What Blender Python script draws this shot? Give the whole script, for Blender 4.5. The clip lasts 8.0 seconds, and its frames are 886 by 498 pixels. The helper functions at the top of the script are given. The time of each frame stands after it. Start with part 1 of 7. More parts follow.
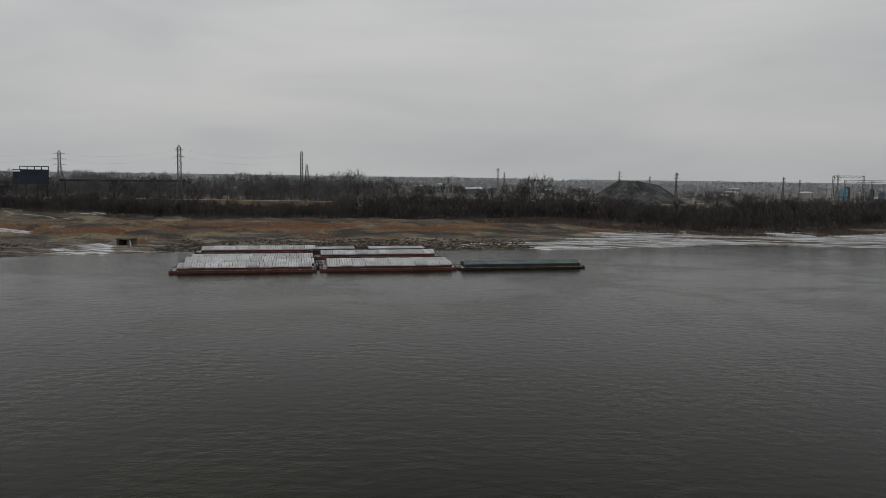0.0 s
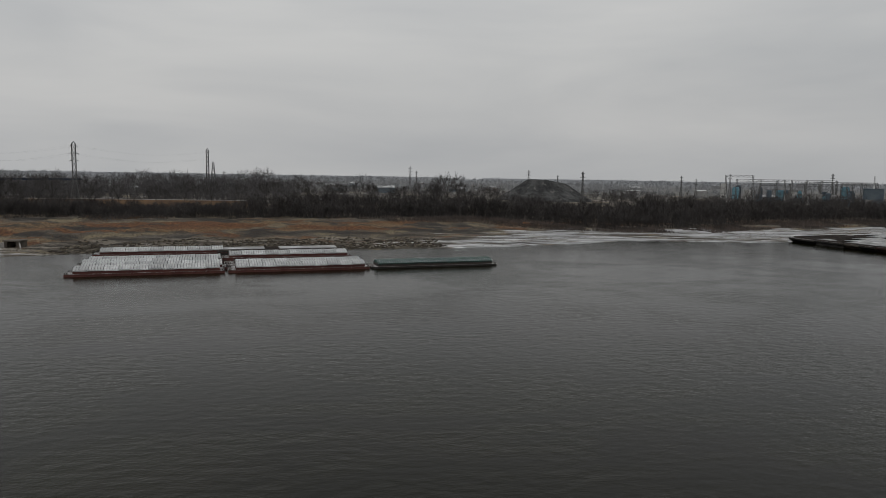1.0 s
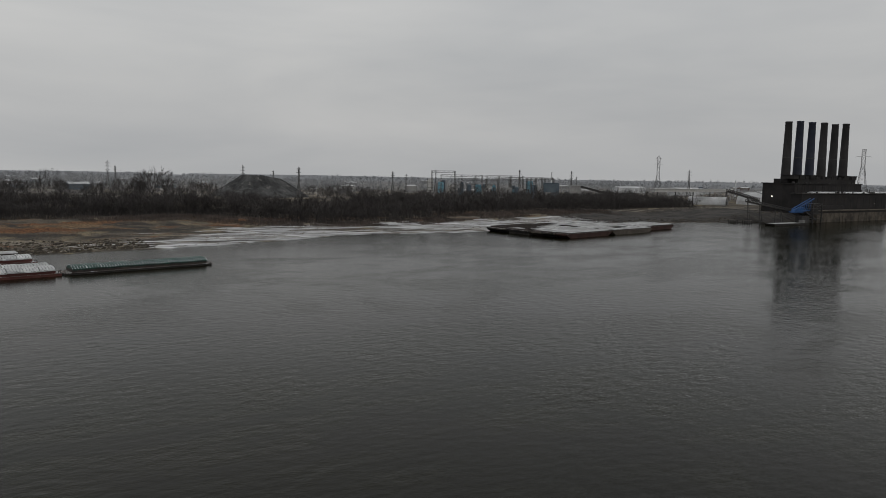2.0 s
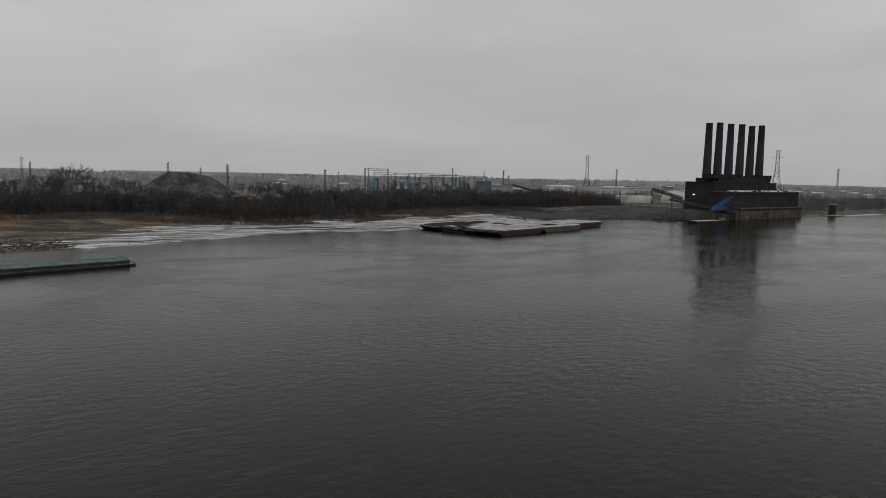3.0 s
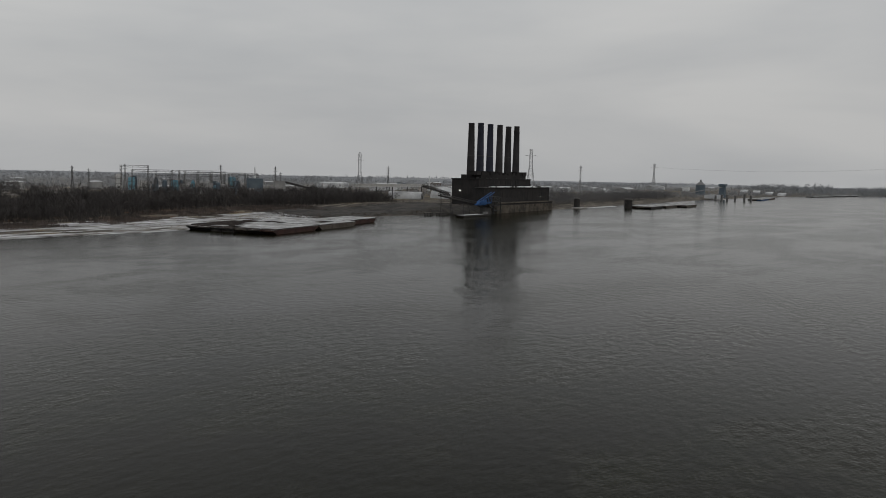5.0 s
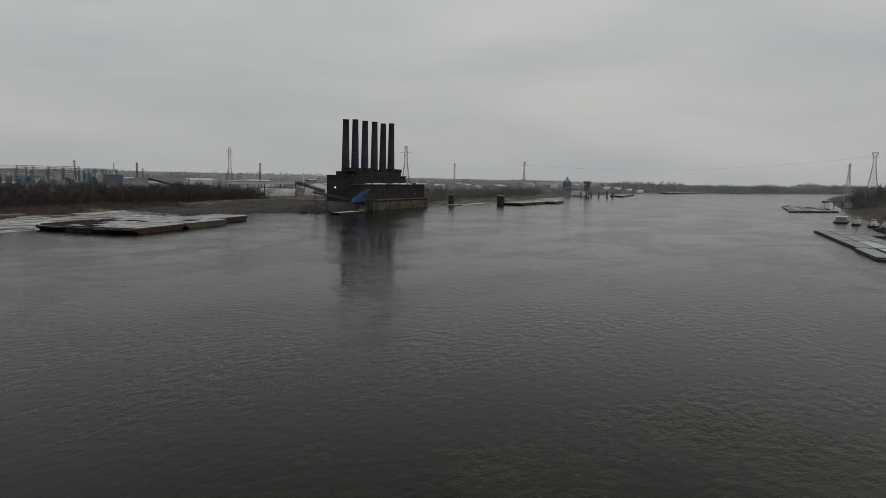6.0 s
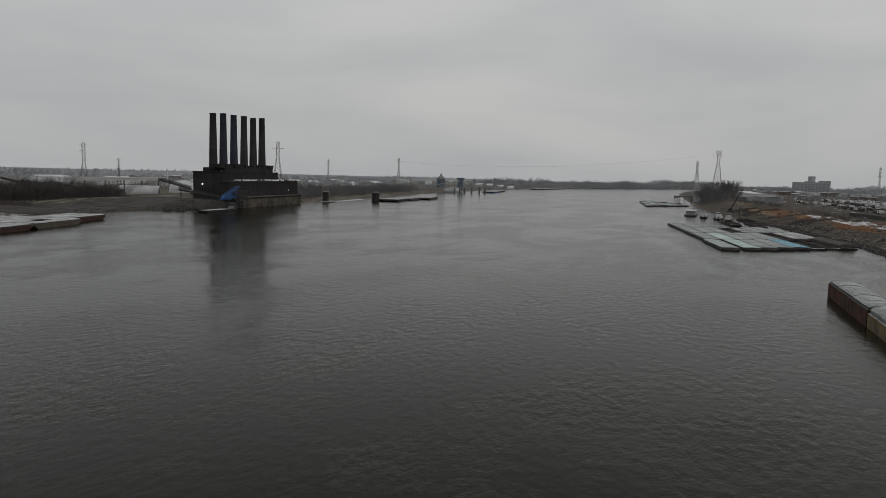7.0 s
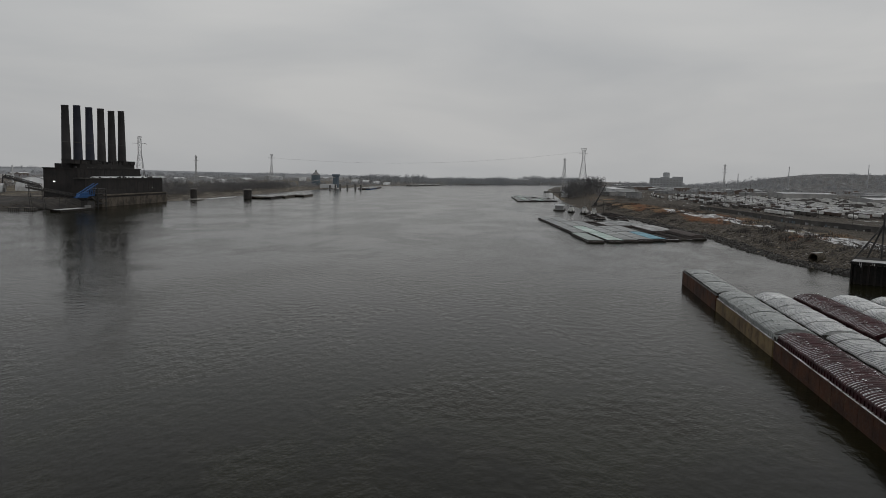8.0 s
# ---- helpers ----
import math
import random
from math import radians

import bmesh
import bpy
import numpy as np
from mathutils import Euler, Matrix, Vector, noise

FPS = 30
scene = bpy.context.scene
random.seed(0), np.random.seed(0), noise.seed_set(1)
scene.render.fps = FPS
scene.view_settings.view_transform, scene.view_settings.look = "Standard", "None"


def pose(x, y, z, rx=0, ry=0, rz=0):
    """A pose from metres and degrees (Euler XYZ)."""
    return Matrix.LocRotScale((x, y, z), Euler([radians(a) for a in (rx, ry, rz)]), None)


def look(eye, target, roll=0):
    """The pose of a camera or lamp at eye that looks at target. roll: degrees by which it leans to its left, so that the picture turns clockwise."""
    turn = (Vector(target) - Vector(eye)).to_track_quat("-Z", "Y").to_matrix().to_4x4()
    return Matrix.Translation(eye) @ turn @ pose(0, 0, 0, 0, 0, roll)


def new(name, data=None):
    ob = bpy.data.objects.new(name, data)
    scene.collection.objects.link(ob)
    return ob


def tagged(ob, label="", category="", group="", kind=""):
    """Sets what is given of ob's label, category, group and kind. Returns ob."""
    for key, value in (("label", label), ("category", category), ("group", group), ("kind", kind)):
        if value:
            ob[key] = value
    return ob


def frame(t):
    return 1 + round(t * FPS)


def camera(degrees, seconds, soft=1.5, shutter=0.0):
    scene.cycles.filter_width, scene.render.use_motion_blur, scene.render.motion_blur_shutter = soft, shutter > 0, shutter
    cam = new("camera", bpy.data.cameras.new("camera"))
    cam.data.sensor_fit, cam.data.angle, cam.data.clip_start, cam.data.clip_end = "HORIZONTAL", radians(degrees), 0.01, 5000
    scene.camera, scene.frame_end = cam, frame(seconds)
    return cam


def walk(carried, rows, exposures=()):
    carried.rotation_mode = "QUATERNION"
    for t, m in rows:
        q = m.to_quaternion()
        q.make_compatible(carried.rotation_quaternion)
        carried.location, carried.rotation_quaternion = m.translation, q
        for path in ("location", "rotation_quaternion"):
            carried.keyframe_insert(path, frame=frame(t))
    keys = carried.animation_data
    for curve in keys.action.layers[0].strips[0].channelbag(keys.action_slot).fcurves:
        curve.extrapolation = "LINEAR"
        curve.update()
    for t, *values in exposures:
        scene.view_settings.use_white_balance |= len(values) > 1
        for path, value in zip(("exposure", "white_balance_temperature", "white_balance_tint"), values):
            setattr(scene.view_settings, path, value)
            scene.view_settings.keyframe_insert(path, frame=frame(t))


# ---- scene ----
cam = camera(64.1, 8.0, 0.7)
EYE = (0.0, 0.0, 41.5)
# the drone hovers over the river and turns: seconds, yaw, pitch, roll
TURNS = [
    (0.0, 0.0, -5.98, 0.83),
    (0.5, -0.45, -5.99, 0.88),
    (0.8, -3.10, -5.99, 0.91),
    (1.0, -7.07, -5.98, 0.94),
    (1.2, -11.53, -5.99, 0.98),
    (1.5, -18.58, -6.01, 1.02),
    (2.0, -29.66, -5.97, 1.01),
    (2.1, -31.72, -5.96, 1.05),
    (2.2, -33.40, -5.95, 1.10),
    (2.3, -34.52, -5.95, 1.12),
    (2.45, -34.95, -5.97, 1.14),
    (3.15, -35.12, -6.03, 1.27),
    (3.3, -35.60, -6.05, 1.30),
    (3.4, -36.64, -6.05, 1.28),
    (3.5, -37.76, -6.06, 1.27),
    (4.0, -42.98, -5.94, 1.18),
    (4.5, -48.09, -5.89, 1.10),
    (6.0, -63.20, -5.91, 1.34),
    (6.5, -68.20, -5.97, 1.32),
    (7.0, -73.28, -5.96, 1.38),
    (7.5, -78.32, -5.98, 1.36),
    (8.0, -83.25, -6.01, 1.32),
]


def aimed(yaw, pitch, roll):
    return pose(*EYE, 0, 0, yaw) @ pose(0, 0, 0, 90 + pitch) @ pose(0, 0, 0, 0, 0, roll)


walk(cam, [(t, aimed(yaw, pitch, roll)) for t, yaw, pitch, roll in TURNS])

# ---- sky and light: a closed winter overcast ----
world = bpy.data.worlds.new("overcast_sky")
scene.world = world
world.use_nodes = True
wn, wl = world.node_tree.nodes, world.node_tree.links
wn.clear()
w_out = wn.new("ShaderNodeOutputWorld")
w_bg = wn.new("ShaderNodeBackground")
w_sky = wn.new("ShaderNodeTexSky")
w_sky.sky_type, w_sky.sun_disc = "NISHITA", False
w_sky.sun_elevation, w_sky.sun_rotation = radians(30), radians(200)
w_sky.air_density, w_sky.dust_density = 2.0, 6.0
w_tc = wn.new("ShaderNodeTexCoord")
w_sep = wn.new("ShaderNodeSeparateXYZ")
wl.new(w_tc.outputs["Generated"], w_sep.inputs[0])
w_map = wn.new("ShaderNodeMapping")
w_map.inputs["Scale"].default_value = (1.0, 1.0, 4.5)
wl.new(w_tc.outputs["Generated"], w_map.inputs[0])
w_n1 = wn.new("ShaderNodeTexNoise")
w_n1.inputs["Scale"].default_value, w_n1.inputs["Detail"].default_value = 2.1, 5.0
w_n1.inputs["Roughness"].default_value, w_n1.inputs["Distortion"].default_value = 0.48, 0.35
wl.new(w_map.outputs[0], w_n1.inputs[0])
w_ramp = wn.new("ShaderNodeValToRGB")
w_ramp.color_ramp.elements[0].position, w_ramp.color_ramp.elements[0].color = 0.30, (0.430, 0.440, 0.452, 1)
w_ramp.color_ramp.elements[1].position, w_ramp.color_ramp.elements[1].color = 0.68, (0.545, 0.545, 0.542, 1)
wl.new(w_n1.outputs[0], w_ramp.inputs[0])
# paler and a little dimmer towards the horizon, brighter overhead
w_up = wn.new("ShaderNodeMapRange")
w_up.inputs[1].default_value, w_up.inputs[2].default_value = 0.0, 0.26
w_up.inputs[3].default_value, w_up.inputs[4].default_value = 0.82, 0.985
w_top = wn.new("ShaderNodeMapRange")
w_top.inputs[1].default_value, w_top.inputs[2].default_value = 0.50, 1.0
w_top.inputs[3].default_value, w_top.inputs[4].default_value = 1.0, 1.42
wl.new(w_sep.outputs[2], w_up.inputs[0])
wl.new(w_sep.outputs[2], w_top.inputs[0])
w_mul = wn.new("ShaderNodeVectorMath")
w_mul.operation = "SCALE"
wl.new(w_ramp.outputs[0], w_mul.inputs[0])
# the cloud is thinner towards the west than down the river
w_east = wn.new("ShaderNodeMapRange")
w_east.inputs[1].default_value, w_east.inputs[2].default_value = -0.6, 1.0
w_east.inputs[3].default_value, w_east.inputs[4].default_value = 1.05, 0.97
wl.new(w_sep.outputs[0], w_east.inputs[0])
w_both = wn.new("ShaderNodeMath")
w_both.operation = "MULTIPLY"
wl.new(w_up.outputs[0], w_both.inputs[0])
wl.new(w_east.outputs[0], w_both.inputs[1])
w_all = wn.new("ShaderNodeMath")
w_all.operation = "MULTIPLY"
wl.new(w_both.outputs[0], w_all.inputs[0])
wl.new(w_top.outputs[0], w_all.inputs[1])
wl.new(w_all.outputs[0], w_mul.inputs[3])
w_dim = wn.new("ShaderNodeVectorMath")
w_dim.operation = "SCALE"
w_dim.inputs[3].default_value = 0.10
wl.new(w_sky.outputs[0], w_dim.inputs[0])
w_mix = wn.new("ShaderNodeMix")
w_mix.data_type = "RGBA"
w_mix.inputs[0].default_value = 0.97
wl.new(w_dim.outputs[0], w_mix.inputs[6])
wl.new(w_mul.outputs[0], w_mix.inputs[7])
wl.new(w_mix.outputs[2], w_bg.inputs[0])
w_bg.inputs[1].default_value = 1.075
wl.new(w_bg.outputs[0], w_out.inputs[0])

sun = new("sun", bpy.data.lights.new("sun", "SUN"))
sun.data.energy, sun.data.angle, sun.data.color = 0.3, radians(40), (1.0, 0.97, 0.93)
sun.matrix_world = look((0, 0, 300), (300 * 0.30, 300 * 0.81, 300 - 300 * 0.50))

# ---- materials ----
SNOW = (0.56, 0.57, 0.58, 1)


def noise_node(nt, source, scale, detail=4.0, rough=0.55):
    n = nt.nodes.new("ShaderNodeTexNoise")
    n.inputs["Scale"].default_value, n.inputs["Detail"].default_value = scale, detail
    n.inputs["Roughness"].default_value = rough
    nt.links.new(source, n.inputs["Vector"])
    return n.outputs[0]


def math_node(nt, op, a, b=None, c=None, clamp=False):
    n = nt.nodes.new("ShaderNodeMath")
    n.operation, n.use_clamp = op, clamp
    for i, v in enumerate((a, b, c)):
        if v is None:
            continue
        if isinstance(v, (int, float)):
            n.inputs[i].default_value = v
        else:
            nt.links.new(v, n.inputs[i])
    return n.outputs[0]


def range_node(nt, v, lo, hi, to_lo=0.0, to_hi=1.0):
    n = nt.nodes.new("ShaderNodeMapRange")
    n.interpolation_type = "SMOOTHSTEP"
    nt.links.new(v, n.inputs[0])
    for i, x in enumerate((lo, hi, to_lo, to_hi)):
        n.inputs[i + 1].default_value = x
    return n.outputs[0]


def mix_node(nt, fac, a, b):
    n = nt.nodes.new("ShaderNodeMix")
    n.data_type = "RGBA"
    for i, v in ((0, fac), (6, a), (7, b)):
        if isinstance(v, (int, float, tuple)):
            n.inputs[i].default_value = v
        else:
            nt.links.new(v, n.inputs[i])
    return n.outputs[2]


def begin(name):
    m = bpy.data.materials.new(name)
    m.use_nodes = True
    nt = m.node_tree
    b = nt.nodes["Principled BSDF"]
    geo = nt.nodes.new("ShaderNodeNewGeometry")
    return m, nt, b, geo


def mat(name, a, b, rough=0.75, scale=0.35, fine=3.0, bump=0.2, snow=0.0, metal=0.0, vary=0.15, streak=0.0, third=None):
    """Two colours mixed by coarse noise, grained by fine noise; snow lies on what faces up, streaks run down."""
    m, nt, bsdf, geo = begin(name)
    pos = geo.outputs["Position"]
    info = nt.nodes.new("ShaderNodeObjectInfo")
    n1 = noise_node(nt, pos, scale, 5)
    n2 = noise_node(nt, pos, fine, 4, 0.65)
    col = mix_node(nt, range_node(nt, n1, 0.36, 0.64), (*a, 1), (*b, 1))
    if third:
        col = mix_node(nt, range_node(nt, noise_node(nt, pos, scale * 2.7, 6, 0.7), 0.56, 0.70), col, (*third, 1))
    if streak:
        mp = nt.nodes.new("ShaderNodeMapping")
        mp.inputs["Scale"].default_value = (1.0, 1.0, 0.07)
        nt.links.new(pos, mp.inputs[0])
        s = range_node(nt, noise_node(nt, mp.outputs[0], 1.3, 5, 0.7), 0.5, 0.72, 0.0, streak)
        col = mix_node(nt, s, col, (0.045, 0.032, 0.025, 1))
    gain = math_node(nt, "ADD", math_node(nt, "MULTIPLY", n2, 0.7), 0.65)
    gain = math_node(nt, "MULTIPLY", gain, math_node(nt, "ADD", math_node(nt, "MULTIPLY", info.outputs["Random"], 2 * vary), 1 - vary))
    sc = nt.nodes.new("ShaderNodeVectorMath")
    sc.operation = "SCALE"
    nt.links.new(col, sc.inputs[0])
    nt.links.new(gain, sc.inputs[3])
    col = sc.outputs[0]
    if snow:
        sep = nt.nodes.new("ShaderNodeSeparateXYZ")
        nt.links.new(geo.outputs["Normal"], sep.inputs[0])
        up = range_node(nt, sep.outputs[2], 0.55, 0.9)
        patch = math_node(nt, "ADD", math_node(nt, "MULTIPLY", n1, 0.7), math_node(nt, "MULTIPLY", n2, 0.3))
        lie = range_node(nt, patch, 0.72 - snow * 0.5, 0.80 - snow * 0.5)
        col = mix_node(nt, math_node(nt, "MULTIPLY", up, lie), col, SNOW)
    nt.links.new(col, bsdf.inputs["Base Color"])
    bsdf.inputs["Metallic"].default_value = metal
    nt.links.new(range_node(nt, n2, 0.3, 0.7, max(0.05, rough - 0.12), min(1.0, rough + 0.12)), bsdf.inputs["Roughness"])
    bsdf.inputs["Specular IOR Level"].default_value = 0.3
    if bump:
        bp = nt.nodes.new("ShaderNodeBump")
        bp.inputs["Strength"].default_value, bp.inputs["Distance"].default_value = bump, 0.15
        nt.links.new(n2, bp.inputs["Height"])
        nt.links.new(bp.outputs[0], bsdf.inputs["Normal"])
    return m


WAVES = ((2.3, 2.0, 0.030, 0.110), (0.48, 2.0, 0.036, 0.068))  # scale, detail, steepness in slicks and outside
GLOSS = (0.14, 0.165)  # roughness of slicks and of rippled water


def water_material():
    """Turbid river water: rippled patches, smoother slicks between them and longer waves over both."""
    m, nt, bsdf, geo = begin("river_water")
    pos = geo.outputs["Position"]
    flow = nt.nodes.new("ShaderNodeMapping")
    flow.inputs["Scale"].default_value = (0.62, 1.0, 1.0)
    nt.links.new(pos, flow.inputs[0])
    # boils and slicks: broad patches with frayed edges
    broad = nt.nodes.new("ShaderNodeTexNoise")
    broad.inputs["Scale"].default_value, broad.inputs["Detail"].default_value = 0.021, 5.0
    broad.inputs["Roughness"].default_value, broad.inputs["Distortion"].default_value = 0.60, 0.9
    nt.links.new(flow.outputs[0], broad.inputs["Vector"])
    frayed = noise_node(nt, flow.outputs[0], 0.11, 5, 0.62)
    slick = math_node(nt, "ADD", math_node(nt, "MULTIPLY", broad.outputs[0], 0.68), math_node(nt, "MULTIPLY", frayed, 0.32))
    # the water's slopes: wavelets and longer waves, livelier outside the slicks
    up = nt.nodes.new("ShaderNodeCombineXYZ")
    up.inputs[2].default_value = 1.0
    total = up.outputs[0]
    for scale, detail, lo, hi in WAVES:
        step = 0.12 / scale
        slope = nt.nodes.new("ShaderNodeCombineXYZ")
        heights = []
        for shift in ((0, 0, 0), (step, 0, 0), (0, step, 0)):
            moved = nt.nodes.new("ShaderNodeVectorMath")
            moved.operation = "ADD"
            moved.inputs[1].default_value = shift
            nt.links.new(flow.outputs[0], moved.inputs[0])
            heights.append(noise_node(nt, moved.outputs[0], scale, detail, 0.5))
        steep = range_node(nt, slick, 0.45, 0.55, lo / 0.12, hi / 0.12)
        for axis in (0, 1):
            fall = math_node(nt, "SUBTRACT", heights[0], heights[axis + 1])
            nt.links.new(math_node(nt, "MULTIPLY", fall, steep), slope.inputs[axis])
        add = nt.nodes.new("ShaderNodeVectorMath")
        add.operation = "ADD"
        nt.links.new(total, add.inputs[0])
        nt.links.new(slope.outputs[0], add.inputs[1])
        total = add.outputs[0]
    unit = nt.nodes.new("ShaderNodeVectorMath")
    unit.operation = "NORMALIZE"
    nt.links.new(total, unit.inputs[0])
    nt.links.new(unit.outputs[0], bsdf.inputs["Normal"])
    col = mix_node(nt, range_node(nt, slick, 0.42, 0.58), (0.0038, 0.0037, 0.0009, 1), (0.0078, 0.0076, 0.0024, 1))
    nt.links.new(col, bsdf.inputs["Base Color"])
    nt.links.new(range_node(nt, slick, 0.40, 0.62, GLOSS[0], GLOSS[1]), bsdf.inputs["Roughness"])
    bsdf.inputs["IOR"].default_value = 1.333
    bsdf.inputs["Specular IOR Level"].default_value = 0.155
    return m


def ground_material():
    """Soil, dry grass, rubble and snow, mixed by the bank's zones (vertex colours) and noise at two scales; distance
    haze is painted in by alpha.
    """
    m, nt, bsdf, geo = begin("winter_ground")
    pos = geo.outputs["Position"]
    at = nt.nodes.new("ShaderNodeAttribute")
    at.attribute_name = "zones"
    sep = nt.nodes.new("ShaderNodeSeparateColor")
    nt.links.new(at.outputs["Color"], sep.inputs[0])
    snow, grass, mud = sep.outputs
    flat = nt.nodes.new("ShaderNodeMapping")
    flat.inputs["Scale"].default_value = (0.55, 1.0, 1.0)
    nt.links.new(pos, flat.inputs[0])
    n1 = noise_node(nt, flat.outputs[0], 0.05, 6, 0.62)
    n2 = noise_node(nt, pos, 0.6, 6, 0.7)
    n3 = noise_node(nt, flat.outputs[0], 0.16, 6, 0.65)
    drawn = nt.nodes.new("ShaderNodeMapping")
    drawn.inputs["Scale"].default_value = (0.16, 1.0, 1.0)
    nt.links.new(pos, drawn.inputs[0])
    lines = noise_node(nt, drawn.outputs[0], 0.16, 5, 0.6)
    patch = noise_node(nt, drawn.outputs[0], 0.05, 4, 0.55)
    soil = mix_node(nt, range_node(nt, n1, 0.40, 0.60), (0.034, 0.030, 0.026, 1), (0.098, 0.084, 0.066, 1))
    soil = mix_node(nt, range_node(nt, noise_node(nt, pos, 0.035, 5, 0.6), 0.50, 0.64), soil, (0.165, 0.135, 0.088, 1))
    straw = mix_node(nt, range_node(nt, n2, 0.35, 0.65), (0.070, 0.043, 0.026, 1), (0.205, 0.138, 0.074, 1))
    rust = mix_node(nt, range_node(nt, n2, 0.35, 0.65), (0.052, 0.026, 0.015, 1), (0.165, 0.075, 0.032, 1))
    straw = mix_node(nt, range_node(nt, patch, 0.42, 0.54), straw, rust)
    rubble = mix_node(nt, range_node(nt, n2, 0.42, 0.60), (0.022, 0.018, 0.015, 1), (0.088, 0.077, 0.062, 1))

    def spread(v, noise):
        return range_node(nt, math_node(nt, "ADD", v, math_node(nt, "MULTIPLY", math_node(nt, "SUBTRACT", noise, 0.5), 2.6)), 0.38, 0.62)

    col = mix_node(nt, spread(mud, n3), soil, rubble)
    col = mix_node(nt, spread(grass, math_node(nt, "ADD", math_node(nt, "MULTIPLY", n1, 0.6), math_node(nt, "MULTIPLY", n3, 0.4))), col, straw)
    # pale silt in drawn-out terraces along the north shore
    place = nt.nodes.new("ShaderNodeSeparateXYZ")
    nt.links.new(pos, place.inputs[0])
    silt = math_node(nt, "MULTIPLY", range_node(nt, lines, 0.47, 0.60), range_node(nt, mud, 0.12, 0.40))
    silt = math_node(nt, "MULTIPLY", silt, range_node(nt, place.outputs[1], 150, 250, 0.0, 0.8))
    col = mix_node(nt, silt, col, (0.200, 0.180, 0.150, 1))
    # stones, clods and tufts a metre or two across
    lumps = nt.nodes.new("ShaderNodeVectorMath")
    lumps.operation = "SCALE"
    nt.links.new(col, lumps.inputs[0])
    nt.links.new(range_node(nt, noise_node(nt, pos, 1.1, 5, 0.75), 0.36, 0.66, 0.45, 1.75), lumps.inputs[3])
    col = lumps.outputs[0]
    # old snow: wet grey sheets, whiter drifts, drawn out along the shore and cut by dark runnels
    sheet = mix_node(nt, range_node(nt, n3, 0.3, 0.7), (0.20, 0.20, 0.198, 1), (0.40, 0.405, 0.41, 1))
    sheet = mix_node(nt, range_node(nt, lines, 0.50, 0.62), sheet, (0.58, 0.585, 0.59, 1))
    lying = spread(snow, math_node(nt, "ADD", math_node(nt, "MULTIPLY", n1, 0.45), math_node(nt, "MULTIPLY", lines, 0.55)))
    runnel = math_node(nt, "ABSOLUTE", math_node(nt, "SUBTRACT", noise_node(nt, drawn.outputs[0], 0.05, 6, 0.62), 0.5))
    lying = math_node(nt, "MULTIPLY", lying, range_node(nt, runnel, 0.006, 0.028))
    col = mix_node(nt, lying, col, sheet)
    # aerial haze painted into the ground: bluish grey as alpha falls with distance
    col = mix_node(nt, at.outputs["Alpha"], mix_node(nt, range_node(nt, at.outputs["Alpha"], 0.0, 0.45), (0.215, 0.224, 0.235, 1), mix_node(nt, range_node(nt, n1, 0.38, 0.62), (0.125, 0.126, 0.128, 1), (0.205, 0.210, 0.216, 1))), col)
    nt.links.new(col, bsdf.inputs["Base Color"])
    bsdf.inputs["Roughness"].default_value = 0.9
    bsdf.inputs["Specular IOR Level"].default_value = 0.15
    bp = nt.nodes.new("ShaderNodeBump")
    bp.inputs["Strength"].default_value, bp.inputs["Distance"].default_value = 0.6, 0.6
    nt.links.new(n2, bp.inputs["Height"])
    nt.links.new(bp.outputs[0], bsdf.inputs["Normal"])
    return m


WATER, GROUND = water_material(), ground_material()
TRACK = mat("pale_track_dirt", (0.20, 0.165, 0.125), (0.30, 0.26, 0.21), 0.95, 0.3, 1.5, 0.1)
BARK = mat("bare_bark", (0.038, 0.035, 0.035), (0.060, 0.055, 0.053), 0.95, 0.2, 2, 0)
BRUSH_GREY = mat("grey_brown_dead_brush", (0.062, 0.052, 0.048), (0.110, 0.090, 0.080), 0.95, 0.08, 1.5, 0)
# bark copies paled step by step: distance haze painted into the colour
BARK_HAZE_TALL = mat("lightly_hazed_bark", (0.055, 0.051, 0.050), (0.085, 0.080, 0.078), 0.95, 0.2, 2, 0)
BARK_HAZE_MID = mat("hazed_grey_bare_wood", (0.080, 0.077, 0.079), (0.105, 0.101, 0.102), 0.95, 0.05, 0.6, 0)
BARK_HAZE = mat("hazed_pale_bare_wood", (0.098, 0.097, 0.101), (0.135, 0.132, 0.133), 0.95, 0.03, 0.5, 0)
# dark steel of far river works, lightened by haze put into its colour
CELL_HAZE = mat("hazed_cell_steel", (0.085, 0.085, 0.085), (0.125, 0.122, 0.118), 0.8, 0.2, 2, 0.05)
# farthest woods: palest and bluest, with the most haze in the base colour
BARK_HAZE_FAR = mat("hazed_far_bare_wood", (0.215, 0.223, 0.236), (0.275, 0.282, 0.292), 0.95, 0.02, 0.4, 0)
BARK_HAZE_PALEST = mat("hazed_farthest_wood", (0.205, 0.215, 0.228), (0.245, 0.255, 0.267), 0.95, 0.01, 0.3, 0)
STRAW = mat("dry_brush", (0.070, 0.042, 0.025), (0.135, 0.082, 0.042), 0.95, 0.1, 2, 0)
HULL_RED = mat("rust_red_hull_paint", (0.066, 0.020, 0.018), (0.095, 0.036, 0.030), 0.7, 0.25, 2.5, 0.15, streak=0.7)
HULL_MAROON = mat("dull_maroon_rusted_hull", (0.032, 0.017, 0.0145), (0.055, 0.028, 0.023), 0.8, 0.25, 2.5, 0.15, streak=0.8, third=(0.030, 0.024, 0.022))
HULL_RUST = mat("brown_rusted_hull_plate", (0.026, 0.0095, 0.0055), (0.066, 0.0245, 0.0110), 0.8, 0.22, 2.5, 0.2, streak=0.75, third=(0.080, 0.048, 0.022))
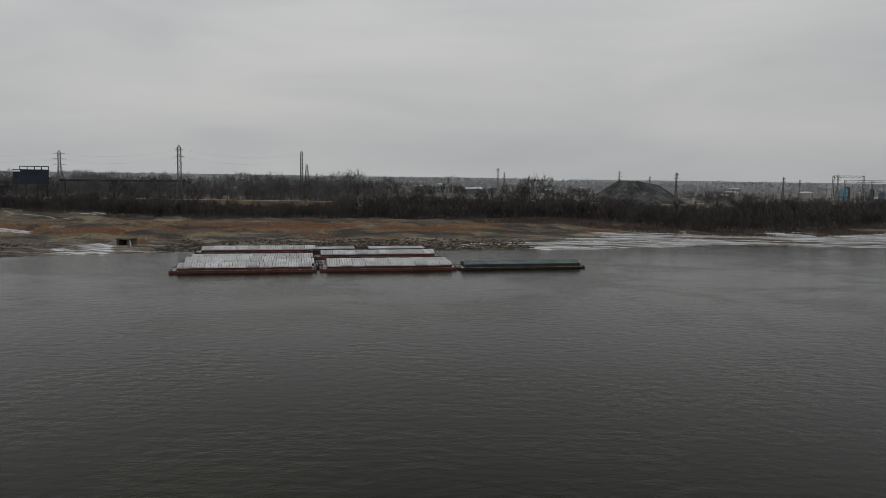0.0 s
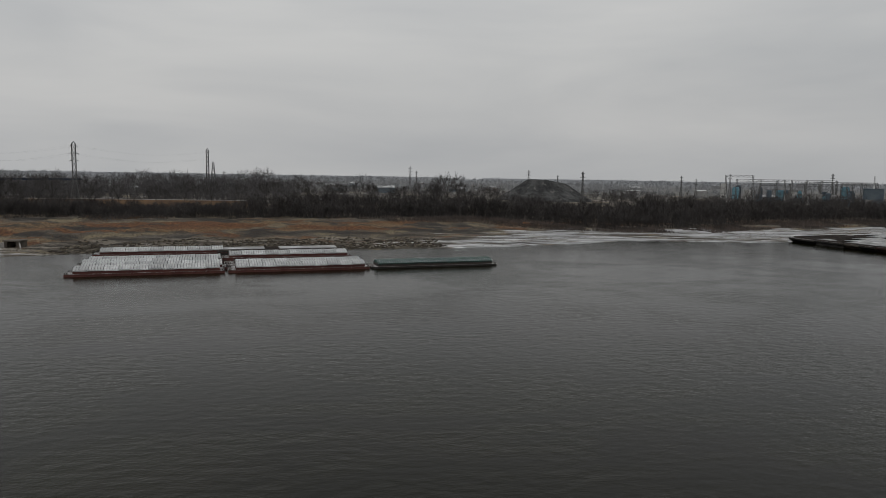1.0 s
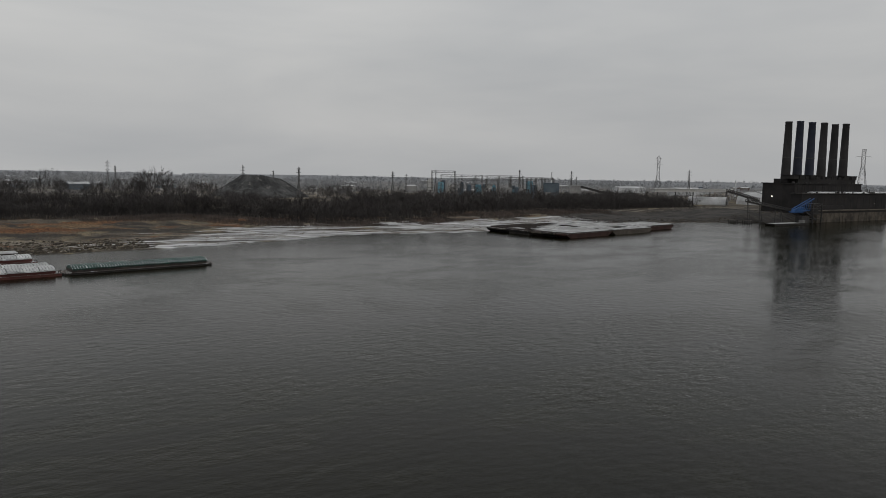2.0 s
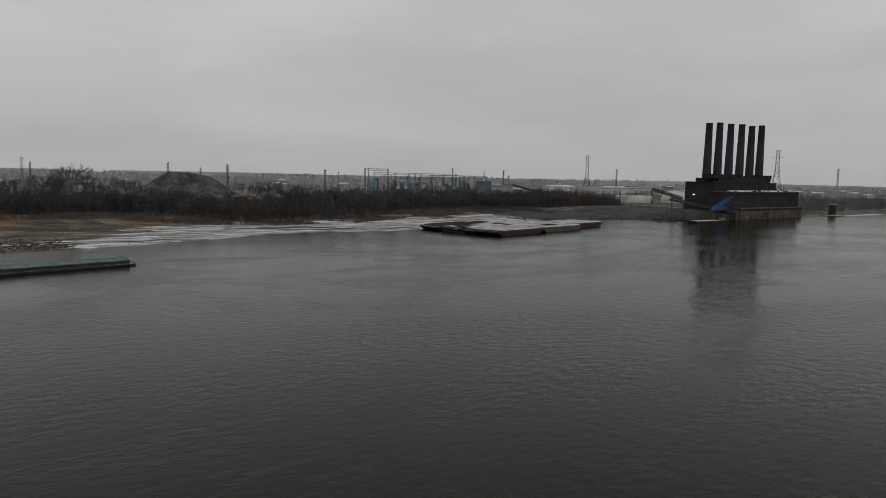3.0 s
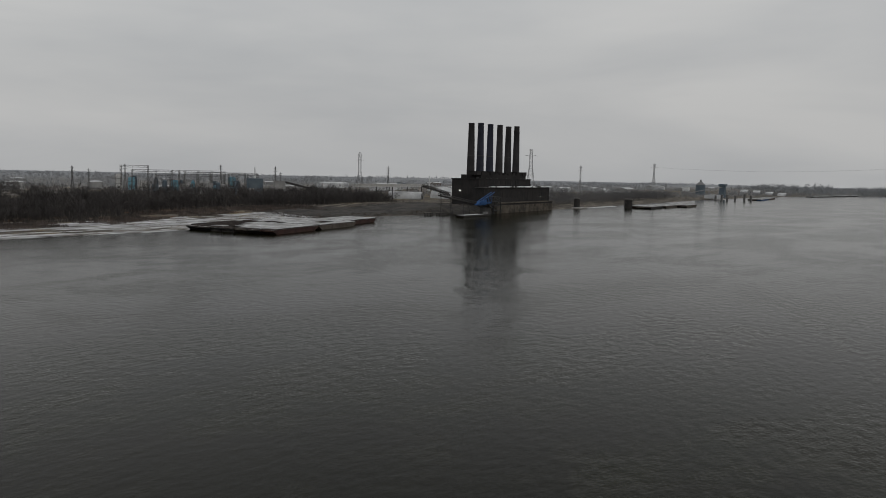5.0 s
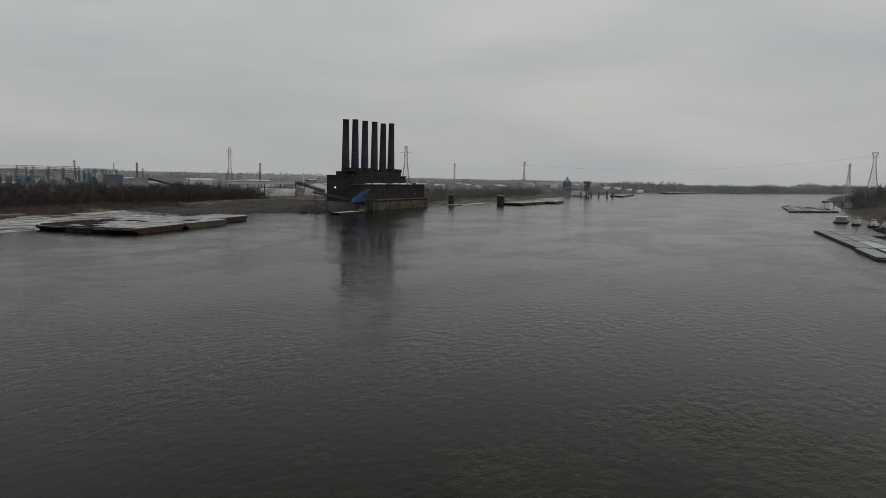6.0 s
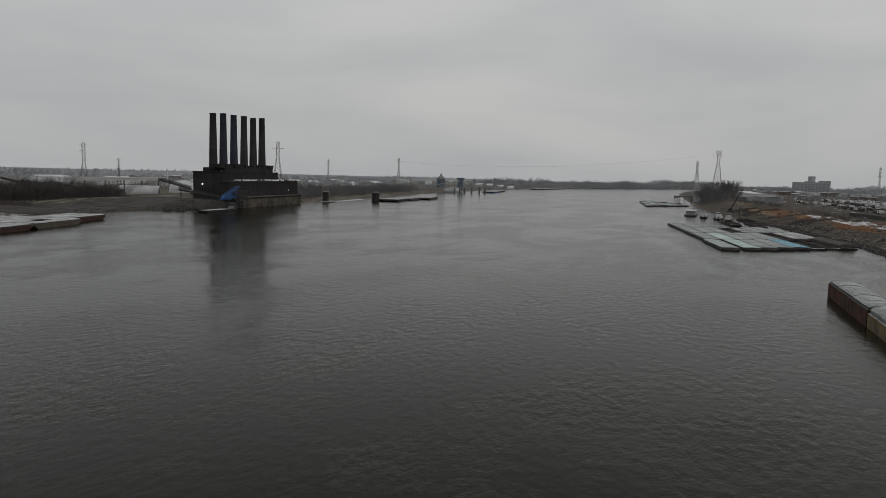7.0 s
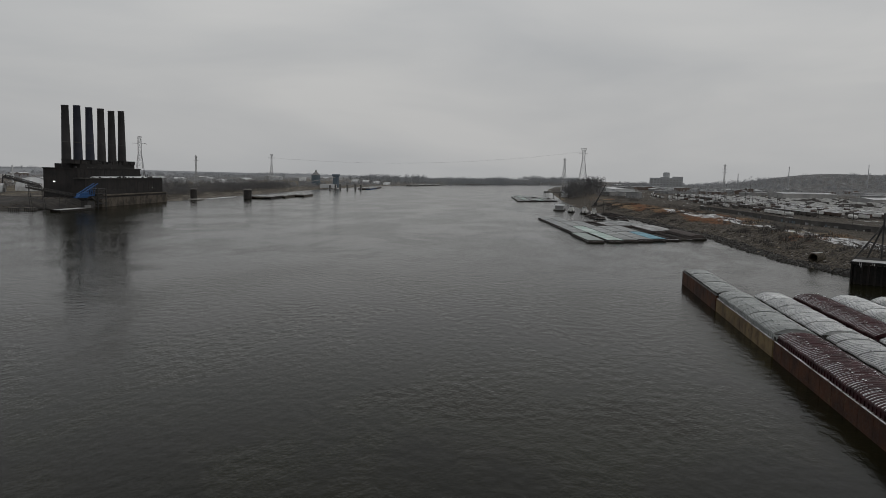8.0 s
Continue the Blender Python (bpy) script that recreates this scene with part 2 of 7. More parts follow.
HULL_TAN = mat("tan_weathered_hull_paint", (0.165, 0.120, 0.058), (0.085, 0.058, 0.034), 0.75, 0.22, 2.5, 0.2, streak=0.65, third=(0.075, 0.032, 0.018))
HULL_DARK = mat("black_hull_paint", (0.012, 0.012, 0.012), (0.028, 0.025, 0.023), 0.7, 0.3, 2.5, 0.15, streak=0.4)
HULL_GREY = mat("grey_hull_paint", (0.100, 0.088, 0.072), (0.058, 0.050, 0.042), 0.75, 0.3, 2.5, 0.15, streak=0.7, third=(0.06, 0.035, 0.022))
DECK = mat("snowy_steel_deck", (0.090, 0.075, 0.066), (0.150, 0.130, 0.118), 0.8, 0.6, 3, 0.1, snow=0.42)
COAMING = mat("dark_steel_coaming", (0.040, 0.035, 0.034), (0.075, 0.062, 0.056), 0.75, 0.4, 3, 0.1, streak=0.5)
COVER_WHITE = mat("white_fibreglass_cover", (0.54, 0.55, 0.55), (0.38, 0.39, 0.395), 0.55, 0.5, 3, 0.05, vary=0.22, third=(0.25, 0.25, 0.242))
COVER_GREY = mat("weathered_grey_cover", (0.25, 0.265, 0.262), (0.35, 0.365, 0.36), 0.55, 0.3, 3, 0.05, vary=0.14, third=(0.20, 0.208, 0.205))
COVER_MAROON = mat("maroon_fibreglass_cover", (0.036, 0.0066, 0.0090), (0.021, 0.0045, 0.0060), 0.55, 0.4, 3, 0.05)
COVER_GREEN = mat("dark_green_cover", (0.007, 0.036, 0.029), (0.012, 0.052, 0.043), 0.5, 0.4, 3, 0.05, snow=0.20)
COVER_MINT = mat("pale_mint_cover", (0.34, 0.44, 0.41), (0.42, 0.48, 0.45), 0.6, 0.2, 3, 0.05, snow=0.3)
LID_MINT = mat("dirty_mint_lid", (0.27, 0.32, 0.30), (0.34, 0.37, 0.355), 0.75, 0.10, 1.5, 0.1, snow=0.12, third=(0.22, 0.235, 0.23), vary=0.1)
COVER_BLUE = mat("faded_blue_cover", (0.10, 0.26, 0.34), (0.20, 0.34, 0.40), 0.6, 0.5, 3, 0.05, snow=0.25)
# one dark colour for the grime and the shade in the cover grooves
GROOVE_DARK = mat("grimy_seam_rubber", (0.060, 0.062, 0.062), (0.135, 0.138, 0.138), 0.8, 0.6, 3, 0)
COVER_SNOW = mat("snow_covered_lid", (0.28, 0.28, 0.275), (0.38, 0.385, 0.39), 0.85, 0.12, 1.5, 0.1, snow=0.34, third=(0.20, 0.195, 0.19), vary=0.2)
SNOW_THIN = mat("thin_old_snow", (0.50, 0.51, 0.52), (0.62, 0.63, 0.65), 0.9, 0.8, 4, 0)
LID_GREY = mat("grey_weathered_lid", (0.235, 0.245, 0.245), (0.31, 0.32, 0.32), 0.75, 0.08, 1.5, 0.1, snow=0.12, third=(0.20, 0.21, 0.21), vary=0.2)
COVER_BROWN = mat("dull_brown_ribbed_cover", (0.075, 0.062, 0.058), (0.050, 0.042, 0.040), 0.7, 0.4, 3, 0.05, snow=0.1)
CARGO = mat("dark_bulk_cargo", (0.020, 0.019, 0.018), (0.050, 0.046, 0.042), 0.95, 0.3, 2, 0.4, snow=0.1)
STEEL = mat("galvanised_lattice_steel", (0.085, 0.085, 0.086), (0.125, 0.124, 0.122), 0.65, 0.2, 3, 0, metal=0.2)
# pylon steel paled by painting the distance haze into it
STEEL_HAZE = mat("hazed_far_steel", (0.28, 0.285, 0.29), (0.33, 0.335, 0.34), 0.7, 0.2, 3, 0)
# pale walls of far buildings, with distance haze added to the base colour
WALL_HAZE = mat("hazed_pale_far_wall", (0.42, 0.432, 0.445), (0.48, 0.49, 0.50), 0.85, 0.05, 0.6, 0)
STEEL_DARK = mat("dark_structural_steel", (0.030, 0.030, 0.032), (0.055, 0.052, 0.050), 0.75, 0.3, 3, 0.05)
STEEL_BLUE = mat("blue_painted_steel", (0.012, 0.050, 0.150), (0.020, 0.075, 0.200), 0.55, 0.4, 3, 0.05)
BLUE_DULL = mat("dull_blue_sheet_metal", (0.075, 0.100, 0.125), (0.100, 0.125, 0.145), 0.7, 0.1, 2, 0.05)
NAVY = mat("dark_navy_sheet_metal", (0.016, 0.023, 0.040), (0.024, 0.032, 0.050), 0.7, 0.1, 2, 0.05)
BRICK_DARK = mat("sooty_brown_brick", (0.0165, 0.0160, 0.0165), (0.0245, 0.0230, 0.0230), 0.9, 0.08, 2.5, 0.2, streak=0.5)
STACK = mat("sooty_stack_plate", (0.024, 0.0235, 0.025), (0.036, 0.034, 0.036), 0.85, 0.08, 1.5, 0.1, streak=0.4)
STACK_BLUE = mat("blue_black_stack_plate", (0.020, 0.023, 0.036), (0.030, 0.033, 0.048), 0.8, 0.08, 1.5, 0.1, streak=0.3)
CONCRETE = mat("stained_river_concrete", (0.115, 0.100, 0.080), (0.050, 0.043, 0.037), 0.9, 0.12, 2, 0.3, streak=0.85, third=(0.030, 0.026, 0.023))
CONCRETE_PALE = mat("pale_concrete", (0.30, 0.29, 0.275), (0.22, 0.21, 0.20), 0.9, 0.2, 2, 0.2, snow=0.3, streak=0.3)
GLASS_DARK = mat("grimy_window_glass", (0.016, 0.016, 0.017), (0.032, 0.033, 0.035), 0.6, 0.3, 2, 0)
ROOF_SNOW = mat("snowed_roof_sheet", (0.33, 0.335, 0.34), (0.50, 0.51, 0.52), 0.85, 0.05, 1, 0.1, snow=0.35)
ROOF_GREY = mat("wet_grey_roof", (0.15, 0.152, 0.155), (0.24, 0.243, 0.246), 0.85, 0.05, 1, 0.1, snow=0.12)
WALL_PALE = mat("pale_sheet_wall", (0.28, 0.28, 0.275), (0.21, 0.21, 0.21), 0.75, 0.06, 1, 0.05, streak=0.35)
WALL_GREY = mat("grey_sheet_wall", (0.16, 0.165, 0.17), (0.22, 0.22, 0.22), 0.8, 0.06, 1, 0.05, streak=0.35)
# skyline walls: bluish grey from haze painted into the colour
SKYLINE_HAZE = mat("weathered_grey_mill_wall", (0.265, 0.275, 0.288), (0.315, 0.324, 0.334), 0.85, 0.05, 0.6, 0, streak=0.2)
WALL_BROWN = mat("brown_brick_wall", (0.100, 0.075, 0.062), (0.135, 0.105, 0.090), 0.9, 0.06, 2, 0.1, streak=0.3)
COAL = mat("coal_heap", (0.030, 0.031, 0.032), (0.075, 0.076, 0.076), 0.95, 0.05, 0.5, 0.8, third=(0.150, 0.145, 0.138))
WOOD = mat("grey_driftwood", (0.085, 0.072, 0.060), (0.20, 0.18, 0.155), 0.95, 0.4, 3, 0.2)
ROCK = mat("riprap_stone", (0.022, 0.018, 0.013), (0.088, 0.074, 0.054), 0.95, 0.9, 3, 0.3, snow=0.06)
ROCK_TAN = mat("pale_tan_stone", (0.130, 0.112, 0.085), (0.220, 0.190, 0.145), 0.95, 0.9, 3, 0.3)
WOOD_DARK = mat("wet_dark_driftwood", (0.022, 0.018, 0.015), (0.050, 0.042, 0.035), 0.9, 0.4, 3, 0.2)
CINDER = mat("cinder_and_coal_dust", (0.020, 0.019, 0.018), (0.048, 0.043, 0.038), 0.95, 0.08, 1.2, 0.5, snow=0.10, third=(0.085, 0.075, 0.062))
ROCK_WET = mat("wet_dark_stone", (0.012, 0.011, 0.010), (0.035, 0.031, 0.027), 0.6, 0.9, 3, 0.3)
WALL_SOOT = mat("dark_weathered_concrete", (0.045, 0.043, 0.042), (0.075, 0.071, 0.067), 0.9, 0.12, 2, 0.2, streak=0.6)
TIMBER_BLACK = mat("tarred_black_timber", (0.006, 0.006, 0.006), (0.014, 0.012, 0.011), 0.9, 0.5, 3, 0.2, streak=0.3)
ICE = mat("wet_snowy_ice_sheet", (0.52, 0.53, 0.54), (0.40, 0.41, 0.42), 0.6, 0.05, 0.8, 0.1)
PAINT_PATCH = mat("faded_pale_wall_paint", (0.26, 0.26, 0.255), (0.16, 0.165, 0.17), 0.8, 0.8, 3, 0)
CAR_WHITE = mat("white_railcar_paint", (0.54, 0.54, 0.53), (0.42, 0.42, 0.41), 0.65, 0.2, 2, 0.05, streak=0.4)
CAR_DARK = mat("dark_railcar_paint", (0.045, 0.042, 0.040), (0.085, 0.075, 0.068), 0.7, 0.2, 2, 0.05, streak=0.4)
CAR_RUST = mat("rust_railcar_paint", (0.075, 0.050, 0.040), (0.060, 0.046, 0.040), 0.75, 0.2, 2, 0.05, streak=0.4)
BALLAST = mat("rail_ballast", (0.075, 0.070, 0.066), (0.115, 0.105, 0.100), 0.95, 0.1, 2, 0.2, snow=0.15)
RAIL = mat("rail_steel", (0.06, 0.052, 0.048), (0.10, 0.09, 0.085), 0.5, 0.3, 3, 0)
PAINT_WHITE = mat("white_boat_paint", (0.60, 0.60, 0.59), (0.48, 0.48, 0.47), 0.5, 0.5, 3, 0.03, streak=0.3)
RUBBER = mat("black_rubber", (0.015, 0.015, 0.015), (0.03, 0.03, 0.03), 0.85, 0.5, 3, 0.05)
LAMP_GLOW = bpy.data.materials.new("lit_floodlight")
LAMP_GLOW.use_nodes = True
LAMP_GLOW.node_tree.nodes["Principled BSDF"].inputs["Emission Color"].default_value = (1.0, 0.95, 0.86, 1)
LAMP_GLOW.node_tree.nodes["Principled BSDF"].inputs["Emission Strength"].default_value = 2.5


# ---- mesh helpers ----
class Shape:
    """Vertices and faces of one mesh."""

    def __init__(self):
        self.v, self.f = [], []

    def add(self, vs, fs):
        n = len(self.v)
        self.v += [tuple(p) for p in vs]
        self.f += [tuple(n + i for i in f) for f in fs]
        return self

    def box(self, x0, x1, y0, y1, z0, z1):
        return self.add(
            [(x, y, z) for z in (z0, z1) for y in (y0, y1) for x in (x0, x1)],
            [(0, 2, 3, 1), (4, 5, 7, 6), (0, 1, 5, 4), (1, 3, 7, 5), (3, 2, 6, 7), (2, 0, 4, 6)],
        )

    def bar(self, p, q, w, w2=None, n=4):
        """A straight member from p to q, w thick, w2 at its end."""
        p, q = Vector(p), Vector(q)
        ax = (q - p).normalized()
        side = ax.cross(Vector((0, 0, 1)))
        side = Vector((1, 0, 0)) if side.length < 1e-4 else side.normalized()
        up = side.cross(ax)
        vs = []
        for c, r in ((p, w / 2), (q, (w if w2 is None else w2) / 2)):
            for i in range(n):
                a = 2 * math.pi * (i + 0.5) / n
                vs.append(c + (side * math.cos(a) + up * math.sin(a)) * r * (1.414 if n == 4 else 1))
        fs = [(i, (i + 1) % n, n + (i + 1) % n, n + i) for i in range(n)]
        return self.add(vs, fs + [tuple(range(n - 1, -1, -1)), tuple(range(n, 2 * n))])

    def lathe(self, rings, n=16, cap=True):
        """Rings of (radius, z) round the z axis."""
        vs = [(r * math.cos(2 * math.pi * i / n), r * math.sin(2 * math.pi * i / n), z) for r, z in rings for i in range(n)]
        fs = [(k * n + i, k * n + (i + 1) % n, (k + 1) * n + (i + 1) % n, (k + 1) * n + i) for k in range(len(rings) - 1) for i in range(n)]
        if cap:
            fs += [tuple(range(n - 1, -1, -1)), tuple((len(rings) - 1) * n + i for i in range(n))]
        return self.add(vs, fs)

    def extrude_xz(self, outline, y0, y1, top=True):
        """A side view outline (x, z), counter-clockwise seen from -y, drawn out from y0 to y1."""
        n = len(outline)
        vs = [(x, y0, z) for x, z in outline] + [(x, y1, z) for x, z in outline]
        fs = [tuple(range(n)), tuple(range(2 * n - 1, n - 1, -1))]
        fs += [((i + 1) % n, i, n + i, n + (i + 1) % n) for i in range(n) if top or i != n - 1]
        return self.add(vs, fs)

    def mesh(self, name, smooth=False):
        me = bpy.data.meshes.new(name)
        me.from_pydata(self.v, [], self.f)
        if smooth:
            me.shade_smooth()
        me.update()
        return me


SHARED = {}


def shared(key, make):
    """Alike parts share one mesh."""
    if key not in SHARED:
        SHARED[key] = make().mesh("_".join(str(k) for k in key) if isinstance(key, tuple) else key)
    return SHARED[key]


def thing(name, label, category, x=0.0, y=0.0, z=0.0, rz=0.0, group="", kind=""):
    ob = new(name)
    ob.empty_display_size = 0.5
    ob.matrix_basis = pose(x, y, z, 0, 0, rz)
    return tagged(ob, label, category, group, kind)


def part(name, shape, material, parent, label="", at=None):
    """One mesh object under a thing or under a part; a Shape or a mesh shared with alike parts."""
    me = shape.mesh(name) if isinstance(shape, Shape) else shape
    ob = new(name, me)
    if not me.materials:
        me.materials.append(material)
    if me.materials[0] != material:
        ob.material_slots[0].link = "OBJECT"
        ob.material_slots[0].material = material
    ob.parent = parent
    if at is not None:
        ob.matrix_basis = at
    return tagged(ob, label)


def solo(name, shape, material, label, category, x=0.0, y=0.0, z=0.0, rz=0.0, group="", kind=""):
    """A thing that is one plain mesh."""
    ob = part(name, shape, material, None)
    ob.matrix_basis = pose(x, y, z, 0, 0, rz)
    return tagged(ob, label, category, group, kind)


# ---- the river, its banks and the plain ----
NORTH = np.array([(-6000, 300), (-900, 300), (-420, 300), (-209, 331), (-142, 365), (-7, 389), (70, 403), (106, 417), (143, 429), (175, 448), (210, 449),
                  (272, 441), (310, 455), (420, 468), (500, 478), (534, 482), (560, 474), (577, 469), (590, 459), (606, 449), (640, 447), (700, 447), (835, 452), (915, 447), (1090, 462), (1590, 486),
                  (2033, 486), (2600, 410), (3240, 195), (3560, -20), (4000, -360), (4700, -900)], float)
SOUTH = np.array([(-6000, -190), (-500, -175), (0, -172), (200, -168), (300, -154), (344, -142), (383, -136), (417, -132), (462, -131), (525, -130), (600, -124), (700, -112), (779, -103), (840, -93), (900, -80),
                  (1000, -68), (1200, -62), (1398, -60), (1700, -60), (2300, -62), (3000, -110), (3555, -260), (4000, -520), (4700, -1080)], float)


def wave(x, y, scale, seed=0.0):
    return noise.noise((x * scale + seed, y * scale - seed, seed * 0.37))


def north_shore(x):
    return float(np.interp(x, NORTH[:, 0], NORTH[:, 1])) + 3.0 * wave(x, 0, 0.05, 3) + 1.2 * wave(x, 0, 0.21, 5)


def south_shore(x):
    return float(np.interp(x, SOUTH[:, 0], SOUTH[:, 1])) + 3.0 * wave(x, 0, 0.05, 7) + 1.3 * wave(x, 0, 0.25, 9)


def smooth(v, lo, hi):
    v = min(1.0, max(0.0, (v - lo) / (hi - lo)))
    return v * v * (3 - 2 * v)


def north_height(x, d):
    """Height of the ground d metres behind the north shore."""
    if d < 0:
        return max(-6.0, d * 0.12)
    flats = smooth(x, 40, 120) * (1 - smooth(x, 330, 460))
    low = 0.25 + 0.012 * d
    bank = 5.2 * smooth(d, 55 + 25 * flats, 150)
    rough = (0.5 + 0.25 * smooth(d, 10, 60)) * wave(x, d, 0.05, 11) + 0.35 * wave(x, d, 0.16, 13)
    rough *= 1 + 1.1 * (1 - smooth(x, -40, 60))
    plant = smooth(x, 560, 650) * (1 - smooth(x, 850, 900))
    z = low + bank + rough * smooth(d, 0, 14) * (1 - 0.6 * flats)
    far = 2.0 * smooth(d, 150, 260) - 0.012 * 0.8 * max(0, d - 150)
    z += max(far, -2.0 - 0.012 * max(0, d - 150))
    z = max(z, 0.05 + 6.5 * smooth(d, 160, 220)) if d > 160 else z
    z = z * (1 - plant) + plant * (8.5 * smooth(d, 8, 30))
    hills = (5 + 3 * smooth(x, 2600, 3400)) * smooth(math.hypot(x, d + 400), 3300, 4300) * (0.75 + 0.5 * wave(x, 0, 0.0012, 21))
    return z + hills + 0.4 * wave(x, d, 0.02, 15)


def south_height(x, d):
    if d < 0:
        return max(-6.0, d * 0.2)
    bank = 9.0 * smooth(d, -6, 62) ** 1.15 + 0.4 * math.sin(d * 0.33 + 2.5 * wave(x, d, 0.03, 37)) * smooth(d, 6, 16) * (1 - smooth(d, 44, 58))
    rough = (1.6 * wave(x, d, 0.045, 31) + 0.9 * wave(x, d, 0.16, 33)) * smooth(d, 0, 10) * (1 - smooth(d, 60, 90))
    hills = 80 * smooth(math.hypot(x, d + 100), 2900, 3700) * smooth(d, 450, 1200) * (0.85 + 0.4 * wave(x, d, 0.0015, 23))
    return bank + rough + 0.25 * wave(x, d, 0.03, 35) * smooth(d, 60, 90) + hills


def grades(first, grow, last):
    out, step = [0.0], first
    while out[-1] < last:
        out.append(out[-1] + step)
        step = min(step * grow, 160.0)
    return out


def build_ground():
    near = [0, 1.5, 3, 5, 7, 9, 12, 15, 18, 21, 25, 29, 33, 37, 42, 47, 52, 58, 64, 70, 76, 83, 90, 98, 106, 115, 124, 134, 145, 156, 168, 180, 195]
    offs = near + [195 + g for g in grades(14, 1.09, 4300)[1:]]
    xs = [-3200 + 100 * i for i in range(26)] + [-640 + 20 * i for i in range(14)] + [-360 + 4.0 * i for i in range(350)]
    xs += [1040 + g for g in grades(6, 1.05, 3600)[0:]]
    rows = [(-1, d) for d in reversed(offs)] + [(-1, -4), (-1, -12), (0, 0.5), (1, -12), (1, -4)] + [(1, d) for d in offs]
    vs, cols = [], []
    for x in xs:
        ys, yn = south_shore(x), north_shore(x)
        for side, d in rows:
            snow = grass = mud = 0.0
            # alpha: 1 near by, lower where more distance haze is painted in
            haze_free = 1.0 - 0.6 * smooth(d, 420, 1300) - 0.4 * smooth(math.hypot(x, d + 300), 1700, 3300)
            if side < 0:  # southern hills: held at the darker painted haze grey, near leaf-litter tone
                haze_free = max(haze_free, 0.42 * smooth(d, 300, 700))
            if side == 0:
                y, z = (ys + yn) / 2, -7.0
                mud = 1
            elif side > 0:
                y, z = yn + d, north_height(x, d)
                flats = smooth(x, 30, 130) * (1 - smooth(x, 420, 560))
                snow = flats * (1 - smooth(d, 76, 108)) * (0.80 - 0.40 * smooth(abs(wave(x, d * 3, 0.012, 41)), 0.1, 0.5))
                snow += 0.36 * smooth(x, -60, 30) * (1 - smooth(x, 60, 120)) * (1 - smooth(d, 34, 60)) + 0.9 * flats * (1 - smooth(d, 2, 9)) * (0.5 + wave(x, 0, 0.03, 49))
                snow += 0.30 * smooth(d, 330, 420) + 0.30 * (1 - smooth(d, 4, 18)) * (1 - smooth(x, -150, -100))
                grass = 0.62 * smooth(d, 78, 100) * (1 - smooth(d, 128, 150)) * (1 - 0.6 * smooth(x, 500, 580))
                grass = max(grass, 0.30 * smooth(d, 15, 40) * (1 - flats) * (1 - smooth(d, 150, 180)) * (1 - smooth(x, 480, 560)))
                mud = max(0.52 * (1 - smooth(d, 30, 100)), 0.3 * flats)
                if x > 470:
                    grass *= 1 - smooth(x, 470, 540)
                    mud = max(mud, 0.95 * smooth(x, 470, 520) * (1 - smooth(d, 110, 150)))
                for px, py, rx, ry in ((-187, 362, 20, 17), (-188, 374, 14, 14), (-262, 425, 22, 9), (-120, 400, 16, 5), (-290, 533, 40, 5)):
                    snow += 0.9 * max(0.0, 1 - ((x - px) / rx) ** 2 - ((y - py) / ry) ** 2)
                grass *= 1 - 0.35 * smooth(x, 0, 120)
                grass += 0.45 * wave(x, d * 2, 0.02, 43) * smooth(d, 15, 60) * (1 - smooth(d, 140, 170))
            else:
                y, z = ys - d, south_height(x, d)
                mud = 0.72 * (1 - smooth(d, 40, 60)) * smooth(d, 3, 9) + 0.1 + 0.75 * smooth(d, 64, 76)
                grass = (0.30 + 0.55 * wave(x, d, 0.018, 45) + 0.35 * smooth(x, 540, 620) * (1 - smooth(x, 900, 1000))) * smooth(d, 26, 40) * (1 - smooth(d, 66, 80))
                snow = (0.66 + 0.6 * wave(x, d, 0.02, 47)) * smooth(d, 43, 47) * (1 - smooth(d, 58, 64)) * (1 - smooth(x, 760, 860)) + 0.24 * smooth(d, 95, 130)
            vs.append((x, y, z))
            cols += [min(1, snow), max(0, min(1, grass)), min(1, mud), haze_free]
    n = len(rows)
    fs = [(i * n + k, (i + 1) * n + k, (i + 1) * n + k + 1, i * n + k + 1) for i in range(len(xs) - 1) for k in range(n - 1)]
    me = bpy.data.meshes.new("ground")
    me.from_pydata(vs, [], fs)
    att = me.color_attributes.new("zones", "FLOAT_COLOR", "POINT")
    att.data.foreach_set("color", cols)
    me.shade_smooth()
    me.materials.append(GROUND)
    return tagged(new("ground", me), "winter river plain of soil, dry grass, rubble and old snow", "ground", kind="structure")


build_ground()


def dirt_track(line, half, label):
    """A worn track laid over the ground along a few turning points."""
    s, pts = Shape(), []
    for (xa, ya), (xb, yb) in zip(line, line[1:]):
        n = max(2, int(math.hypot(xb - xa, yb - ya) / 3))
        pts += [(xa + (xb - xa) * i / n, ya + (yb - ya) * i / n) for i in range(n)]
    pts.append(line[-1])
    rims = []
    for i, (x, y) in enumerate(pts):
        (xa, ya), (xb, yb) = pts[max(0, i - 1)], pts[min(len(pts) - 1, i + 1)]
        ln = math.hypot(xb - xa, yb - ya)
        w = half * (1 + 0.5 * wave(x, y, 0.12, 71))
        nx, ny = -(yb - ya) / ln * w, (xb - xa) / ln * w
        rims.append([(x + nx * k, y + ny * k, ground_z(x + nx * k, y + ny * k) + 0.25 - 0.2 * abs(k)) for k in (-1, 0, 1)])
    s.add([v for r in rims for v in r], [(3 * i + k, 3 * i + k + 1, 3 * i + k + 4, 3 * i + k + 3) for i in range(len(rims) - 1) for k in (0, 1)])
    return tagged(part("path", s, TRACK, None), label, "path", kind="structure")


water = Shape()
water.add([(-3200, -1400, 0), (4700, -1400, 0), (4700, 900, 0), (-3200, 900, 0)], [(0, 1, 2, 3)])
water_ob = part("water", water, WATER, None)
